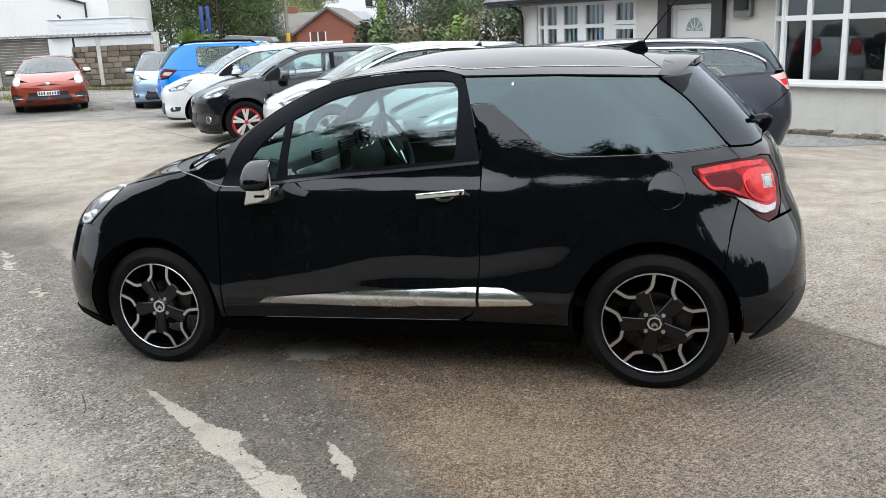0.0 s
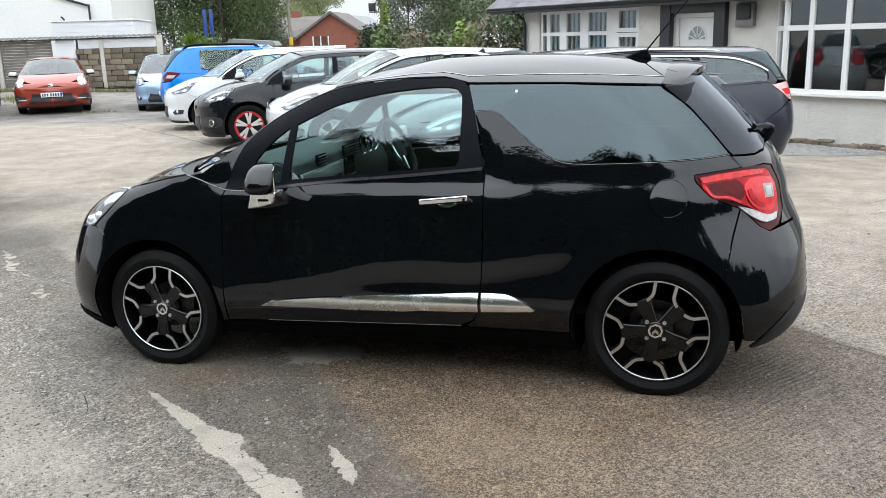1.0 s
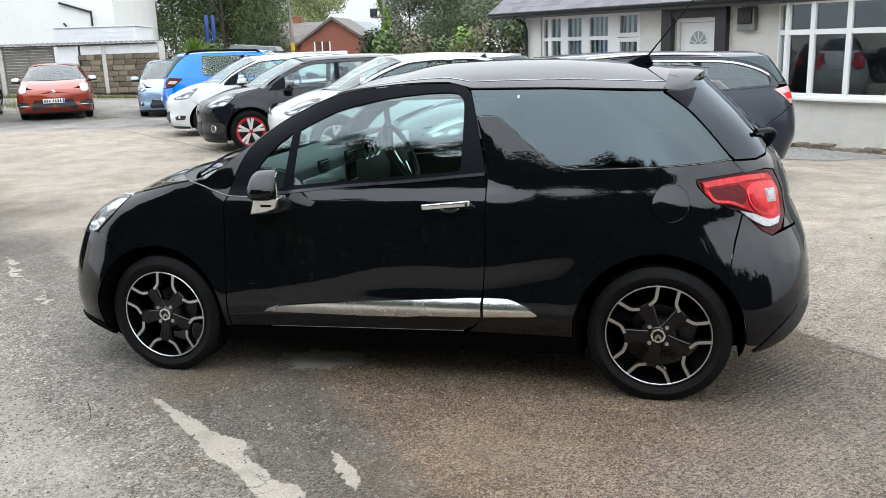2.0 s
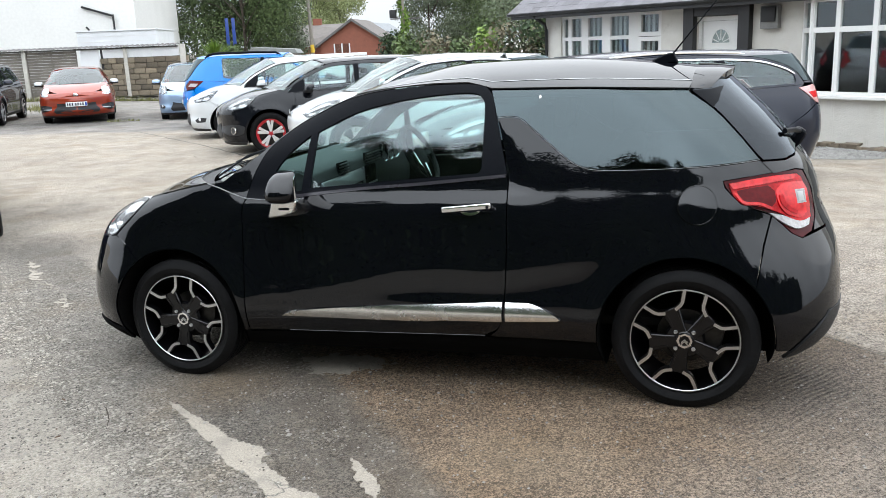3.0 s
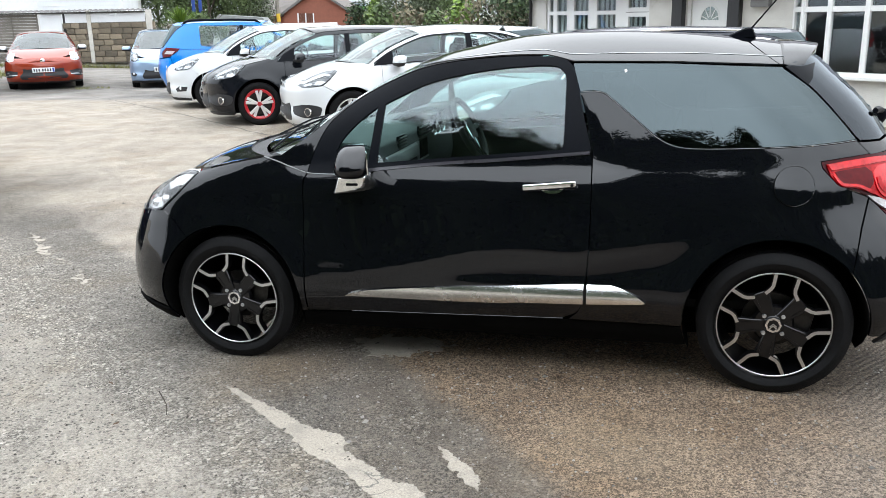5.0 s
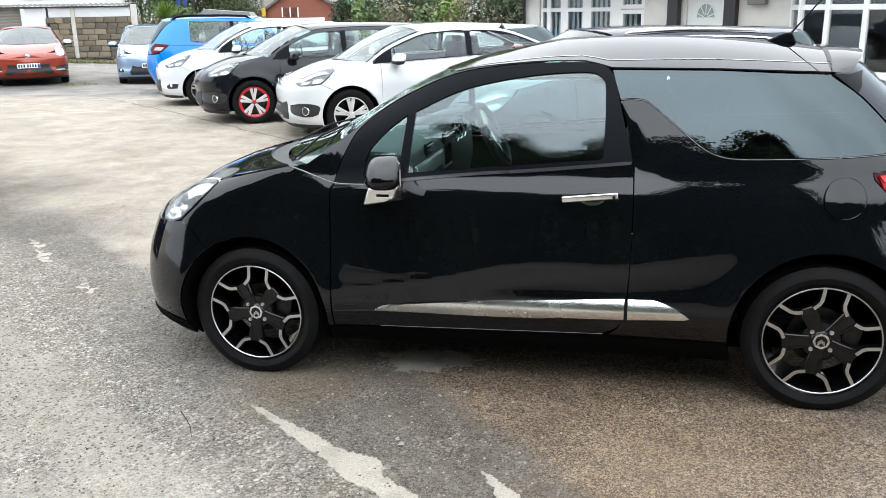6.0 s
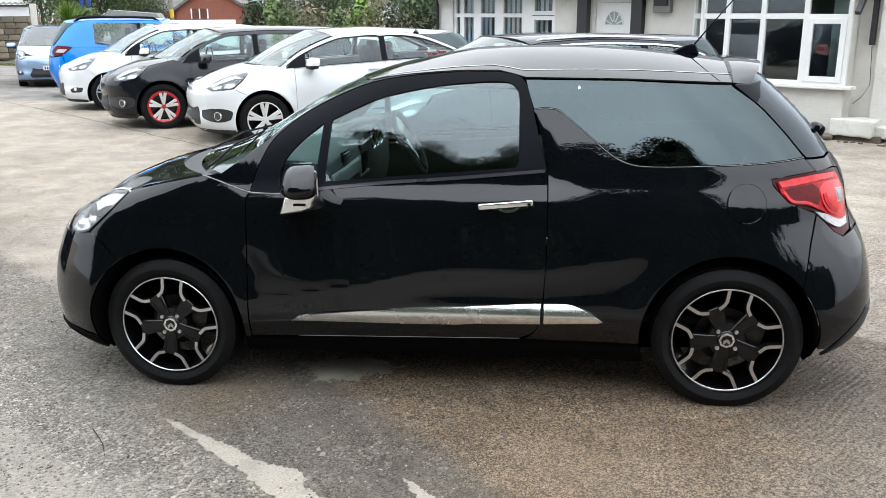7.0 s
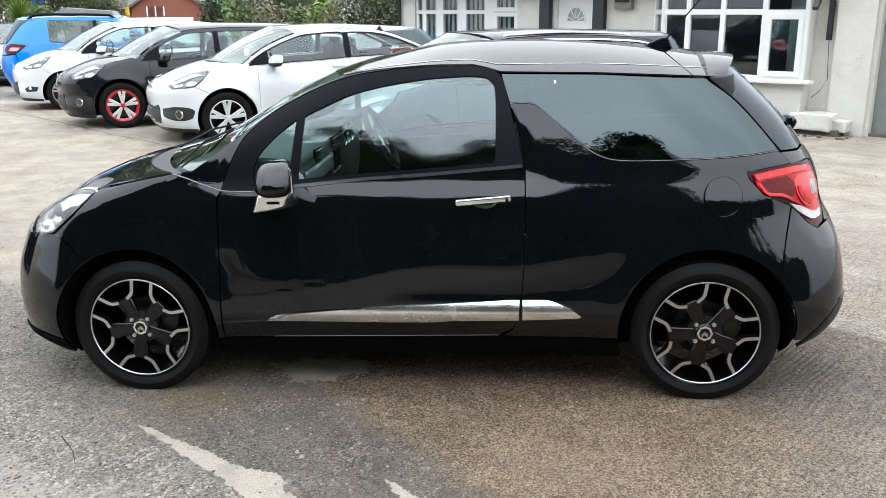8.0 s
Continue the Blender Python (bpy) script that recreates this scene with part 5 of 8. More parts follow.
    sided("spoiler_fin", S, fin, satin_black, car, off=0.004, depth=0.02)
    hood_e = along(E3(smooth([(-.152, .922), (-.037, .947), (.097, .976), (.20, .994)]), -0.004))
    v, f, nn = loft(hood_e, centre([(-.655, .765), (-.50, .858), (-.30, .936), (-.14, .976)]), m=3.2, thick=0.015)
    link("bonnet", v, f, black_paint, car, "curved black bonnet", nn)
    v, f, nn = loft(along(E3([(.19, .985), (.25, .99)])), centre([(-.15, .962), (-.03, .984)]), m=3.0)
    link("scuttle", v, f, black_plastic, car, "black plastic scuttle below the windscreen", nn)
    for a, b_ in (((.17, -.60, 1.000), (.30, -.20, 1.105)), ((-.02, -.1, 1.004), (.16, .42, 1.062))):
        part("wiper", tube([a, tuple(Vector(a).lerp(Vector(b_), .5) + Vector((-.01, 0, .02))), b_], 0.0055, 8), satin_black, car)
    # nose and tail
    col = [(float(S.xf(z)) + .0006, z) for z in np.linspace(.695, .20, 22)]
    nose = [(-.345, .171)] + arc(*FA, AR, 201, 124, 18) + [(-.275, .688), (-.347, .731), (-.42, .721), (-.50, .709), (-.585, .702), (-.66, .70)] + col + [(-.55, .19)]
    sided("front_bumper", S, nose, black_paint, car, one=True, gap=0.0015)
    lip = [(-.34, .168)] + [(-.36, .235), (-.50, .262)] + [(float(S.xf(z)) + .0006, z) for z in (.262, .23, .2, .18)] + [(-.55, .165)]
    sided("front_splitter", S, lip, deep_black, car, one=True, off=0.012, gap=0)
    rcol = [(float(S.xr(z)) - .0006, z) for z in np.linspace(.24, .735, 20)]
    tail = arc(*RA, AR, 40, -5, 12) + [(2.835, .272), (2.95, .25)] + rcol + [(2.99, .735), (2.925, .726), (2.88, .752), (2.803, .826), (2.773, .716)]
    sided("rear_bumper", S, tail, black_paint, car, one=True, gap=0.0015)
    dif = [(2.86, .225), (2.92, .29), (3.0, .38), (3.04, .43)] + [(float(S.xr(z)) - .0006, z) for z in (.43, .36, .30, .25, .22)]
    sided("rear_valance", S, dif, black_plastic, car, one=True, off=0.012, gap=0)
    gcol = [(float(S.xr(z)) - .0006, z) for z in np.linspace(1.06, 1.365, 14)]
    tg = smooth([(2.474, 1.334), (2.575, 1.257), (2.658, 1.17), (2.738, 1.075), (2.768, 1.043)]) + [(2.86, 1.036), (2.905, 1.044)] + gcol + [(2.59, 1.372), (2.52, 1.355)]
    sided("rear_window", S, tg, tail_glass, car, one=True, gap=0.0015, off=-0.001)
    lcol = [(float(S.xr(z)) - .0006, z) for z in np.linspace(.742, 1.05, 14)]
    low = [(2.762, 1.038), (2.808, .988), (2.90, .992), (2.936, .98), (2.972, .90), (2.989, .80), (2.975, .742)] + lcol + [(2.905, 1.038), (2.86, 1.031)]
    sided("tailgate", S, low, black_paint, car, one=True, gap=0.0015)
    part("rear_wiper", merge(moved(box((0.055, 0.11, 0.085), (0, 0, 0), 0.027, seg=3), pose(2.945, -.06, 1.075, 0, 30, 0)), tube([(2.955, -.08, 1.10), (2.915, -.24, 1.125), (2.865, -.38, 1.135)], 0.012, 8)), satin_black, car, "black rear wiper")
    # roof aerial, underbody, cabin
    part("aerial_base", prism(smooth([(2.27, 1.448), (2.31, 1.466), (2.35, 1.482), (2.385, 1.484)]) + [(2.405, 1.435), (2.27, 1.435)], -.022, .022, 0.006), satin_black, car)
    part("aerial_rod", tube([(2.375, 0, 1.475), (2.445, 0, 1.56), (2.60, 0, 1.745)], 0.0045, 8, 0.6), satin_black, car)
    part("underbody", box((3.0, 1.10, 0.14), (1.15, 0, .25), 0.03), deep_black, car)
    part("firewall", box((0.06, 1.36, 0.55), (.30, 0, .60), 0.02), deep_black, car)
    part("rear_bulkhead", box((0.05, 1.3, 0.62), (2.2, 0, .62), 0.02), deep_black, car)
    part("floor_pan", box((2.6, 1.3, 0.04), (1.4, 0, .33), 0.01), cabin_dark, car)
    dash = prism(smooth([(.05, .94), (.25, 1.0), (.48, 1.035), (.64, 1.035), (.72, 1.01), (.745, .97)]) + [(.75, .82), (.70, .60), (.30, .50), (.05, .55)], -.68, .68, 0.012)
    part("dashboard", dash, cabin_grey, car, "grey dashboard", soft=40)
    part("dash_trim", prism([(.748, .965), (.762, .955), (.770, .90), (.755, .895), (.742, .93)], -.62, -.12, 0.003), soft_chrome, car, "pale grey dash panel")
    hood_ = smooth([(.50, 1.035), (.60, 1.085), (.74, 1.108), (.80, 1.103)]) + smooth([(.79, 1.092), (.70, 1.08), (.60, 1.04)])
    part("instrument_hood", prism(hood_, .20, .53, 0.01), cabin_grey, car, "hooded instrument cowl", soft=40)
    for y in (.27, .36, .45):
        part("dial", moved(lathe([(0, .006), (.044, .004), (.050, -.010), (.056, -.008), (.058, .01)], 24), pose(.735, y, 1.0, 0, 0, 90)), satin_black, car)
        part("dial_ring", moved(lathe([(.050, -.012), (.054, -.016), (.058, -.010)], 24), pose(.735, y, 1.0, 0, 0, 90)), chrome, car, "chrome dial ring")
    for y, z in ((-.34, .995), (.02, 1.0), (.12, 1.0)):
        part("air_vent", merge(*[box((.02, .105, .006), (.748, y, z - .022 + .015 * k), .002) for k in range(4)]), smoked, car, "dark silver vent blades")
        part("vent_housing", box((.012, .12, .07), (.740, y, z), .004), satin_black, car)
    part("radio", box((.03, .17, .10), (.742, .0, .915), .006), black_paint, car)
    part("radio_bezel", merge(box((.034, .012, .10), (.742, -.09, .915), .003), box((.034, .19, .010), (.742, 0, .862), .003)), soft_chrome, car)
    sw = empty("steering_wheel", pose(.93, .36, .965, 0, -26, 0))
    sw.parent = car
    sw["label"] = "black steering wheel with a silver lower spoke"
    bm = bmesh.new()
    rings = []
    for k in range(40):
        a = 2 * math.pi * k / 40
        c = Vector((0, math.cos(a), math.sin(a)))
        rings.append([bm.verts.new(c * (.182 + .016 * math.cos(t)) + Vector((.016 * math.sin(t), 0, 0))) for t in [2 * math.pi * j / 10 for j in range(10)]])
    for a, b_ in zip(rings, rings[1:] + rings[:1]):
        for k in range(10):
            bm.faces.new((a[k], a[(k + 1) % 10], b_[(k + 1) % 10], b_[k]))
    part("wheel_rim", bm, cabin_dark, sw)
    part("wheel_hub", box((.05, .15, .13), (-.01, 0, 0), .03), cabin_dark, sw)
    part("wheel_spoke", box((.012, .035, .13), (.005, 0, -.11), .005), chrome, sw, "silver lower spoke")
    part("wheel_insert", tube([(.02, -.145, .03), (.022, -.140, -.04), (.022, -.115, -.10), (.02, -.07, -.145), (.018, -.02, -.165)], .011, 8), chrome, sw, "bright silver rim insert")
    for y in (-1, 1):
        part("wheel_spoke", box((.012, .10, .03), (.003, y * .12, 0), .005), cabin_dark, sw)
    for y in (-.36, .36):
        seat = empty("front_seat", pose(1.34, y, .33))
        seat.parent = car
        part("cushion", box((.52, .50, .18), (0, 0, .12), .06, seg=3), cabin_dark, seat)
        part("backrest", moved(box((.14, .48, .62), (0, 0, .31), .05, seg=3), pose(.24, 0, .17, 0, 16, 0)), cabin_dark, seat)
        part("headrest", moved(box((.09, .26, .17), (0, 0, 0), .035, seg=3), pose(.45, 0, .87, 0, 10, 0)), cabin_dark, seat)
    part("rear_seat", moved(box((.16, 1.15, .58), (0, 0, .29), .05, seg=3), pose(2.0, 0, .50, 0, 16, 0)), cabin_dark, car)
    part("inner_mirror", box((.03, .20, .06), (.86, 0.02, 1.30), .012), cabin_dark, car)
    # wheels
    for s in (-1, 1):
        ds_wheel(car, (0.0, s * .722, .303), 118 if s < 0 else 80, s)
        ds_wheel(car, (2.464, s * .722, .303), 114.5 if s < 0 else 50, s)
    return car


black_hatchback()


# ---- the other parked cars ----
T_B = lut((.12, .765), (.2, .805), (.35, .822), (.6, .834), (.7, .829), (.8, .814), (.88, .7945), (.95, .770), (1.01, .745), (1.1, .705), (1.2, .659), (1.3, .608), (1.37, .569), (1.46, .505))
T_XF = lut((.15, -.70), (.25, -.78), (.32, -.815), (.45, -.80), (.6, -.81), (.7, -.785), (.78, -.70), (.86, -.53), (.94, -.30), (1.0, -.12), (1.1, .1), (1.45, .8))
T_XR = lut((.15, 2.97), (.25, 3.02), (.45, 3.14), (.6, 3.15), (.75, 3.12), (.9, 3.06), (1.0, 3.02), (1.2, 2.87), (1.36, 2.72), (1.45, 2.6))


def road_wheel(parent, at, r, s, spokes, metal, back, twin=False, width=0.035):
    wheel = empty("wheel", pose(*at, 0, 0, 0 if s < 0 else 180))
    wheel.parent = parent
    R = r * 0.70
    tyre(r, R + 0.006, 0.2, wheel)
    rim = empty("rim")
    rim.parent = wheel
    part("barrel", lathe([(R + 0.006, -0.09), (R - 0.006, -0.088), (R - 0.014, -0.05), (R - 0.03, 0.08), (0.05, 0.085)], 40), rim_black if back is rim_red else back, rim, soft=40)
    if back is rim_red:
        part("rim_inset", lathe([(R - .040, -.074), (R - .030, -.080), (R - .012, -.089)], 40), back, rim, "red inner edge of the rim", soft=40)
    part("rim_ring", lathe([(R - 0.012, -0.090), (R - 0.009, -0.094), (R + 0.002, -0.094), (R + 0.004, -0.09)], 40), metal if back is not rim_red else back, rim, soft=40)
    for k in range(spokes):
        for d in ((-10, 10) if twin else (0,)):
            a = 90 + 360 * k / spokes
            p0, p1 = Vector(polar(0.03, a)), Vector(polar(R - 0.006, a + d))
            t = Vector((-(p1 - p0).y, (p1 - p0).x)).normalized()
            w0, w1 = width * 0.7, width * (1.0 if twin else 1.25)
            out = [tuple(p0 + t * w0 / 2), tuple(p1 + t * w1 / 2), tuple(p1 - t * w1 / 2), tuple(p0 - t * w0 / 2)]
            part("spoke", prism(out, -0.086, -0.06, 0.004), metal, rim, soft=0)
    part("hub_cap", lathe([(0, -0.092), (0.025, -0.091), (0.03, -0.085), (0.045, -0.08), (0.05, -0.06)], 24), back if back is rim_red else metal, rim, soft=30)
    return wheel


def number_plate(parent, x, z, facing=-1, lean=0.0):
    """A plate with plain bars in place of its characters."""
    p = empty("number_plate", pose(x, 0, z, 0, lean, 0))
    p.parent = parent
    part("plate_board", box((0.012, 0.52, 0.112), (0, 0, 0), 0.003), plate_white, p, "white number plate")
    part("plate_band", box((0.004, 0.045, 0.10), (facing * 0.0065, -facing * -0.23, 0), 0.001), badge_blue, p)
    for k, y in enumerate((-0.16, -0.10, -0.04, 0.015, 0.10, 0.16, 0.215)):
        part("plate_bar", box((0.004, 0.034, 0.07), (facing * 0.0065, y, 0), 0.001), ink, p)


def mirror_pod(z0, z1):
    """A slice of a rounded mirror housing between two heights: blunt in front, flat behind."""
    bm = bmesh.new()
    bmesh.ops.create_uvsphere(bm, u_segments=20, v_segments=14, radius=1)
    for q in bm.verts:
        x, y, z = q.co
        q.co = (min(.085 * math.copysign(abs(x) ** .8, x), .045), .115 * math.copysign(abs(y) ** .7, y), .075 * math.copysign(abs(z) ** .7, z))
        q.co.z = min(max(q.co.z, z0), z1)
        q.co.x += .25 * q.co.z
    return bm


def parked_car(name, label, coat, m, L=4.06, WB=2.59, W=1.73, H=1.45, fo=0.83, r=0.31, cowl=0.99, belt=(0.93, 1.03), xa=0.22, xrf=0.95, xrr=2.75, xB=1.42, xC=2.30, tail=0.7, doors=5,
               spokes=5, metal=None, back=None, twin=False, spoke_w=.035, rails=False, trim=None, surround=None, window=None, lamp_mat=None, third=False, plate_f=False, plate_r=False, hood=1.0, step=0.07, skirt=None, lamp_z=None, mirrors=None, grille=(.27, .50, .075), rend=.30, big_fog=False, lamp_in=None, kick=0.0, rail_h=.030, rail_r=.02, bright_lamp=False, blade=False):
    """A parked car, nose towards its own -x, front axle over its origin."""
    car = tagged(empty(name, m), label, "car", "parked cars")
    ro = L - WB - fo
    zk = 1.46 / H
    S = Shell(b=lambda z: T_B(np.asarray(z) * zk) * W / 1.668, xf=lambda z: -fo + (T_XF(np.asarray(z) * 0.99 / cowl) + .81) * hood, xr=lambda z: WB + ro - (3.15 - T_XR(np.asarray(z) * zk)) * tail,
              af=lut((.15, .5), (.7, .55), (.95, .5), (1.2, .5)), ar=lut((.2, .6), (.8, .6), (1.03, .6), (1.36, .5)),
              nf=lut((.2, 2.4), (.7, 2.4), (.92, 3.0), (1.2, 3)), nr=lut((.2, 3), (.8, 3), (1.03, 3.4), (1.4, 3.4)), arches=((0, r, r + .055), (WB, r, r + .055)), flare=0.02)
    A = r + .055
    fk, ck = fo / .81, cowl / .99
    F = lambda pts: [(x * fk if x < 0 else x, z * ck) for x, z in pts]
    xe = WB + ro
    zr = H - 0.075
    belt_z = lut((xa, belt[0]), (xe, belt[1]))
    rail = smooth([(xa, belt[0] + .02), (xa + .42 * (xrf - xa), belt[0] + .52 * (zr - belt[0])), (xrf, zr - .035), (xrf + .3, zr), ((xrf + xrr) / 2, zr + .012), (xrr, zr - .025)] + ([(xrr + .35, zr - .10), (xrr + .55, zr - .20)] if third else []) + [(float(S.xr(belt[1] + .05)) - rend, belt[1] + .02)], 8)
    rail_z = lambda x: np.interp(x, [q[0] for q in rail], [q[1] for q in rail])
    metal, back = metal or alloy_silver, back or rim_black
    glass = window or car_glass
    # greenhouse with its windows
    spans = [(xa + .10, xB - .035)] + ([(xB + .035, xC - .03), (xC + .03, rail[-1][0] - .10)] if doors == 5 and third else [(xB + .035, (xC if doors == 5 else rail[-1][0] - .16))])
    holes = []
    for x0, x1 in spans:
        xs = np.linspace(x0, x1, 16)
        lo, hi = belt_z(xs) + .022, np.maximum(rail_z(xs) - .048, belt_z(xs) + .03)
        ok = [k for k in range(len(xs)) if hi[k] > lo[k] + .012]
        ring = [(float(xs[k]), float(lo[k])) for k in ok] + [(float(xs[k]), float(hi[k])) for k in ok[::-1]]
        if x1 == spans[-1][1] and kick:                              # the last window rises to its rear corner
            ring = [(x, z + kick * max(0.0, (x - x0) / (x1 - x0) - .55) / .45 if j < len(ok) else z) for j, (x, z) in enumerate(ring)]
        holes.append(soften(ring, .045))
    green = rail + [(float(x), float(belt_z(x))) for x in np.linspace(rail[-1][0], xa, 12)]
    sided("greenhouse", S, green, surround or coat, car, holes=holes, gap=0.003, step=step)
    sided("pillar_lining", S, shrink(green, .012), cabin_grey, car, holes=[shrink(h, -.004) for h in holes], gap=0.0, off=-.022, depth=0, step=step)
    for k, (left, right) in enumerate(zip(holes, holes[1:])):           # gloss black covers on the posts between the windows
        xl_, xr_ = max(q[0] for q in left), min(q[0] for q in right)
        z0, z1 = float(belt_z((xl_ + xr_) / 2)) + .010, float(rail_z((xl_ + xr_) / 2)) - .044
        sided("post_cover", S, [(xl_ - .004, z0), (xr_ + .004, z0), (xr_ + .004, z1), (xl_ - .004, z1)], satin_black, car, gap=0, off=.004, depth=.006, step=step)
    tri = [(xa + .09, float(belt_z(xa)) + .012), (xa + .36, float(belt_z(xa + .36)) + .012), (xa + .36, float(rail_z(xa + .36)) - .040), (xa + .20, float(rail_z(xa + .20)) - .036)]
    sided("mirror_sail", S, tri, satin_black, car, gap=0, off=.002, depth=.006, step=step)
    for k, h in enumerate(holes):
        for ob in sided("window_pane", S, h, glass, car, gap=-0.004, off=-0.012, depth=0.004, step=step):
            ob.visible_shadow = False
        if trim and trim is not chrome:
            ring = shrink(h, -0.012)
            sided("window_trim", S, ring, trim, car, holes=[h], gap=0, off=0.004, depth=0.008, step=step)
    if trim is chrome:                                               # one bright line over all the windows, down to the belt behind them
        xs = np.linspace(spans[0][0], spans[-1][1], 40)
        hi = np.maximum(rail_z(xs) - .048, belt_z(xs) + .03)
        sided("window_trim", S, [(float(x), float(z)) for x, z in zip(xs, hi)] + [(float(x), float(z) + .016) for x, z in zip(xs[::-1], hi[::-1])], chrome, car, gap=0, off=.004, depth=.008, step=step)
    # flanks
    hood_edge = F(smooth([(-.15, .916), (-.037, .942), (.097, .970)])) + [(xa - .02, cowl)]
    wing = [(.42, .27)] + arc(0, r, A, -6, 122, 24) + [(-.27 * fk, .69 * ck), (-.345 * fk, .733 * ck), (-.255 * fk, .808 * ck), (-.15 * fk, .916 * ck)] + hood_edge[1:] + [(.42, float(belt_z(.42)) - .002)]
    sided("front_wing", S, wing, coat, car, step=step)
    cuts = [.42, xB] + ([xC] if doors == 5 else [])
    for a, b in zip(cuts, cuts[1:]):
        bottom = [(b, .27)] if b < WB - A - .02 else [(b, r + math.sqrt(max(A * A - (b - WB) ** 2, 0)))] + [q for q in arc(WB, r, A, 90, 186, 20) if q[0] < b] + [(WB - A - .01, .27)]
        door = [(a, .27), (a, float(belt_z(a)))] + [(float(x), float(belt_z(x))) for x in np.linspace(a, b, 8)[1:]] + bottom
        for ob in sided("door", S, door, coat, car, gap=0.003, step=step):
            s = -1 if ob.data.vertices[0].co.y < 0 else 1
            part("door_handle", box((.19, .025, .028), (b - .16, s * (float(S.y(b - .16, belt[0] - .07)) + .012), float(belt_z(b)) - .085), .008), chrome if trim is chrome else coat, ob)
    c = cuts[-1]
    lb, lt = lamp_z or (.72, belt[1] - .03)
    xl = lambda z, d: float(S.xr(z)) - d
    lampo = [(xl(lt, .42), lt - .02), (xl(lt, .12), lt + .01), (xl((lt + lb) / 2, .05), (lt + lb) / 2), (xl(lb, .10), lb + .02), (xl(lb, .26), lb + .05)]
    low = arc(WB, r, A, 42, 186, 26)
    quarter = [(c, float(belt_z(c)))] + [(float(x), float(belt_z(x))) for x in np.linspace(c, xl(lt, .34), 6)[1:]] + [(xl(lt, .42), lt - .03), (xl(lb, .27), lb + .04)] + \
        ([q for q in low if q[0] > c] + [(c, r + math.sqrt(max(A * A - (c - WB) ** 2, 0)))] if c > WB - A else low + [(c, .27)])
    sided("quarter_panel", S, quarter, coat, car, step=step)
    sided("sill", S, [(.38, .265), (WB - A - .02, .265), (WB - A, .19), (.38, .19)], skirt or coat, car, off=-.008, step=step)
    for s in (-1, 1):
        lamp = empty("tail_lamp")
        lamp.parent = car
        lamp["label"] = "red rear lamp"
        v, f, n = flat(S, lampo, side=s, off=.002, step=.05)
        link("red_lens", v, f, lamp_mat or lens_red, lamp, "", n)
        v, f, n = flat(S, [(xl(lt, .30), lt - .07), (xl(lt, .13), lt - .06), (xl(lt - .1, .10), lt - .13), (xl(lt - .1, .26), lt - .14)], side=s, off=.006, step=.05, depth=.004)
        link("clear_lens", v, f, lamp_in or lens_white, lamp, "", n)
        hl = empty("headlight")
        hl.parent = car
        hl["label"] = "clear headlight"
        edge = F(smooth([(-.352, .738), (-.258, .815), (-.158, .914)]) + smooth([(-.17, .924), (-.30, .902), (-.42, .862), (-.52, .815), (-.60, .765)]) + smooth([(-.62, .735), (-.585, .706), (-.42, .724)]))
        v, f, n = flat(S, edge, side=s, off=-.025, depth=0, gap=0, step=.05)
        link("reflector", v, f, lamp_silver if bright_lamp else smoked, hl, "", n)
        v, f, n = flat(S, edge, side=s, off=0, depth=.015, step=.05)
        link("lens", v, f, lens_thin, hl, "", n).visible_shadow = False
        for ring in ([(-.235, .858), (-.30, .885), (-.42, .847), (-.52, .80), (-.59, .757), (-.57, .745), (-.50, .783), (-.40, .825), (-.30, .855)], [(-.37, .738), (-.31, .775), (-.35, .80), (-.42, .785), (-.45, .742)], [(-.48, .738), (-.47, .765), (-.53, .76), (-.575, .735), (-.55, .72)]):
            v, f, n = flat(S, F(ring), side=s, off=-.015, depth=.01, gap=0, step=.05)
            link("lamp_unit", v, f, lamp_grey, hl, "", n)
        fog = F(smooth([(-.40, .345), (-.375, .445), (-.47, .485), (-.60, .490)], 3) + smooth([(-.70, .46), (-.695, .36), (-.58, .315), (-.47, .318)], 3)) if big_fog else F([(-.44, .34), (-.41, .42), (-.56, .43), (-.63, .38), (-.60, .33)])
        v, f, n = flat(S, fog, side=s, off=.004, step=.05)
        fo_ = link("fog_lamp_bezel", v, f, black_plastic, car, "", n)
        x, z = -.54 * fk, .395 * ck
        k_ = 1.5 if big_fog else 1.0
        part("fog_lamp", moved(lathe([(0, -.012), (.024 * k_, -.010), (.032 * k_, 0)], 16), pose(x, s * (float(S.y(x, z)) + .008), z, 0, 0, -50 if s < 0 else 230)), smoked if big_fog else reflector, fo_)
        if blade:
            v, f, n = flat(S, F([(-.42, .335), (-.41, .362), (-.60, .392), (-.71, .39), (-.71, .372), (-.60, .362)]), side=s, off=.012, depth=.008, gap=0, step=.05)
            link("bumper_blade", v, f, soft_chrome, fo_, "silver blade under the intake", n)
        elif big_fog:
            part("fog_ring", moved(lathe([(.046, .002), (.048, -.012), (.056, -.012), (.058, .002)], 20), pose(x, s * (float(S.y(x, z)) + .010), z, 0, 0, -50 if s < 0 else 230)), chrome, fo_, "chrome ring")
        mir = empty("door_mirror")
        mir.parent = car
        if mirrors is False:                                         # folded in, flat against the door
            part("mirror_shell", box((.16, .05, .12), (xa + .48, s * (W / 2 - .035), belt[0] + .05), .02), coat, mir)
        if mirrors is not False:
            at = pose(xa + .42, s * (W / 2 + .07), belt[0] + .07, 0, 0, -s * 12)
            part("mirror_shell", moved(mirror_pod(-.018, .075), at), mirrors or coat, mir, soft=50)
            part("mirror_foot", moved(mirror_pod(-.062, -.018), at), black_plastic, mir, "black underside", soft=50)
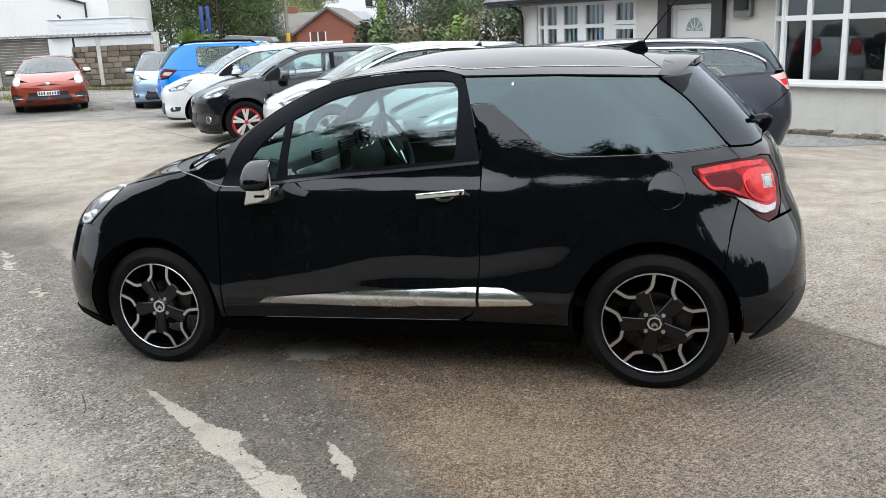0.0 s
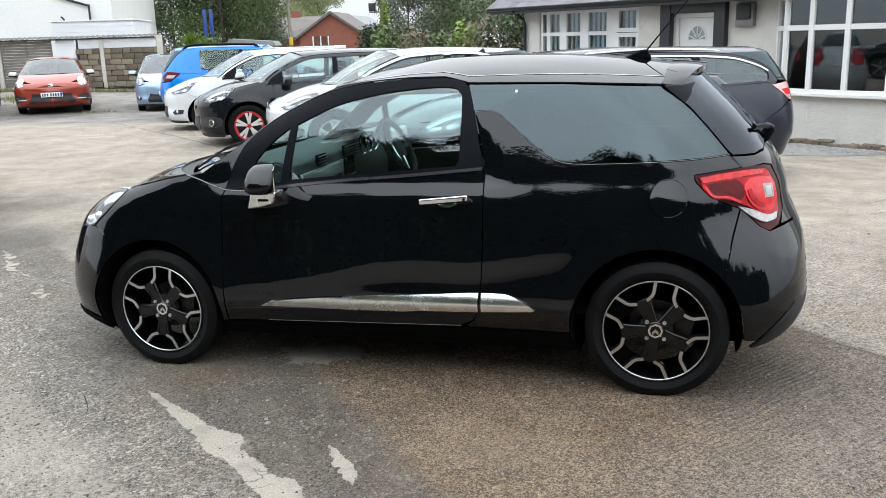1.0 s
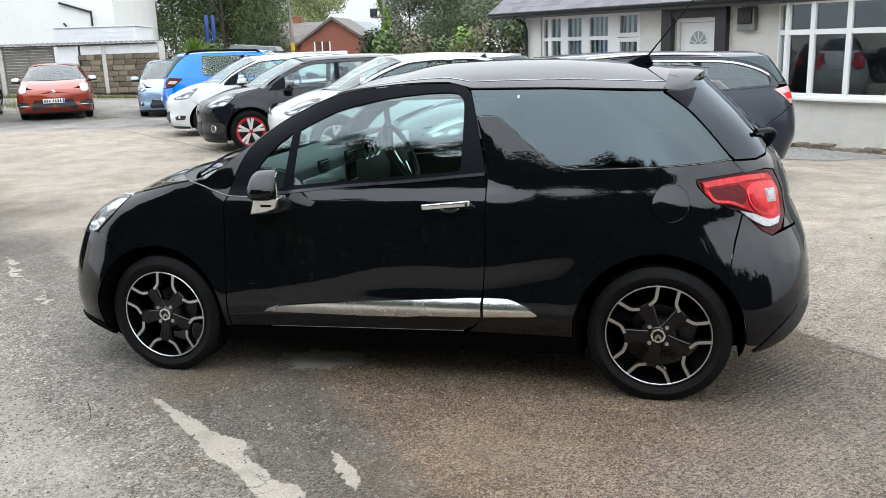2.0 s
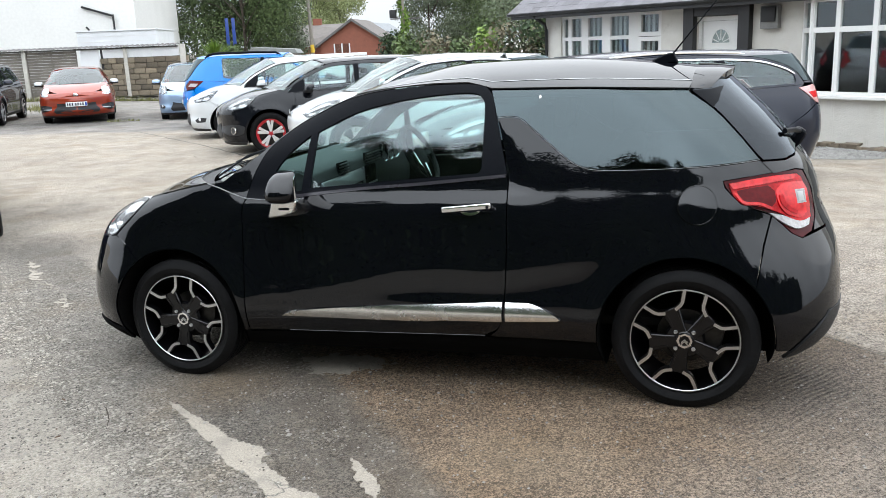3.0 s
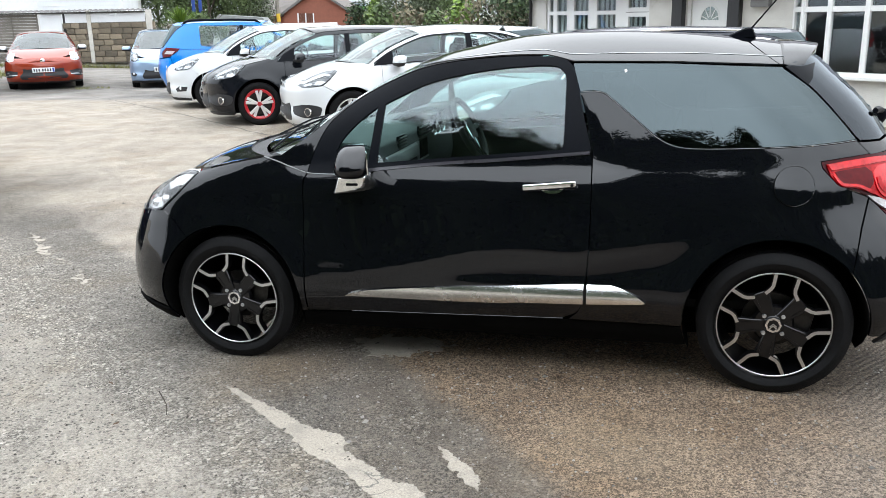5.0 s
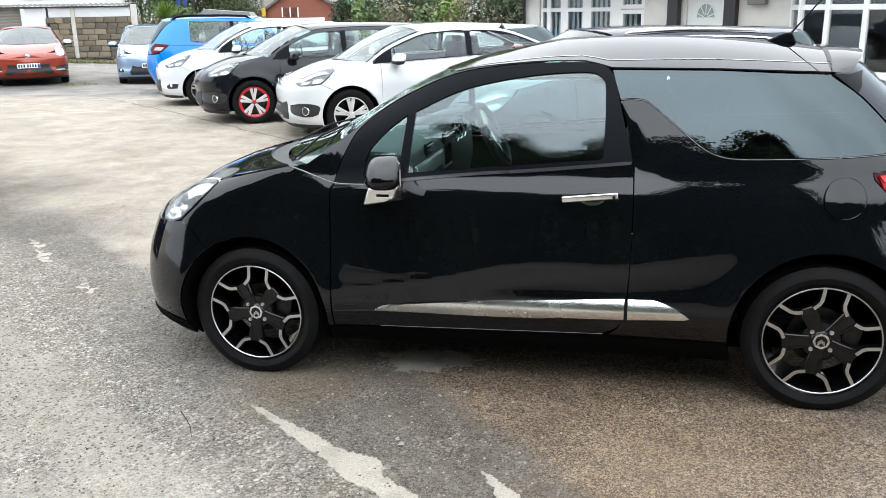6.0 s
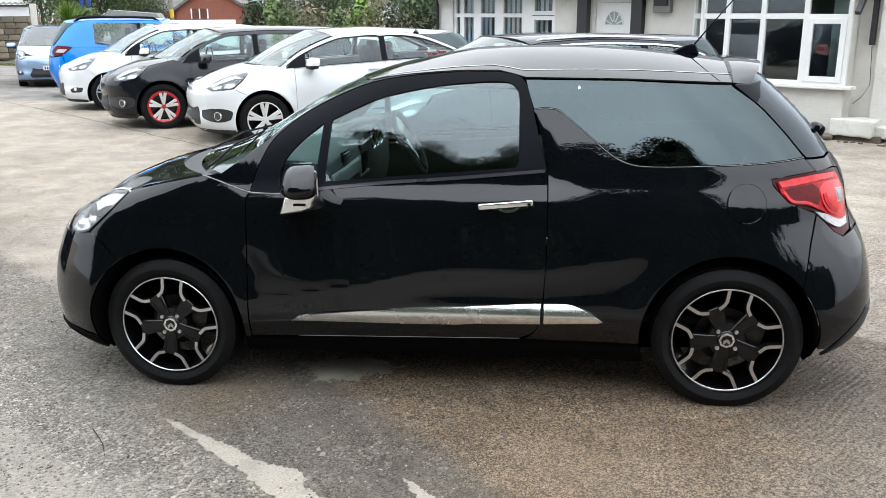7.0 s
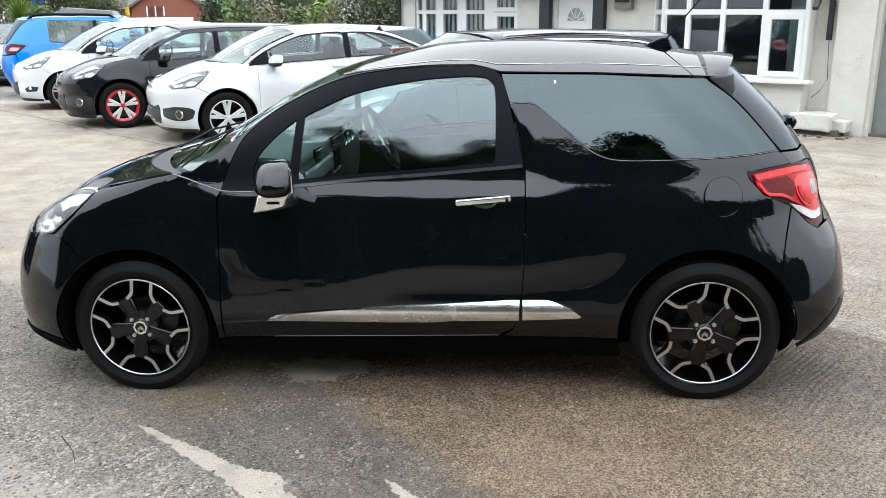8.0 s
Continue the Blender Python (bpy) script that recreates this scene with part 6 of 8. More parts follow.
        part("mirror_stalk", box((.06, .12 if mirrors is not False else .05, .03), (xa + .42, s * (W / 2 - .02), belt[0] + .01), .01), black_plastic, mir)
        for cx in (0, WB):
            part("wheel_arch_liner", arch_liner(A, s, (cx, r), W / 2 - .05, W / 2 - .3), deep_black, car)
            road_wheel(car, (cx, s * (W / 2 - .105), r), r, s, spokes, metal, back, twin, spoke_w)
        if rails:
            pts = [(x, s * (float(S.y(x, zr)) - .04), float(rail_z(x)) + (rail_h if xrf + .12 < x < xrr - .06 else .012)) for x in np.linspace(xrf + .02, xrr + .05, 16)]
            part("roof_rail", tube(pts, .012 if rails is chrome else rail_r, 8), rails, car, "roof rail")
    # lofted skins
    n = 16
    ts = np.linspace(0, 1, n)

    def along(pts):
        p = np.array(pts)
        d = np.concatenate([[0], np.cumsum(np.linalg.norm(np.diff(p, axis=0), axis=1))])
        return np.stack([np.interp(ts * d[-1], d, p[:, k]) for k in range(p.shape[1])], 1)

    def centre(pts):
        p = along(smooth(pts))
        return np.stack([p[:, 0], np.zeros(n), p[:, 1]], 1)
    E3 = lambda pts: [(x, -float(S.y(x, z)), z) for x, z in pts]
    front_rail = [q for q in rail if q[0] <= xrf + .001]
    v, f, nn = loft(along(E3([(x - .012, z + .012) for x, z in front_rail])), centre([(xa - .28, cowl + .02), ((xa + xrf) / 2 - .26, (cowl + zr) / 2 + .05), (xrf - .22, zr + .04)]), m=2.6, rows=8)
    link("windscreen", v, f, screen_glass, car, "windscreen", nn).visible_shadow = False
    top = [(xrf - .01, zr - .03)] + [(x, z + .006) for x, z in rail if xrf < x <= xrr] + ([(xrr + .35, zr - .055), (xrr + .50, zr - .08)] if third else [])
    v, f, nn = loft(along(E3(top)), centre([(xrf - .21, zr + .045), (xrf + .25, zr + .068), ((xrf + xrr) / 2, zr + .075), (xrr + (.62 if third else .12), zr + (.03 if third else .045))]), m=5, rows=8, thick=.02)
    link("roof", v, f, coat, car, "", nn)
    v, f, nn = loft(along(E3([(x, z + .004) for x, z in hood_edge])), centre([(float(S.xf(.757 * ck)) + .004, .760 * ck), (-.50 * fk, .875 * ck), (-.28 * fk, .955 * ck), (xa - .32, cowl + .005)]), m=3.2, rows=8, thick=.015)
    link("bonnet", v, f, coat, car, "", nn)
    col = [(float(S.xf(z)) + .0006, z) for z in np.linspace(.755 * ck, .20, 16)]
    nose = [(-A + .02, .19)] + arc(0, r, A, 198, 122, 14) + F([(-.275, .688), (-.347, .731), (-.42, .721), (-.50, .709), (-.585, .702), (-.62, .73), (-.66, .745)]) + col + [(-.5 * fk, .18)]
    sided("front_bumper", S, nose, coat, car, one=True, gap=.001, step=step)
    brow = F([(-.535, .792), (-.60, .753), (-.64, .735)]) + [(float(S.xf(z)) + .0006, z) for z in np.linspace(.735, .792, 6) * ck]
    sided("nose_panel", S, brow, coat, car, one=True, gap=0, off=-.022, step=step)
    for z0, z1, d in (grille,):
        g = [(float(S.xf(z0 * ck)) + d, z0 * ck), (float(S.xf(z1 * ck)) + d, z1 * ck)] + [(float(S.xf(z * ck)) + .0006, z * ck) for z in np.linspace(z1, z0, 4)]
        sided("grille", S, g, black_plastic, car, one=True, gap=0, off=.014, step=.05)
    sided("front_lip", S, [(-A + .0, .168), (-A, .205), (float(S.xf(.205)) + .10, .215)] + [(float(S.xf(z)) + .0006, z) for z in (.215, .19, .168)], black_plastic, car, one=True, gap=0, off=.012, step=.05)
    if plate_f:
        number_plate(car, float(S.xf(.5)) - .02, .50)
    part("bonnet_badge", moved(lathe([(0, -.008), (.05, -.006), (.06, 0)], 20), pose(float(S.xf(.72 * ck)) - .004, 0, .72 * ck, 0, 0, -90)), chrome, car, "plain round badge")
    rcol = [(float(S.xr(z)) - .0006, z) for z in np.linspace(.22, lb - .005, 12)]
    tailp = arc(WB, r, A, 42, -14, 10) + [(WB + A + .04, .22)] + rcol + [(xl(lb, .10), lb), (xl(lb, .26), lb + .03)]
    sided("rear_bumper", S, tailp, skirt or coat, car, one=True, gap=.0015, step=step)
    gz0, gz1 = belt[1] + .03, zr - .02
    gcol = [(float(S.xr(z)) - .0006, z) for z in np.linspace(gz0, gz1, 10)]
    edge_x = lambda z: max(float(np.interp(-z, [-q[1] for q in rail[len(rail) // 2:]], [q[0] for q in rail[len(rail) // 2:]])), xrr)
    tg = [(edge_x(z) + .012, z) for z in np.linspace(gz1, gz0, 8)] + gcol
    sided("rear_window", S, tg, privacy_glass, car, one=True, gap=.0015, step=step)
    lcol = [(float(S.xr(z)) - .0006, z) for z in np.linspace(lb, gz0 - .004, 10)]
    sided("tailgate", S, [(edge_x(gz0) + .012, gz0 - .004), (xl(lt, .33), lt + .03), (xl(lt, .10), lt + .012), (xl((lt + lb) / 2, .045), (lt + lb) / 2), (xl(lb, .10), lb + .01)] + lcol, coat, car, one=True, gap=.0015, step=step)
    v, f, nn = loft(along(E3([(xrr + (.50 if third else .02), float(rail_z(xrr + .02)) + (.01 if not third else -.045)), (xrr + (.60 if third else .14), float(rail_z(xrr + .14)) + (.02 if not third else -.03))])), centre([(xrr + (.60 if third else .10), zr + (.03 if third else .045)), (float(S.xr(zr)) + .02, zr + .01)]), m=4, rows=8, thick=.03)
    link("roof_spoiler", v, f, coat, car, "", nn)
    if plate_r:
        sided("rear_reflector", S, [(xl(.45, .34), .425), (xl(.45, .14), .425), (xl(.45, .13), .458), (xl(.45, .33), .455)], lens_mid, car, off=.006, depth=.006, step=.05)
        number_plate(car, float(S.xr(.78)) + .012, .80, 1)
    part("underbody", box((L - .7, W - .62, .14), ((WB + ro - fo) / 2, 0, .27), .03), deep_black, car)
    part("cabin_floor", box((WB - .5, W - .3, .05), (WB / 2 + .1, 0, .36), .01), cabin_dark, car)
    part("dashboard", box((.5, W - .32, .3), (xa + .22, 0, belt[0] - .12), .08), cabin_grey, car)
    for y in (-.36, .36):
        part("front_seat", merge(moved(box((.14, .48, .75), (0, 0, .3), .05), pose(xB - .02, y, .52, 0, 14, 0)), box((.1, .26, .17), (xB + .16, y, 1.18 * H / 1.46), .035)), cabin_dark, car)
    part("rear_seat", moved(box((.16, W - .5, .62), (0, 0, .3), .05), pose(xrr - .42, 0, .5, 0, 16, 0)), cabin_dark, car)
    part("steering_wheel", moved(lathe([(.17, -.012), (.185, -.012), (.185, .012), (.17, .012)], 24), pose(xa + .62, .36, .95, 0, 0, 66)), cabin_dark, car)
    return car


def at_wheel(hub, rz, W, x=0.0, side=-1):
    """The pose of a car whose wheel on that side, x behind its front axle, stands at hub."""
    t = radians(rz)
    lx, ly = x, side * (W / 2 - .03)
    px, py = hub[0] - (lx * math.cos(t) - ly * math.sin(t)), hub[1] - (lx * math.sin(t) + ly * math.cos(t))
    return pose(px, py, float(rise(px, py)), 0, 0, rz)


spoke_white = pbr("pale_machined_spoke", (0.70, 0.70, 0.69), rough=0.35, metal=0.4, var=0.08)
white_paint = paint("white_paint", (0.60, 0.615, 0.625))
dark_paint = paint("black_metallic_paint", (0.005, 0.006, 0.0085), 0.0, ior=1.42, spec=0.05)
blue_paint = paint("bright_blue_paint", (0.001, 0.175, 0.58), 0.0, ior=1.4)
pale_blue = paint("pale_blue_paint", (0.26, 0.36, 0.50), 0.4)
orange_paint = paint("burnt_orange_paint", (0.25, 0.032, 0.012), 0.1)
slate_paint = paint("dark_slate_paint", (0.007, 0.010, 0.021), 0.0, ior=1.42, spec=0.05)
ROW = 29
parked_car("estate_car", "dark slate estate with chrome window trim beside the bungalow", slate_paint, pose(.20, 4.90, float(rise(1.8, 6)), 0, 0, 32), L=4.81, WB=2.82, W=1.85, H=1.48, fo=.96, r=.33, cowl=1.0, belt=(.96, 1.06), xa=.25,
           xrf=1.05, xrr=2.78, xB=1.5, xC=2.45, tail=.70, third=True, lamp_z=(.80, 1.04), trim=chrome, rails=chrome, window=clear_glass, lamp_mat=lens_pink, lamp_in=lens_red, hood=1.25, step=.05)
parked_car("white_hatchback", "white hatchback with alloy wheels parked nose out", white_paint, at_wheel((-2.05, 6.38), ROW, 1.80), L=4.30, WB=2.64, W=1.80, H=1.46, fo=.88, r=.325, spokes=5, twin=True, doors=3, xB=1.66, xrr=2.20, xrf=1.0, tail=1.15, trim=satin_black, belt=(.95, 1.10), hood=1.1, step=.05, metal=spoke_white, spoke_w=.05, big_fog=True)
parked_car("dark_hatchback", "black hatchback with red and silver wheels", dark_paint, at_wheel((-4.07, 7.73), ROW, 1.73), L=4.06, WB=2.59, W=1.73, H=1.45, fo=.85, r=.325, spokes=5, twin=True, metal=spoke_white, back=rim_red, spoke_w=.046, doors=5, xB=1.42, xC=2.28, step=.05, big_fog=True)
parked_car("white_hatchback", "white small hatchback parked between two darker cars", white_paint, at_wheel((-6.15, 10.0), ROW, 1.74), L=4.02, WB=2.51, W=1.74, H=1.48, fo=.83, r=.31, spokes=5, twin=True, doors=3, xB=1.55, xrr=2.3, tail=1.0, trim=satin_black)
parked_car("blue_crossover", "bright blue crossover hatchback with dark roof rails, rear end out", blue_paint, pose(-6.28, 14.55, float(rise(-7, 14.4)) + .06, 0, 0, 211), L=4.08, WB=2.59, W=1.74, H=1.64, fo=.84, r=.32, cowl=1.04, belt=(1.0, 1.06), xB=1.4, xC=2.3, xrr=2.62, tail=.85, rend=.04, lamp_z=(.86, 1.09), rails=satin_black, rail_h=.065, rail_r=.026, kick=.05, lamp_mat=lens_shade, step=.05)
parked_car("pale_blue_hatchback", "pale metallic blue small hatchback facing out", pale_blue, at_wheel((-11.85, 16.0), 123, 1.71, 0, 1), L=4.0, WB=2.53, W=1.71, H=1.49, fo=.82, r=.30, plate_f=True)
parked_car("orange_coupe", "burnt orange hatchback with a white number plate", orange_paint, at_wheel((-13.2, 15.7), 127, 1.80), L=4.30, WB=2.64, W=1.80, H=1.43, fo=.88, r=.325, doors=3, xB=1.6, xrr=2.5, plate_f=True, hood=1.1, mirrors=soft_chrome, grille=(.27, .53, .06), big_fog=True, blade=True, bright_lamp=True, step=.05)
parked_car("dark_crossover", "dark grey crossover parked by the fence", slate_paint, at_wheel((-15.2, 13.85), 121.5, 1.77), L=4.14, WB=2.53, W=1.77, H=1.57, fo=.84, r=.33, cowl=1.04, belt=(1.0, 1.1), skirt=black_plastic)
parked_car("dark_suv", "dark blue-black crossover seen from behind", slate_paint, at_wheel((-3.91, 1.98), 316, 1.80, 2.6, 1), L=4.2, WB=2.6, W=1.80, H=1.6, fo=.84, r=.34, cowl=1.05, belt=(1.0, 1.1), tail=.5, plate_r=True, lamp_z=(.90, 1.23), mirrors=False)
parked_car("white_estate", "white car with roof bars by the hedge", white_paint, pose(-1.4, 15.4, float(rise(-2, 16)) - .05, 0, 0, 125), L=4.3, WB=2.6, W=1.8, H=1.47, rails=satin_black, xrr=3.0, tail=.5)


# ---- the bungalow ----
def roughcast():
    """White roughcast with grey-green damp stains and small scabs."""
    g = Graph("white_roughcast")
    c = g.mix(g.remap(g.noise(1.1, 6.0, 0.65), 0.35, 0.7), (0.50, 0.482, 0.440), (0.61, 0.595, 0.555))
    c = g.mix(g.math("MULTIPLY", g.remap(g.noise(2.6, 7.0, 0.72), 0.58, 0.72), 0.55), c, (0.36, 0.34, 0.29))
    c = g.mix(g.math("MULTIPLY", g.remap(g.noise(38.0, 4.0), 0.62, 0.72), 0.35), c, (0.40, 0.38, 0.34))
    g.put(c, g.p.inputs["Base Color"])
    g.p.inputs["Roughness"].default_value = 0.9
    g.relief(g.math("ADD", g.noise(55.0, 4.0), g.math("MULTIPLY", g.noise(9.0, 4.0), 0.8)), 0.8, 0.012)
    return g.m


render_white = roughcast()
upvc = pbr("white_window_plastic", (0.66, 0.66, 0.645), rough=0.35, var=0.03)
black_wood = pbr("black_painted_timber", (0.010, 0.010, 0.011), rough=0.45, var=0.3, bump=0.1, bscale=80)
# the room's dimness is put into its dark wall colour
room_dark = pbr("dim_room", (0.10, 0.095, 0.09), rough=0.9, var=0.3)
blind = pbr("grey_blind_fabric", (0.62, 0.62, 0.60), rough=0.9, var=0.15)
slate_mat = pbr("weathered_roof_slate", (0.13, 0.125, 0.135), rough=0.7, var=0.35, scale=3, bump=0.4, bscale=60, per=0.25)
grey_door = pbr("grey_garage_door", (0.22, 0.225, 0.22), rough=0.6, var=0.1)
stone_mat = pbr("rough_edging_stone", (0.125, 0.100, 0.072), rough=0.9, var=0.65, scale=9, bump=0.8, bscale=30, per=0.2)
gravel_mat = pbr("pale_gravel", (0.21, 0.20, 0.185), rough=0.9, var=0.6, scale=60, fine=160, bump=0.9, bscale=90)
wire_mat0 = pbr("dark_flex", (0.05, 0.045, 0.04), rough=0.7)
HB = -0.32
HOUSE = pose(-1.3, 15.8, HB, 0, 0, math.degrees(math.atan2(-.6, .8)))


def in_house(ob):
    ob.matrix_basis = HOUSE
    return ob


def blocks(*spans):
    """A wall of boxes butted together, each (x0, x1, y0, y1, z0, z1)."""
    return merge(*[box((x1 - x0, y1 - y0, z1 - z0), ((x0 + x1) / 2, (y0 + y1) / 2, (z0 + z1) / 2)) for x0, x1, y0, y1, z0, z1 in spans])


TOP = 2.42
wall = blocks((0.2, 0.70, 0, .3, -.1, TOP), (0.70, 3.56, 0, .3, -.1, 1.10), (0.70, 3.56, 0, .3, 2.37, TOP), (3.56, 4.42, 0, .3, -.1, TOP), (4.42, 5.40, 0, .3, 2.20, TOP), (5.40, 6.66, 0, .3, -.1, TOP),
              (9.44, 9.80, 0, .3, -.1, 3.2), (6.66, 9.44, 0, .3, 2.36, TOP), (0.2, 0.5, .3, 6, -.1, TOP), (0.5, 13.5, 5.7, 6, -.1, TOP), (9.80, 10.36, -.10, .3, -.1, 3.2))
tagged(in_house(part("wall_front", wall, render_white, soft=0)), "white roughcast bungalow wall with stains", "wall", kind="structure")
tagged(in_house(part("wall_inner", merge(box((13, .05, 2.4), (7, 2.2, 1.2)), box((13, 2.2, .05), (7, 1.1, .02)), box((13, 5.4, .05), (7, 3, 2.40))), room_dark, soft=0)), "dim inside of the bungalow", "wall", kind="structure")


def casement(parent, x0, x1, z0, z1, y, fr=0.055, cols=1, transom=None, mullions=None):
    """A white framed light: bars and panes."""
    xs = mullions or [x0 + (x1 - x0) * k / cols for k in range(cols + 1)]
    rows = [z0, z1] if transom is None else [z0, transom, z1]
    for x in xs:
        part("window_bar", box((fr, .07, z1 - z0 + fr), (x, y, (z0 + z1) / 2), .006), upvc, parent, soft=0)
    for z in rows:
        for a, b in zip(xs, xs[1:]):
            part("window_bar", box((b - a - fr, .066, fr), ((a + b) / 2, y, z), .006), upvc, parent, soft=0)
    for a, b in zip(xs, xs[1:]):
        for c, d in zip(rows, rows[1:]):
            part("pane", box((b - a - fr, .006, d - c - fr), ((a + b) / 2, y + .01, (c + d) / 2)), house_glass, parent, soft=0).visible_shadow = False


win = tagged(in_house(empty("window_1")), "white plastic window with vertical blinds", "window", kind="structure")
LIGHTS = [(0.77, 0.89), (1.0, 1.3), (1.51, 1.92), (2.16, 2.67)]
cuts = [.70] + [q for ab in LIGHTS for q in ab] + [2.84]
for a, b in zip(cuts[::2], cuts[1::2]):
    part("window_bar", box((b - a, .08, 1.25), ((a + b) / 2, .08, 1.735), .006), upvc, win, soft=0)
for a, b in LIGHTS:
    for c, d in ((1.11, 1.19), (1.83, 1.91), (2.30, 2.36)):
        part("window_bar", box((b - a, .074, d - c), ((a + b) / 2, .08, (c + d) / 2), .004), upvc, win, soft=0)
    part("pane", box((b - a, .006, 1.2), ((a + b) / 2, .09, 1.735)), house_glass, win, soft=0).visible_shadow = False
ca, cb, cz = 3.01, 3.46, (1.78, 1.96, 2.3)
for a, b, c, d in ((2.84, ca, 1.11, 2.36), (cb, 3.56, 1.11, 2.36), (ca, cb, cz[0], cz[1]), (ca, cb, cz[2], 2.36), (ca, cb, 1.11, 1.20)):
    part("casement_bar", box((b - a, .09, d - c), ((a + b) / 2, .075, (c + d) / 2), .006), upvc, win, "wide white casement frame", soft=0)
part("casement_gap", box((cb - ca + .12, .004, .012), ((ca + cb) / 2, .027, (cz[0] + cz[1]) / 2)), black_plastic, win, soft=0)
part("pane", box((cb - ca, .006, 1.2), ((ca + cb) / 2, .09, 1.735)), house_glass, win, soft=0).visible_shadow = False
part("window_sill", box((2.95, .16, .05), (2.13, -.03, 1.09), .01), upvc, win, soft=0)
for k in range(20):
    part("blind_slat", moved(box((.080, .004, 1.18), (0, 0, 0)), pose(.80 + k * .128, .16, 1.74, 0, 0, -8)), blind, win, soft=0)
door = tagged(in_house(empty("door_1")), "white panelled front door with a fanlight between black posts", "door", kind="structure")
for x in (4.30, 5.52):
    part("door_post", box((.24, .14, 2.52), (x, -.05, 1.20), .01), black_wood, door, "black painted post", soft=0)
part("door_head", box((.97, .13, .26), (4.91, -.045, 2.33), .01), black_wood, door, "black painted lintel", soft=0)
part("door_frame", blocks((4.425, 4.50, .05, .16, 0, 2.19), (5.32, 5.395, .05, .16, 0, 2.19), (4.50, 5.32, .05, .16, 2.11, 2.19)), upvc, door, soft=0)
leaf = part("door_leaf", box((.815, .05, 2.10), (4.91, .11, 1.055), .008), upvc, door, soft=0)
fan = [(4.91 + .20 * math.cos(a), 1.70 + .26 * math.sin(a)) for a in [math.pi * k / 14 for k in range(15)]]
part("fanlight", prism(fan, .078, .083), house_glass, leaf)
for k in range(5):
    a = math.pi * (k + .5) / 5
    part("fan_bar", ring_strip([(4.91 + .05 * math.cos(a), 1.70 + .06 * math.sin(a)), (4.91 + .195 * math.cos(a), 1.70 + .255 * math.sin(a))], .016, .072, .082), upvc, leaf, soft=0)
part("fan_rim", merge(ring_strip([(4.91 + .21 * math.cos(a), 1.69 + .275 * math.sin(a)) for a in [math.pi * k / 14 for k in range(15)]], .028, .070, .083), box((.45, .012, .03), (4.91, .077, 1.69))), upvc, leaf, soft=0)
for x in (4.72, 5.10):
    part("door_panel", box((.26, .012, .55), (x, .082, 1.02), .008), upvc, leaf, soft=0)
    part("door_panel", box((.26, .012, .50), (x, .082, .40), .008), upvc, leaf, soft=0)
meter = tagged(in_house(empty("meter_box")), "white wall box with a dark top on the bungalow wall", "meter box")
part("meter_case", box((.36, .12, .40), (6.03, -.06, 2.12), .03), pbr("grey_meter_case", (0.16, 0.16, 0.155), rough=0.5, var=0.2), meter)
part("meter_lid", box((.28, .05, .26), (6.03, -.135, 2.17), .03), black_plastic, meter)
# bow window
bow = tagged(in_house(empty("window_2")), "white plastic bow window with dark panes", "window", kind="structure")
P = [(6.68, -.02), (6.98, -.29), (7.47, -.36), (8.09, -.38), (8.78, -.36), (9.42, -.30)]
for (xa_, ya_), (xb_, yb_) in zip(P, P[1:]):
    ln = math.hypot(xb_ - xa_, yb_ - ya_)
    seg = empty("bow_section", pose(xa_, ya_, 0, 0, 0, math.degrees(math.atan2(yb_ - ya_, xb_ - xa_))))
    seg.parent = bow
    last = xb_ > 9.3
    casement(seg, .0, ln, .84, 2.36, 0, .085 if not last else .07, transom=1.87)
    if last:
        casement(seg, .075, ln - .075, .915, 1.80, -.02, .085)
    part("bow_wall", box((ln + .03, .12, .90), (ln / 2, .05, .37)), render_white, seg, "white roughcast below the window", soft=0)
    part("window_sill", box((ln + .05, .20, .055), (ln / 2, -.04, .80), .012), upvc, seg, soft=0)
part("sill_end", box((.16, .22, .05), (9.50, -.30, .80), .01), upvc, bow, soft=0)
part("bow_cheek", box((.06, .30, 2.3), (9.42, -.14, 1.15)), render_white, bow, soft=0)
part("curtain", moved(box((.30, .02, 1.3), (0, 0, 0)), pose(9.15, .12, 1.5)), blind, bow, "pale curtain", soft=0)
# roof with its eaves
eave = tagged(in_house(empty("roof_1")), "slate roof with a black gutter and fascia", "roof", kind="structure")
part("fascia", box((10.2, .03, .12), (4.60, -.42, 2.41), .004), black_wood, eave, "black fascia board", soft=0)
gut = [(-.48 + .055 * math.cos(a), 2.47 + .055 * math.sin(a)) for a in [math.pi + math.pi * k / 8 for k in range(9)]]
bm = bmesh.new()
a_ = [bm.verts.new((-.52, y, z)) for y, z in gut]
b_ = [bm.verts.new((9.70, y, z)) for y, z in gut]
for k in range(8):
    bm.faces.new((a_[k], a_[k + 1], b_[k + 1], b_[k]))
part("gutter", bm, black_plastic, eave, "black half-round gutter")
part("soffit", box((10.2, .40, .02), (4.60, -.21, 2.375)), black_wood, eave, soft=0)
part("downpipe", tube([(.28, -.46, 2.40), (.28, -.10, 2.22), (.28, -.06, 2.10), (.28, -.06, .05)], .035, 10), black_plastic, eave, "black downpipe")
part("roof_deck", moved(box((10.4, 4.6, .05), (4.6, 2.25, 0)), pose(0, -.44, 2.47, 33, 0, 0)), slate_mat, eave, soft=0)
part("roof_deck", moved(box((10.4, 4.6, .05), (4.6, -2.25, 0)), pose(0, 7.1, 2.47, -33, 0, 0)), slate_mat, eave, soft=0)
part("wall_bracket", merge(box((.07, .07, .95), (9.70, -.09, 1.92)), moved(box((.08, .07, .75), (0, 0, 0)), pose(9.62, -.35, 2.2, -42, 0, 0))), black_wood, eave, "black timber bracket", soft=0)
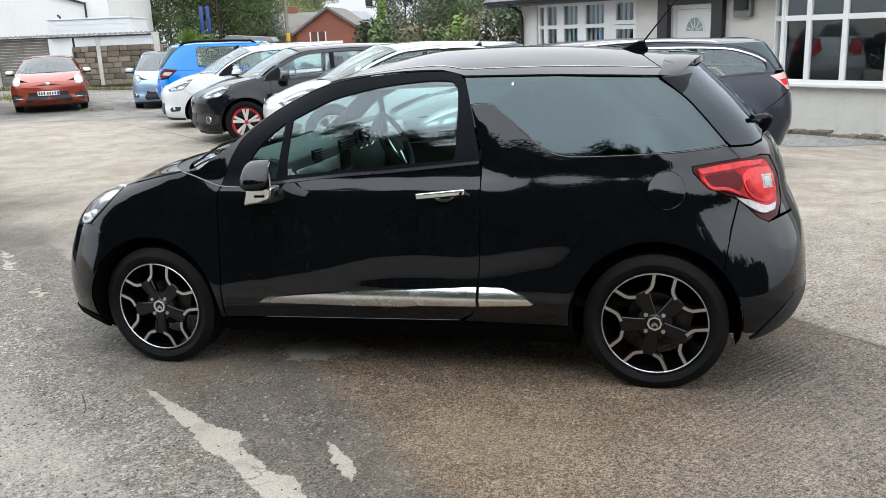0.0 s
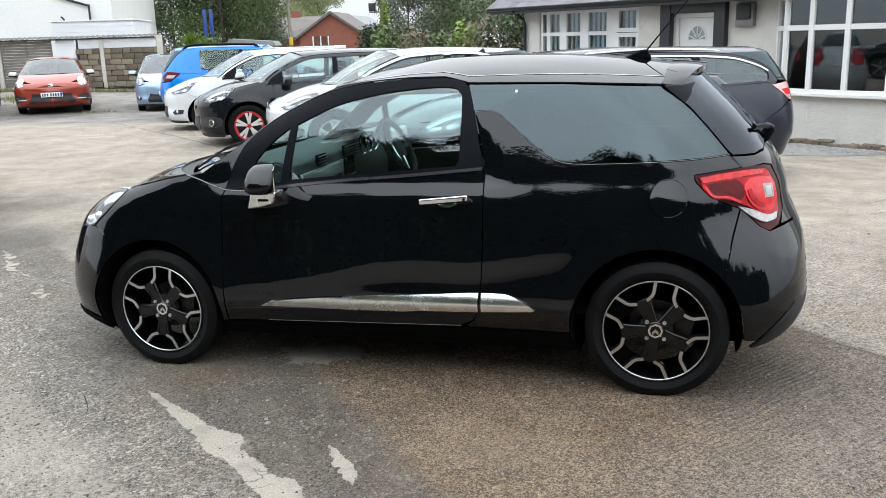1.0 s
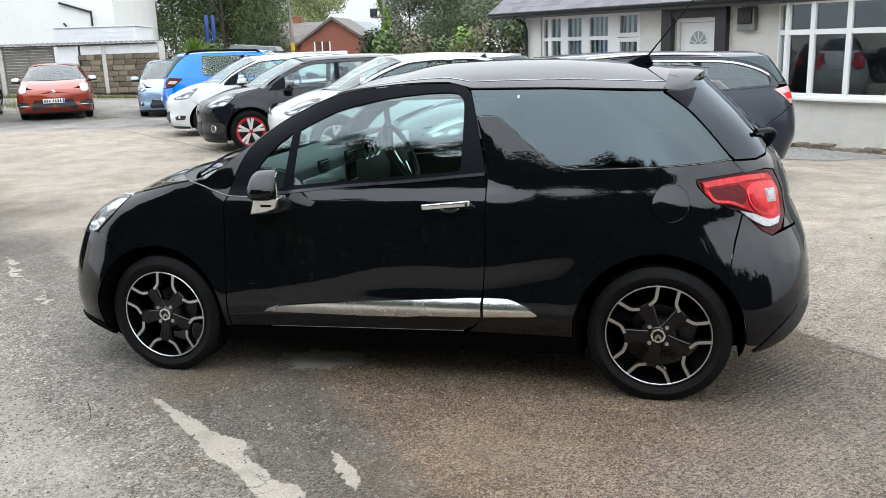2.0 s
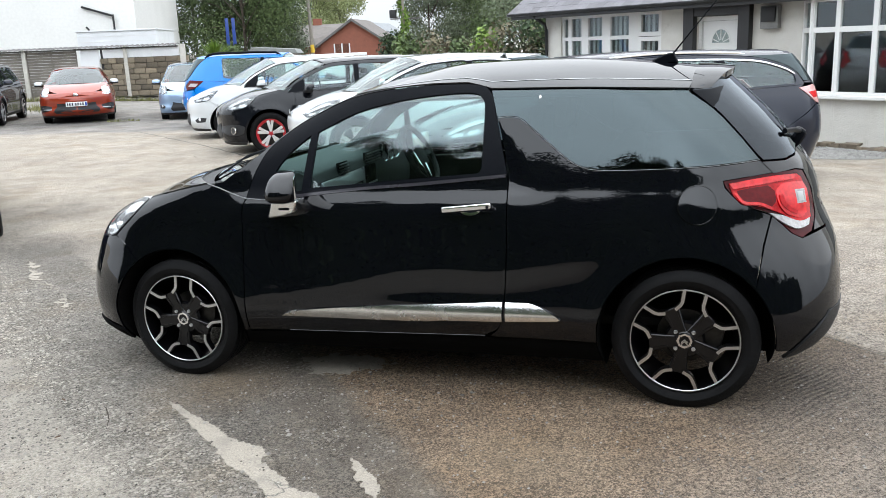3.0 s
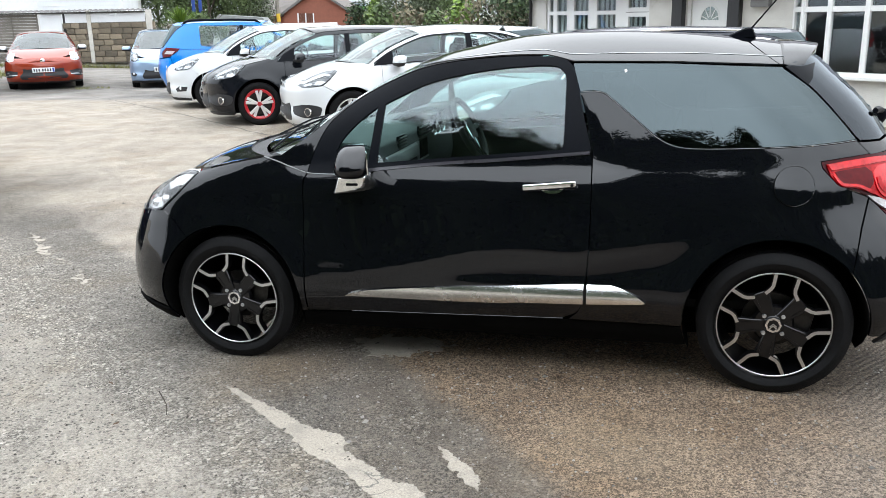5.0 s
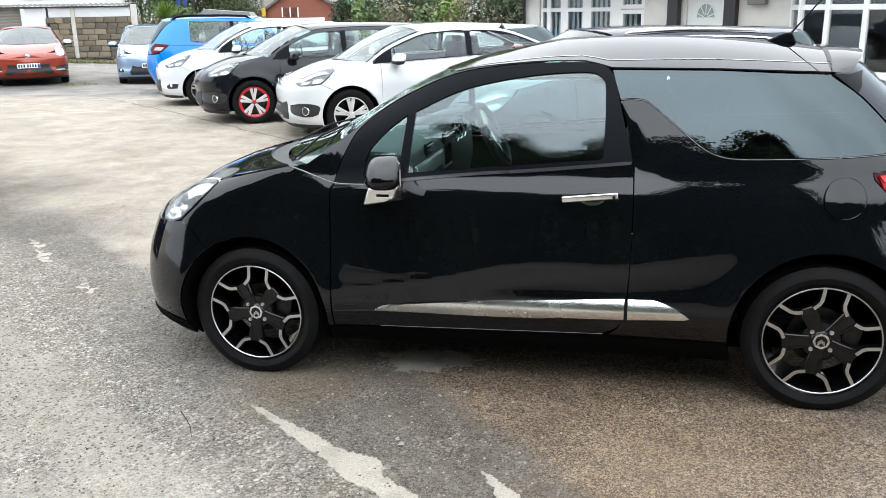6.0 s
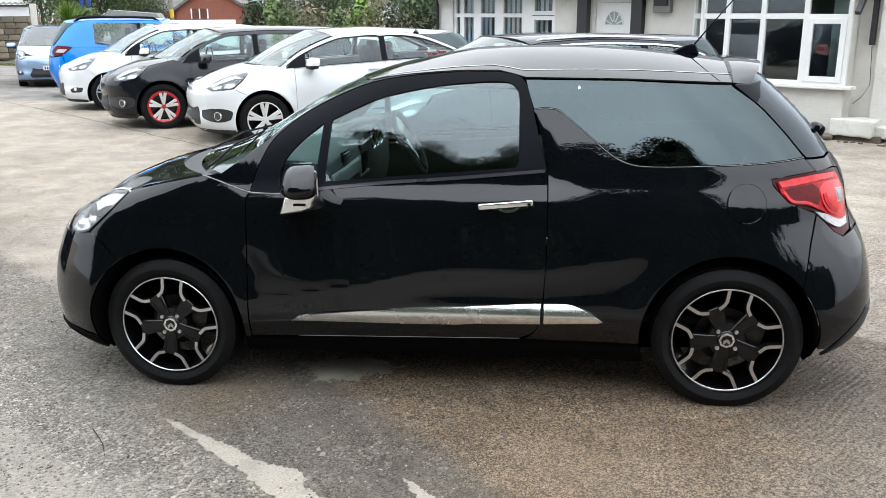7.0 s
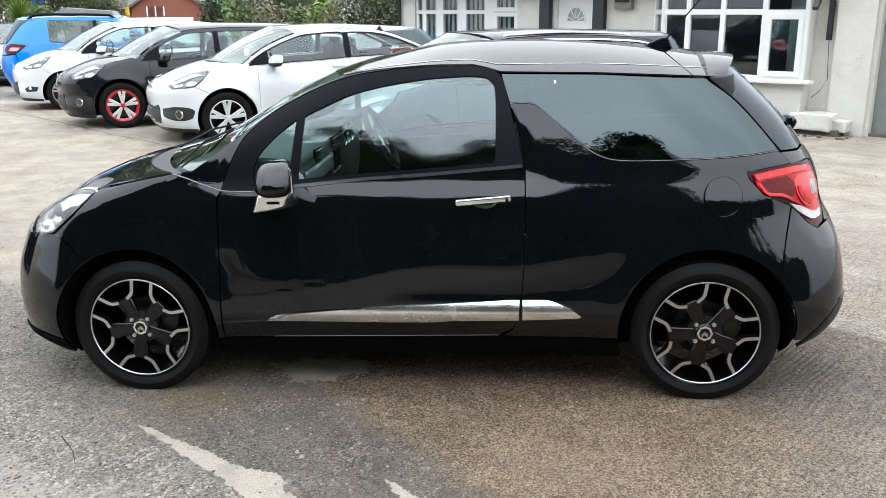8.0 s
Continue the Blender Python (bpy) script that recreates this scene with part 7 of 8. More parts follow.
tagged(in_house(part("garage_door", box((2.4, .05, 2.2), (11.62, .15, 1.08), .01), grey_door)), "grey garage door in a deep white reveal", "door", kind="structure")
tagged(in_house(part("wall_side", blocks((12.9, 14.5, -.10, .3, -.1, 3.2), (10.36, 12.9, -.10, .3, 2.25, 3.2), (10.36, 10.42, -.02, .20, -.1, 2.25)), render_white, soft=0)), "white roughcast garage wall", "wall", kind="structure")


H3 = lambda x, y: (HOUSE @ Vector((x, y, 0)))


def stone(w, d, h, seed):
    bm = box((w, d, h), (0, 0, h / 2), min(w, d, h) * .3, seg=2)
    for v in bm.verts:
        v.co += noise.noise_vector(v.co * 7 + Vector((seed, 0, 0))) * .025
    return bm


def rough_block(size, at, seed, amp, bevel):
    """A broken block: cut fine, then knocked about."""
    bm = box(size, (0, 0, 0), bevel, seg=2)
    bmesh.ops.subdivide_edges(bm, edges=bm.edges[:], cuts=3, use_grid_fill=True)
    for v in bm.verts:
        v.co += noise.noise_vector(v.co * 6 + Vector((seed, 0, 0))) * amp + noise.noise_vector(v.co * 19 + Vector((0, seed, 0))) * amp * .7
        v.co += Vector(at)
    return bm


plinth = tagged(in_house(empty("plinth_block")), "broken white painted masonry block with a dirty foot at the wall", "block")
part("block_top", rough_block((.62, .46, .25), (9.68, -.30, .21), 1.0, .022, .02), render_white, plinth, soft=40)
part("block_end", rough_block((.30, .30, .17), (10.04, -.22, .16), 4.0, .022, .02), render_white, plinth, soft=40)
part("block_foot", rough_block((.70, .40, .14), (9.76, -.25, .03), 7.0, .03, .02), stone_mat, plinth, "dirty brown rubble foot", soft=40)
rubble = random.Random(31)
for _ in range(9):
    q = H3(rubble.uniform(9.6, 10.5), rubble.uniform(-.75, -.45))
    w = rubble.uniform(.03, .08)
    bit = part("rubble", stone(w, w * .8, w * .6, rubble.random() * 9), stone_mat)
    bit.matrix_basis = pose(q.x, q.y, float(rise(q.x, q.y)) - .008, 0, 0, rubble.uniform(0, 90))
    tagged(bit, "small lump of dirty rubble by the wall", "rubble", "rubble by the wall")

part("wall_cable", moved(tube([(9.70, -.10, 2.2), (9.70, -.10, 1.61), (9.72, -.10, 1.28), (9.75, -.10, .85), (9.65, -.10, .66), (9.52, -.08, .54)], .006, 5), HOUSE), wire_mat0, None)
tagged(bpy.data.objects["wall_cable"], "thin dark cable down the white wall", "cable")
# gravel strip and edging stones along the bungalow
bm = bmesh.new()
R_ = [(4.6, -.5), (6.8, -.52), (9.0, -.62), (9.25, -.95), (9.0, -1.5), (8.8, -2.0), (8.3, -2.4), (7.4, -2.55), (5.8, -2.4), (4.6, -2.0)]
vs = []
for x, y in R_:
    q = H3(x, y)
    vs.append(bm.verts.new((q.x, q.y, float(rise(q.x, q.y)) + .006)))
bm.faces.new(vs)
tagged(part("gravel_strip", bm, gravel_mat, soft=0), "strip of pale grey gravel by the bungalow", "gravel", kind="structure")


def loose_gravel():
    rng, verts, faces = random.Random(19), [], []
    for _ in range(7000):
        u, v = rng.uniform(5.0, 9.35), rng.uniform(-2.6, -.5)
        if v < -.6 and u > 9.3 + .55 * (v + .8) + rng.gauss(0, .08):
            continue
        q = H3(u, v)
        r, k = rng.uniform(.006, .016), len(verts)
        c = Vector((q.x, q.y, float(rise(q.x, q.y)) + .006 + r * .3))
        for d in ((1, 0, 0), (0, 1, 0), (-1, 0, 0), (0, -1, 0), (0, 0, .8)):
            verts.append(tuple(c + Vector(d) * r * rng.uniform(.6, 1.3)))
        faces += [(k, k + 1, k + 4), (k + 1, k + 2, k + 4), (k + 2, k + 3, k + 4), (k + 3, k, k + 4)]
    g = Graph("grey_gravel_stone")
    geo = g.n.new("ShaderNodeNewGeometry")
    g.put(g.mix(geo.outputs["Random Per Island"], (0.07, 0.068, 0.062), (0.38, 0.37, 0.35)), g.p.inputs["Base Color"])
    g.p.inputs["Roughness"].default_value = 0.85
    tagged(link("loose_gravel", verts, faces, g.m), "loose grey gravel chippings beside the bungalow", "gravel", kind="stuff")


loose_gravel()
rng = random.Random(8)


for layer, low in ((0, -.02), (1, .035)):                            # thin slabs, the upper ones broken away in places
    x = 6.6
    while x < 9.3:
        w = rng.uniform(.07, .17) if layer == 0 else rng.uniform(.10, .30)
        q = H3(x + w / 2, -.60 + .05 * layer - .05 * rng.random())
        if layer == 0 or rng.random() < .6:
            ob = part("edging_stone", stone(w, rng.uniform(.12, .20), rng.uniform(.06, .10) if layer == 0 else rng.uniform(.03, .05), x * 9), stone_mat)
            ob.matrix_basis = pose(q.x, q.y, float(rise(q.x, q.y)) + low, rng.uniform(-5, 5), rng.uniform(-4, 4), -36.9 + rng.uniform(-12, 12))
            tagged(ob, "rough brown edging stone at the gravel edge", "stone", "edging stones")
        x += w + rng.uniform(.0, .03)


# ---- fence, block wall, canopy ----
LINE = lambda t, off=0.0: (-23.2 + .914 * t - .41 * off, 23.4 + .41 * t + .914 * off)
FENCE_RZ = math.degrees(math.atan2(.41, .914))
old_wood = pbr("weathered_fence_wood", (0.16, 0.145, 0.125), rough=0.9, var=0.35, scale=2, fine=30, bump=0.4, bscale=40)
concrete_post = pbr("pale_concrete_post", (0.46, 0.44, 0.40), rough=0.9, var=0.2, bump=0.3)
block_mat = pbr("weathered_stone_block", (0.040, 0.034, 0.026), color2=(0.25, 0.205, 0.145), rough=0.95, scale=5, fine=14, bump=0.6, bscale=25, per=0.35)
white_board = pbr("white_cladding_board", (0.66, 0.67, 0.68), rough=0.6, var=0.08, scale=1.5)
rust_sheet = pbr("dark_corrugated_sheet", (0.10, 0.095, 0.09), rough=0.8, var=0.4, scale=3)
wire_mat = pbr("cable_black", (0.02, 0.02, 0.02), rough=0.7)


def at_line(t, z=0.0, off=0.0):
    x, y = LINE(t, off)
    return pose(x, y, z, 0, 0, FENCE_RZ)


def fence_panel(t):
    f = tagged(empty("woven_fence", at_line(t)), "weathered grey woven wood fence panel", "fence", "fence panels")
    for k in range(16):
        z = .12 + k * .108
        bm = bmesh.new()
        lo, hi = [], []
        for j in range(13):
            x = -.92 + j * 1.84 / 12
            y = .022 * math.sin(j * math.pi / 2 + (math.pi if k % 2 else 0))
            lo.append((bm.verts.new((x, y - .005, z)), bm.verts.new((x, y + .005, z))))
            hi.append((bm.verts.new((x, y - .005, z + .10)), bm.verts.new((x, y + .005, z + .10))))
        for j in range(12):
            for a, b in ((0, 0), (1, 1)):
                bm.faces.new((lo[j][a], lo[j + 1][a], hi[j + 1][a], hi[j][a]))
            bm.faces.new((hi[j][0], hi[j + 1][0], hi[j + 1][1], hi[j][1]))
        part("slat", bm, old_wood, f, soft=60)
    for x in (-.93, 0, .93):
        part("batten", box((.04, .06, 1.85), (x, -.03, .95), .005), old_wood, f, soft=0)


def post(t, h=1.92, w=.15):
    tagged(part("fence_post", box((w, .13, h), (0, -.08, h / 2), .012), concrete_post), "pale concrete fence post", "post", "fence posts").matrix_basis = at_line(t)


for k in range(5):
    fence_panel(1.15 - 2.02 * k)
for k in range(5):
    post(.14 - 2.02 * k)
post(3.95, 1.95), post(6.15, 1.95, .22)
board = tagged(empty("canopy_edge", at_line(0)), "white boards under a dark corrugated canopy edge", "canopy")
for a, b in ((2.25, 2.95),):
    part("upright_board", box((b - a, .04, .95), ((a + b) / 2, -.05, 1.42), .006), white_board, board, soft=0)
for a, b in ((3.12, 3.9), (4.02, 4.95), (4.99, 6.02)):
    part("fascia_board", box((b - a, .04, .34), ((a + b) / 2, -.06, 1.68), .006), white_board, board, soft=0)
bm = bmesh.new()
pr = []
for j in range(281):
    x = -8.0 + j * .05
    pr.append([bm.verts.new((x, y, 1.93 + .018 * math.cos(j * math.pi / 2) + .05 * (y + .2))) for y in (-.30, 1.2)])
for p, q in zip(pr, pr[1:]):
    bm.faces.new((p[0], q[0], q[1], p[1]))
part("corrugated_sheet", bm, rust_sheet, board, "rusty dark corrugated sheet")
part("frame_strip", box((3.05, .05, .035), (4.56, -.065, 1.49)), black_wood, board, soft=0)
part("frame_strip", box((.07, .05, .95), (3.05, -.06, 1.40)), black_wood, board, soft=0)
part("canopy_rail", box((14, .05, .06), (-1, -.12, 1.875)), rust_sheet, board, soft=0)

# the tall white building and its low extension behind
white_wall = pbr("white_rendered_gable", (0.64, 0.635, 0.61), rough=0.85, var=0.06, scale=0.5, fine=8, bump=0.2, bscale=20)


def bearing(deg, dist, z=0.0):
    return 2.4 + dist * math.sin(radians(deg)), -4.4 + dist * math.cos(radians(deg)), z


tall = tagged(empty("white_building"), "tall white rendered building behind the fence", "building")
x, y, _ = bearing(-36.0, 46)
tall.matrix_basis = pose(x, y, 0, 0, 0, FENCE_RZ)
part("wall", merge(box((22, 12, 9), (-11, 6, 4.5))), white_wall, tall, soft=0)
part("roof", prism([(-22.6, 8.9), (.6, 8.9), (.4, 9.3), (-22.4, 9.3)], -.4, 12.4), rust_sheet, tall, soft=0)
part("bargeboard", moved(box((1.5, .12, .10), (0, 0, 0)), pose(-1.75, -.08, 3.72, 0, 18, 0)), black_wood, tall, "black sloping gutter", soft=0)
part("downpipe", tube([(-1.02, -.12, 3.55), (-1.02, -.12, 2.5)], .05, 8), black_wood, tall)
part("downpipe", tube([(-2.35, -.12, 3.0), (-2.25, -.12, 2.9), (-2.25, -.12, 1.8)], .05, 8), black_wood, tall)
low = tagged(empty("white_extension"), "low white clad extension with a flat roof", "building")
x, y, _ = bearing(-34.8, 40)
low.matrix_basis = pose(x, y, 0, 0, 0, FENCE_RZ)
part("wall", box((3.35, 4, 2.62), (-1.68, 2, 1.31), .02), white_board, low, soft=0)
part("roof_edge", box((3.45, 4.1, .06), (-1.68, 2, 2.65), .01), white_board, low, soft=0)
for k in range(4):
    part("cladding_joint", box((3.34, .012, .012), (-1.68, -.006, 1.75 + .22 * k)), white_wall, low, soft=0)

# the brick bungalow with its gable, farther houses and sheds
brick_far = pbr("red_brick_far", (0.20, 0.072, 0.046), rough=0.9, var=0.18, scale=3, fine=20)
tile_far = pbr("brown_roof_tile", (0.125, 0.110, 0.100), rough=0.85, var=0.25, scale=2, fine=20)
sheet_blue = pbr("pale_industrial_cladding", (0.36, 0.42, 0.48), rough=0.5, var=0.1)
green_sheet = pbr("green_fascia", (0.12, 0.42, 0.10), rough=0.5)
brick = tagged(empty("brick_bungalow"), "red brick bungalow with a brown tiled gable roof", "house")
bx, by, _ = bearing(-22.8, 92)
brick.matrix_basis = pose(bx, by, 0, 0, 0, 12)
part("wall", merge(prism([(-3.45, -.6), (3.55, -.6), (3.55, 1.75), (0, 4.05), (-3.45, 1.75)], 0, .3), box((8, 7, 2.3), (-6.5, 5.0, .6)), box((7, 10, 2.3), (0, 5.3, .6))), brick_far, brick, soft=0)
for s in (-1, 1):
    bm = prism([(0, 4.12), (s * 3.95, 1.50), (s * 3.95, 1.62), (0, 4.28)], -.35, 11)
    part("roof", bm, tile_far, brick, soft=0)
    part("bargeboard", prism([(0, 4.04), (s * 3.95, 1.42), (s * 3.95, 1.68), (0, 4.32)], -.42, -.36), rust_sheet, brick, "dark bargeboard", soft=0)
bm = bmesh.new()
q = [bm.verts.new(c) for c in ((-3.7, .8, 1.60), (-1.0, 3.0, 3.35), (-1.2, 6.0, 4.0), (-6.6, 6.0, 3.95), (-7.6, .9, 1.62), (-7.4, 8, 1.6))]
bm.faces.new((q[0], q[1], q[2], q[3], q[4])), bm.faces.new((q[3], q[5], q[4]))
part("roof", bm, tile_far, brick, soft=0)
part("chimney", box((.9, .7, 1.0), (-5.0, 6.0, 4.1), .03), brick_far, brick, soft=0)
w = part("window", box((1.6, .06, .9), (-1.2, -.02, 1.35)), house_glass, brick, soft=0)
for dx in (-.8, 0, .8):
    part("frame", box((.12, .08, .95), (-1.2 + dx, -.03, 1.35)), upvc, w, soft=0)
hall = tagged(empty("industrial_shed"), "pale grey industrial shed with a low pitched roof", "building")
x, y, _ = bearing(-20.9, 150)
hall.matrix_basis = pose(x, y, 0, 0, 0, 20)
part("wall", box((7, 12, 3.4), (0, 6, 1.7)), sheet_blue, hall, soft=0)
part("roof", prism([(-3.8, 3.9), (3.6, 3.4), (1.2, 4.9), (-2.6, 5.3)], -.4, 12), pbr("pale_grey_roof", (0.42, 0.44, 0.46), rough=0.6, var=0.1), hall, soft=0)
part("fascia", box((7, .1, .5), (0, -.06, 2.6)), green_sheet, hall, "green band", soft=0)
shed = tagged(empty("garden_shed"), "grey felt-roofed shed behind the cars", "shed")
x, y, _ = bearing(-27.8, 44)
shed.matrix_basis = pose(x, y, 0, 0, 0, 18)
part("wall", box((2.2, 1.6, 1.4), (0, .8, .7)), old_wood, shed, soft=0)
part("roof", prism([(-1.3, 1.42), (1.2, 1.34), (1.05, 1.55), (-1.05, 1.72)], -.2, 1.8), pbr("grey_felt", (0.20, 0.21, 0.20), rough=0.9, var=0.2), shed, soft=0)

pole_mat = pbr("weathered_pole", (0.22, 0.20, 0.17), rough=0.9, var=0.25)
x, y, _ = bearing(-25.35, 58)
pole = tagged(empty("utility_pole", pose(x, y, 0, 0, -1.5, 0)), "weathered wooden pole with a yellow band", "pole")
part("shaft", tube([(0, 0, 0), (0, 0, 4), (0, 0, 9)], .12, 10, .8), pole_mat, pole)
part("band", tube([(0, 0, 1.25), (0, 0, 1.75)], .128, 10), pbr("yellow_band", (0.60, 0.38, 0.03), rough=0.5), pole, "yellow band")
for k in range(5):
    a, b = Vector(bearing(-39, 60, 5.6 + .32 * k)), Vector(bearing(-25.6, 58, 6.6 + .3 * k))
    pts = [tuple(a.lerp(b, t) - Vector((0, 0, 1.2 * 4 * t * (1 - t)))) for t in np.linspace(0, 1, 12)]
    tagged(part("overhead_cable", tube(pts, .020, 4), wire_mat), "thin black overhead cable on poles", "cable", "overhead cables")
sign_blue = pbr("blue_sign_panel", (0.016, 0.045, 0.20), rough=0.4, var=0.1)
sg = tagged(empty("blue_sign"), "tall blue twin-panel sign among the trees", "sign")
for b in (-30.60, -30.20):
    x, y, _ = bearing(b, 46)
    part("sign_panel", moved(box((.17, .10, 1.35), (0, 0, 2.52), .02), pose(x, y, 0, 0, 0, 30)), sign_blue, sg)
    part("sign_post", tube([(x, y, 0), (x, y, 1.7)], .04, 8), rust_sheet, sg)


# ---- trees and shrubs ----
def leaf_mat(name, a, b):
    g = Graph(name)
    geo = g.n.new("ShaderNodeNewGeometry")
    c = g.mix(geo.outputs["Random Per Island"], a, b)
    c = g.mix(g.math("MULTIPLY", g.noise(0.7, 3.0), 0.5), c, tuple(v * 0.5 for v in a))
    g.put(c, g.p.inputs["Base Color"])
    g.p.inputs["Roughness"].default_value = 0.6
    g.p.inputs["Specular IOR Level"].default_value = 0.3
    return g.m


green_far = leaf_mat("far_conifer_green", (0.075, 0.098, 0.058), (0.19, 0.225, 0.135))
green_dark = leaf_mat("dark_leaves", (0.016, 0.030, 0.012), (0.045, 0.075, 0.028))
green_mid = leaf_mat("mid_green_leaves", (0.050, 0.082, 0.028), (0.14, 0.19, 0.070))
green_pale = leaf_mat("pale_willow_leaves", (0.17, 0.20, 0.085), (0.34, 0.38, 0.17))
green_lime = leaf_mat("ivy_leaves", (0.06, 0.12, 0.015), (0.19, 0.28, 0.045))
brown_leaf = leaf_mat("dry_hedge_leaves", (0.085, 0.075, 0.045), (0.21, 0.18, 0.11))
bark = pbr("bark", (0.07, 0.055, 0.042), rough=0.95, var=0.4, scale=4, bump=0.8, bscale=20)


def leaves(spots, size, count, rng, flat_=0.9):
    """Leaf clumps: many small bent quads round the spots (centre, radius)."""
    verts, faces = [], []
    weights = [r * r for _, r in spots]
    for _ in range(count):
        c, r = rng.choices(spots, weights)[0]
        d = Vector((rng.gauss(0, 1), rng.gauss(0, 1), rng.gauss(0, 1))).normalized()
        p = Vector(c) + d * r * (rng.random() ** 0.45) * Vector((1, 1, flat_)).length / 1.7
        n = (d + Vector((rng.uniform(-1, 1), rng.uniform(-1, 1), rng.uniform(-.2, 1)))).normalized()
        u = n.orthogonal().normalized()
        u.rotate(Matrix.Rotation(rng.uniform(0, 6.28), 3, n))
        v = n.cross(u)
        s = size * rng.uniform(.55, 1.3)
        k = len(verts)
        verts += [tuple(p + u * s * .5), tuple(p + v * s * .32 + n * s * .08), tuple(p - u * s * .5), tuple(p - v * s * .32 + n * s * .08)]
        faces.append((k, k + 1, k + 2, k + 3))
    return verts, faces


def tree(at, h, spread, mat, label, seed, count=3200, size=.35, low=0.28, name="tree", lean=0.0):
    rng = random.Random(seed)
    t = tagged(empty(name, pose(*at)), label, "tree")
    top = Vector((lean, 0, h * .62))
    limbs = [tube([(0, 0, -.1), (lean * .2, 0, h * .3), tuple(top)], h * .009, 9, .45)]
    spots = []
    for k in range(20):
        a, z = rng.uniform(0, 6.28), rng.uniform(low, .97)
        wide = spread * math.sin(math.pi * min(1, .18 + .8 * (z - low) / (1 - low)) ** .9) * rng.uniform(.55, 1.0)
        c = Vector((math.cos(a) * wide, math.sin(a) * wide, h * z))
        base = Vector((lean * z, 0, h * max(low * .8, z * .62)))
        limbs.append(tube([tuple(base), tuple(base.lerp(c, .5) + Vector((0, 0, .1 * h * rng.random()))), tuple(c)], h * .004, 6, .3))
        spots.append((c, spread * rng.uniform(.26, .46)))
    for k in range(16):
        a, z = rng.uniform(0, 6.28), rng.uniform(low, .9)
        spots.append((Vector((math.cos(a) * spread * .45, math.sin(a) * spread * .45, h * z)), spread * rng.uniform(.3, .5)))
    part("trunk", merge(*limbs), bark, t)
    v, f = leaves(spots, size, int(count * 2.4), rng)
    link("crown", v, f, mat, t, "")
    return t


def shrub(at, r, h, mat, label, seed, count=700, size=.16, name="shrub"):
    rng = random.Random(seed)
    t = tagged(empty(name, pose(*at)), label, "shrub")
    part("stem", merge(*[tube([(0, 0, 0), (rng.uniform(-.4, .4) * r, rng.uniform(-.4, .4) * r, h * .5), (rng.uniform(-.8, .8) * r, rng.uniform(-.8, .8) * r, h * .85)], .02, 5, .4) for _ in range(6)]), bark, t)
    spots = [(Vector((rng.uniform(-.7, .7) * r, rng.uniform(-.5, .5) * r, h * rng.uniform(.25, .8))), r * rng.uniform(.3, .5)) for _ in range(10)]
    v, f = leaves(spots, size, count, rng)
    link("foliage", v, f, mat, t)
    return t


for k, (b, d, h, sp, mat, lab, size, cnt) in enumerate((
        (-35.3, 62, 10, 2.6, green_far, "dark green conifer behind the white building", .34, 2600),
        (-32.6, 66, 13, 4.4, green_far, "tall dark green tree beyond the yard", .42, 4200),
        (-29.6, 60, 12, 4.6, green_mid, "broad dark green tree behind the blue sign", .40, 4600),
        (-27.6, 64, 10, 3.2, green_far, "dark green tree near the wooden pole", .38, 3000),
        (-25.2, 112, 11, 4.2, green_pale, "pale green willow beyond the brick bungalow", .5, 3600),
        (-23.6, 118, 10.5, 4.0, green_pale, "pale green willow beyond the brick roof", .5, 3200),
        (-17.8, 70, 9, 3.4, green_far, "dark conifer beyond the hedge", .4, 2800),
        (-15.6, 74, 12, 4.4, green_far, "tall dark tree beyond the hedge", .42, 3600),
        (-12.6, 62, 11, 4.2, green_mid, "broad green tree beside the bungalow", .4, 4200),
        (-9.6, 52, 9, 3.8, green_far, "dark green tree behind the bungalow", .36, 3600),
        (-6.5, 56, 10, 4.0, green_mid, "green tree behind the bungalow roof", .4, 3000))):
    x, y, _ = bearing(b, d)
    tree((x, y, 0), h, sp, mat, lab, 20 + k, int(cnt * 3.4), size * .42, .12)
for k, (b, d, r, h, mat, lab, size) in enumerate((
        (-29.9, 40, .8, 2.0, green_mid, "green shrub below the blue sign", .2), (-32.4, 38, .6, 1.7, brown_leaf, "rusty brown shrub by the parked cars", .16),
        (-18.3, 38, 1.3, 2.1, green_mid, "green shrub in the far hedge", .2), (-16.6, 36, 1.4, 1.9, brown_leaf, "straggly brown hedge beyond the cars", .18), (-15.0, 33, 1.3, 2.0, green_mid, "green shrub in the far hedge", .18),
        (-13.6, 32, 1.2, 2.1, green_lime, "bright green shrub in the hedge", .18), (-12.2, 30, 1.4, 2.2, brown_leaf, "straggly brown and green hedge", .18), (-10.6, 30, 1.4, 2.6, green_dark, "dark green hedge by the bungalow", .18), (-9.2, 31, 1.5, 3.2, green_mid, "tall green hedge by the bungalow", .2),
        (-20.2, 60, 1.6, 2.6, green_dark, "dark shrub by the far shed", .26))):
    x, y, _ = bearing(b, d)
    shrub((x, y, 0), r, h, mat, lab, 60 + k, 900, size)
# ivy-clad post with a floodlight
x, y, _ = bearing(-19.4, 46)
ivy = tagged(empty("ivy_post", pose(x, y, 0)), "lamp post smothered in bright green ivy", "post")
part("post", tube([(0, 0, 0), (0, 0, 7)], .08, 8), pole_mat, ivy)
v, f = leaves([(Vector((.12 * math.sin(z * 3), .1 * math.cos(z * 2), z)), .34 - .02 * z) for z in np.linspace(.3, 6.6, 26)], .17, 1800, random.Random(5))
link("ivy", v, f, green_lime, ivy, "bright green ivy")
part("arm", box((1.6, .06, .06), (.1, 0, 2.85)), rust_sheet, ivy, soft=0)
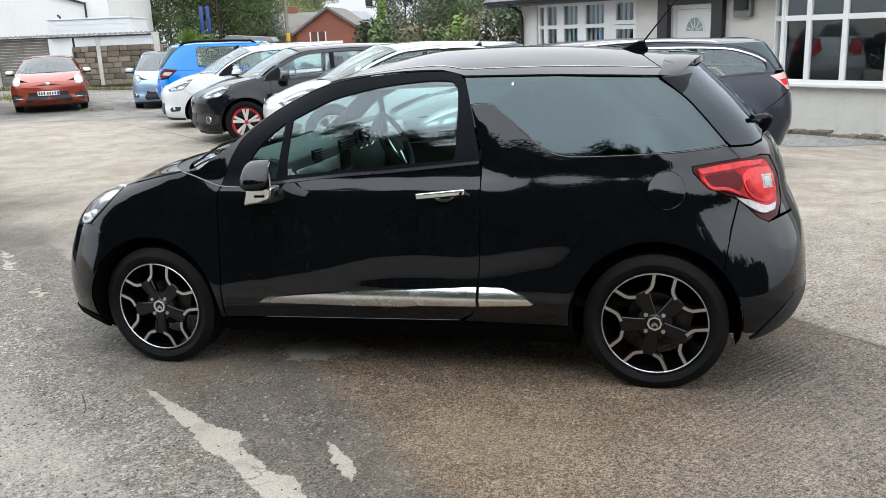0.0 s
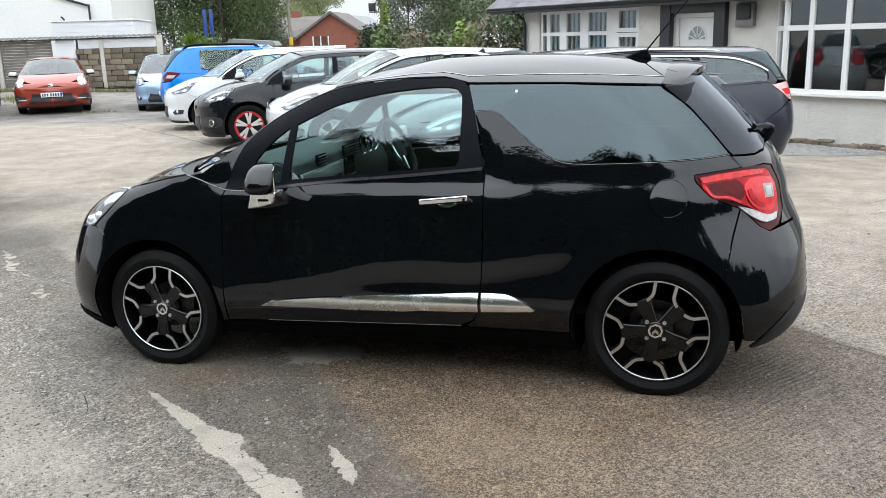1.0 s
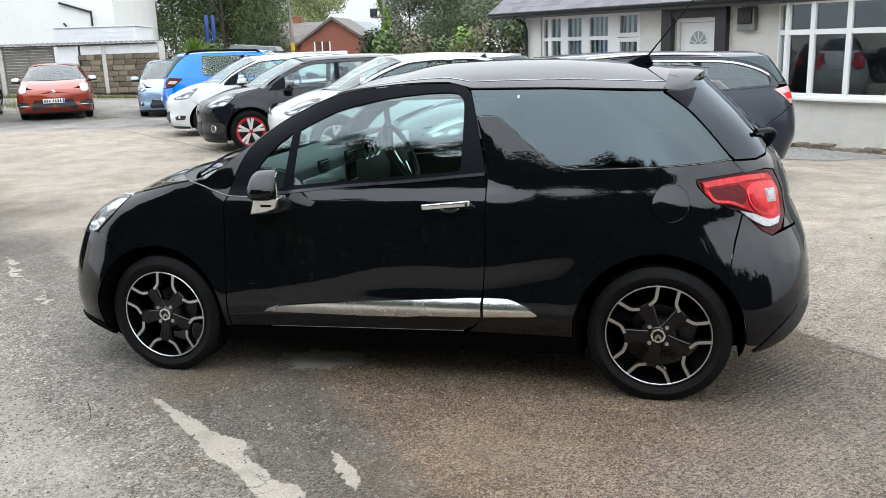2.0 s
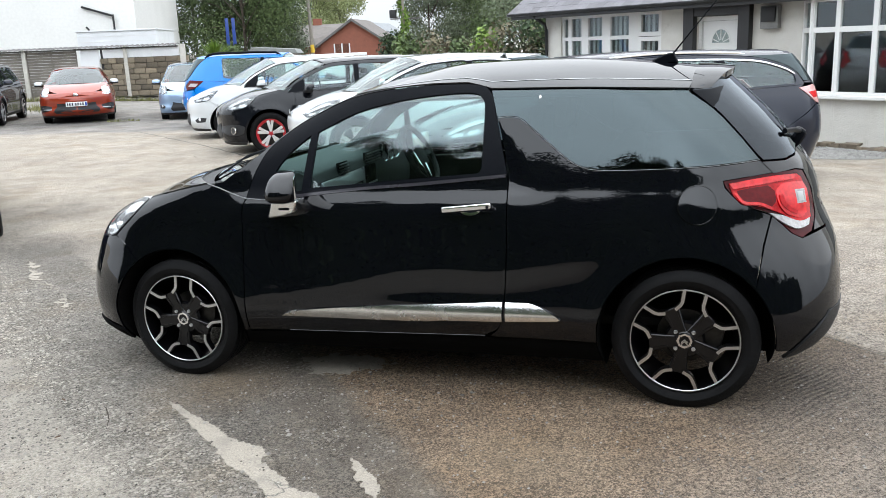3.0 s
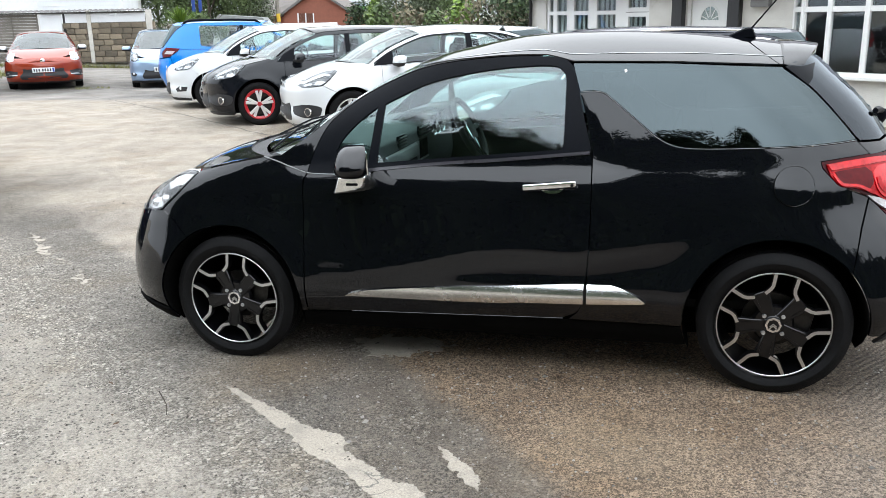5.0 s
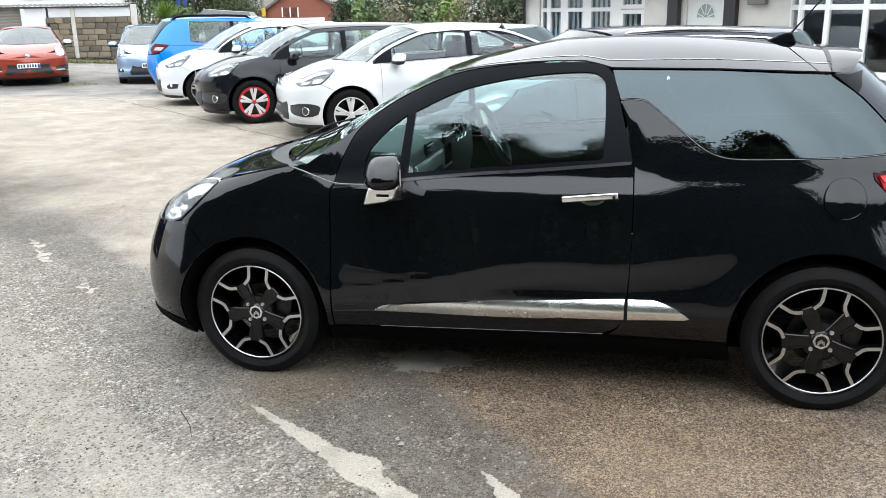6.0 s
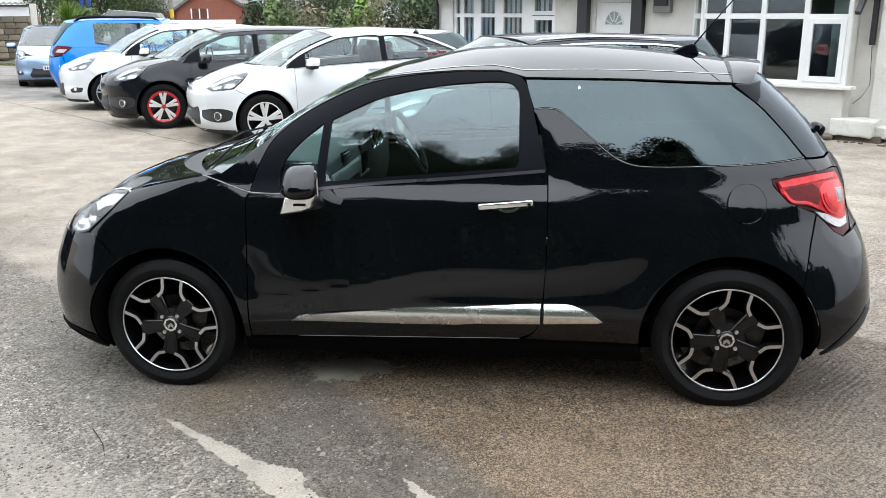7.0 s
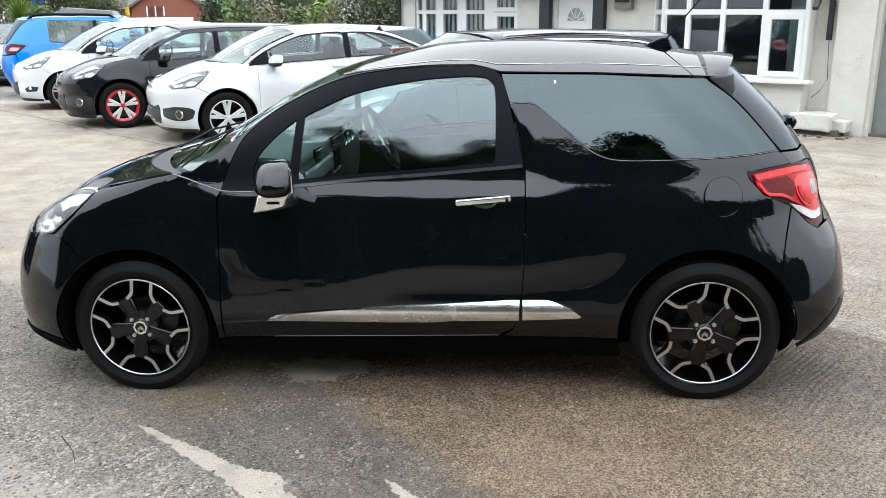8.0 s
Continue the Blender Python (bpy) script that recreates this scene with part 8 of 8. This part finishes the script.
part("floodlight", box((.35, .2, .42), (-.55, 0, 3.1), .04), black_plastic, ivy, "black floodlight")
# the trees across the road, seen in the car's paint and glass
for k, (x, y, h, sp, mat) in enumerate(((14, -30, 12, 4.2, green_mid), (22, -28, 10, 4.0, green_dark), (-20, -17, 11, 4.4, green_dark))):
    tree((x, y, 0), h, sp, mat, "tall dark tree on the far side of the yard", 90 + k, 4200, .34, .05)
spots = [(Vector((x, -16.2 + .5 * math.sin(x * 1.7), z)), 1.15) for x in np.arange(-30, 31, 1.1) for z in (.8, 2.2, 3.6, 5.0, 6.2 + .7 * math.sin(x * .9) + .5 * math.sin(x * 2.3))]
crest = lut((-30, 13.0), (-14, 14.5), (-7, 15.2), (-4.5, 14.6), (-2.5, 13.4), (1.0, 12.6), (3.0, 13.5), (5.2, 13.3), (6.2, 10.2), (7.5, 9.0), (30, 8.6))
tops = lambda x: float(crest(x)) + .6 * math.sin(x * 1.3) + .5 * math.sin(x * 3.1 + 1)
spots += [(Vector((x, -16.6 + .4 * math.sin(x * 2.1), z)), 1.0) for x in np.arange(-26, 24, .7) for z in np.arange(6.2, tops(x) - 1.0, .8)]
hv, hf = leaves(spots, .20, 80000, random.Random(77))
crown_spots = [(Vector((x, -16.3 + .2 * math.sin(x * 2.1), tops(x) + .25 * math.sin(x * 5.3) + dz)), .42) for x in np.arange(-26, 24, .28) for dz in (-.35, .1)]
cv, cf = leaves(crown_spots, .13, 36000, random.Random(78))
hf, hv = hf + [tuple(q + len(hv) for q in f) for f in cf], hv + cv
hedge = tagged(empty("conifer_hedge"), "tall dense dark conifer hedge along the yard", "hedge")
link("foliage", hv, hf, green_dark, hedge, "")["kind"] = "stuff"
bm = bmesh.new()
bmesh.ops.create_grid(bm, x_segments=150, y_segments=20, size=1)
for v in bm.verts:
    x = v.co.x * 31
    z = (v.co.y + 1) * max(3.0, .5 * (tops(x) + .1))
    v.co = Vector((x, -16.8 + .5 * math.sin(x * 1.7), z)) + noise.noise_vector(Vector((x, z, 3))) * .3
part("inner_growth", bm, green_dark, hedge)


def spiky_plant(at, r, h, seed):
    """A cabbage palm: a short stem and a head of long drooping blades."""
    rng = random.Random(seed)
    t = tagged(empty("cabbage_palm", pose(*at)), "spiky yellow-green palm behind the parked cars", "palm")
    part("stem", tube([(0, 0, 0), (.03, 0, h * .3), (0, 0, h * .55)], .09, 8, .8), bark, t)
    verts, faces = [], []
    for _ in range(260):
        a, e = rng.uniform(0, 6.28), rng.uniform(-.25, 1.45)
        d = Vector((math.cos(a) * math.cos(e), math.sin(a) * math.cos(e), math.sin(e)))
        side = d.cross(Vector((0, 0, 1))).normalized() * .028
        base, ln, k = Vector((0, 0, h * .55)), r * rng.uniform(.7, 1.1), len(verts)
        for j in range(4):
            q = base + d * ln * j / 3 - Vector((0, 0, .22 * ln * (j / 3) ** 2))
            w = side * (1, 1.1, .7, .08)[j]
            verts += [tuple(q - w), tuple(q + w)]
        faces += [(k + 2 * j, k + 2 * j + 1, k + 2 * j + 3, k + 2 * j + 2) for j in range(3)]
    link("leaf_crown", verts, faces, green_lime, t)


x, y, _ = bearing(-31.5, 41)
spiky_plant((x, y, 0), 1.25, 2.2, 3)
x, y, _ = bearing(-30.7, 43)
spiky_plant((x, y, 0), 1.0, 2.1, 4)
a, b = Vector((-16.0, 31.5, 0)), Vector((-12.6, 33.0, 0))
white_low = part("boundary_wall", box(((b - a).length, .3, 1.28), (0, 0, .64), .02), white_board, None, soft=0)
white_low.matrix_basis = pose(*((a + b) / 2), 0, 0, math.degrees(math.atan2(b.y - a.y, b.x - a.x)))
tagged(white_low, "long low white wall beyond the parked cars", "wall", kind="structure")


def weeds():
    """Grass and weeds at the foot of the fence and in cracks of the tarmac."""
    rng = random.Random(31)
    verts, faces = [], []
    beds = [(LINE(t, -.22), .28, 70, .17) for t in np.arange(-2.0, 6.4, .28)] + [((-12.73, 15.0), .28, 60, .07), ((-12.3, 15.3), .20, 40, .06), ((-15.5, 17.1), .5, 120, .14), ((-17.6, 18.2), .7, 200, .20), ((-17.0, 19.5), .6, 140, .18), ((-18.6, 18.6), .6, 160, .2)]
    for (cx, cy), r, count, h in beds:
        for _ in range(count):
            x, y = cx + rng.gauss(0, r * .6), cy + rng.gauss(0, r * .45)
            z, a, k = float(rise(x, y)), rng.uniform(0, 6.28), len(verts)
            w, hh, lean = .012, h * rng.uniform(.4, 1.3), rng.uniform(0, .6) * h
            u = Vector((math.cos(a), math.sin(a), 0))
            v = Vector((-u.y, u.x, 0))
            p = Vector((x, y, z - .005))
            verts += [tuple(p - u * w), tuple(p + u * w), tuple(p + v * lean + Vector((0, 0, hh)))]
            faces.append((k, k + 1, k + 2))
    tagged(link("weeds", verts, faces, leaf_mat("dry_grass", (0.10, 0.11, 0.035), (0.30, 0.29, 0.11))), "straggly yellow-green grass and weeds in the yard's edges", "grass", kind="stuff")


weeds()


# ---- blocks of the yard wall, slates ----
def small_block(w, h, d=.2):
    bm = box((w - .012, d, h - .012), (0, 0, 0), .012, seg=1)
    me = bpy.data.meshes.new("block")
    bm.to_mesh(me)
    bm.free()
    me.materials.append(block_mat)
    return me


yard_wall = tagged(part("yard_wall", box((3.35, .16, 1.5), (4.62, .10, .72)), concrete_post, soft=0), "weathered block wall of the yard", "wall", kind="structure")
yard_wall.matrix_basis = at_line(0)
shapes = [small_block(w, .21) for w in (.44, .30, .36)]
rng = random.Random(12)
for row in range(7):
    x = 2.98 + (.12 if row % 2 else 0)
    while x < 6.2:
        k = rng.choices((0, 1, 2), (6, 1, 2))[0]
        w = (.44, .30, .36)[k]
        ob = new("block", shapes[k])
        ob.parent = yard_wall
        ob.matrix_basis = pose(x + w / 2, -.02 + rng.uniform(-.012, .012), .12 + row * .213, 0, rng.uniform(-.6, .6), 0)
        x += w
# slates at the eaves of the bungalow
slate = bmesh.new()
for sx, sy, sz in ((0, 0, 0), (.245, 0, 0), (.245, .30, .005), (0, .30, .005)):
    slate.verts.new((sx, sy, sz))
slate.verts.ensure_lookup_table()
lo = [slate.verts.new(v.co - Vector((0, 0, .010))) for v in list(slate.verts)]
slate.verts.ensure_lookup_table()
slate.faces.new(slate.verts[:4])
for k in range(4):
    slate.faces.new((slate.verts[k], slate.verts[4 + k], slate.verts[4 + (k + 1) % 4], slate.verts[(k + 1) % 4]))
sm = bpy.data.meshes.new("slate")
bmesh.ops.recalc_face_normals(slate, faces=slate.faces)
slate.to_mesh(sm)
slate.free()
sm.materials.append(slate_mat)
for row in range(12):
    for c in range(25):
        ob = new("slate", sm)
        ob.parent = eave
        ob.matrix_basis = pose(0, -.44, 2.47, 33, 0, 0) @ pose(-.58 + c * .25 + (.125 if row % 2 else 0), -.03 + row * .20, .036 + rng.uniform(0, .004), -1.6, 0, rng.uniform(-.6, .6))
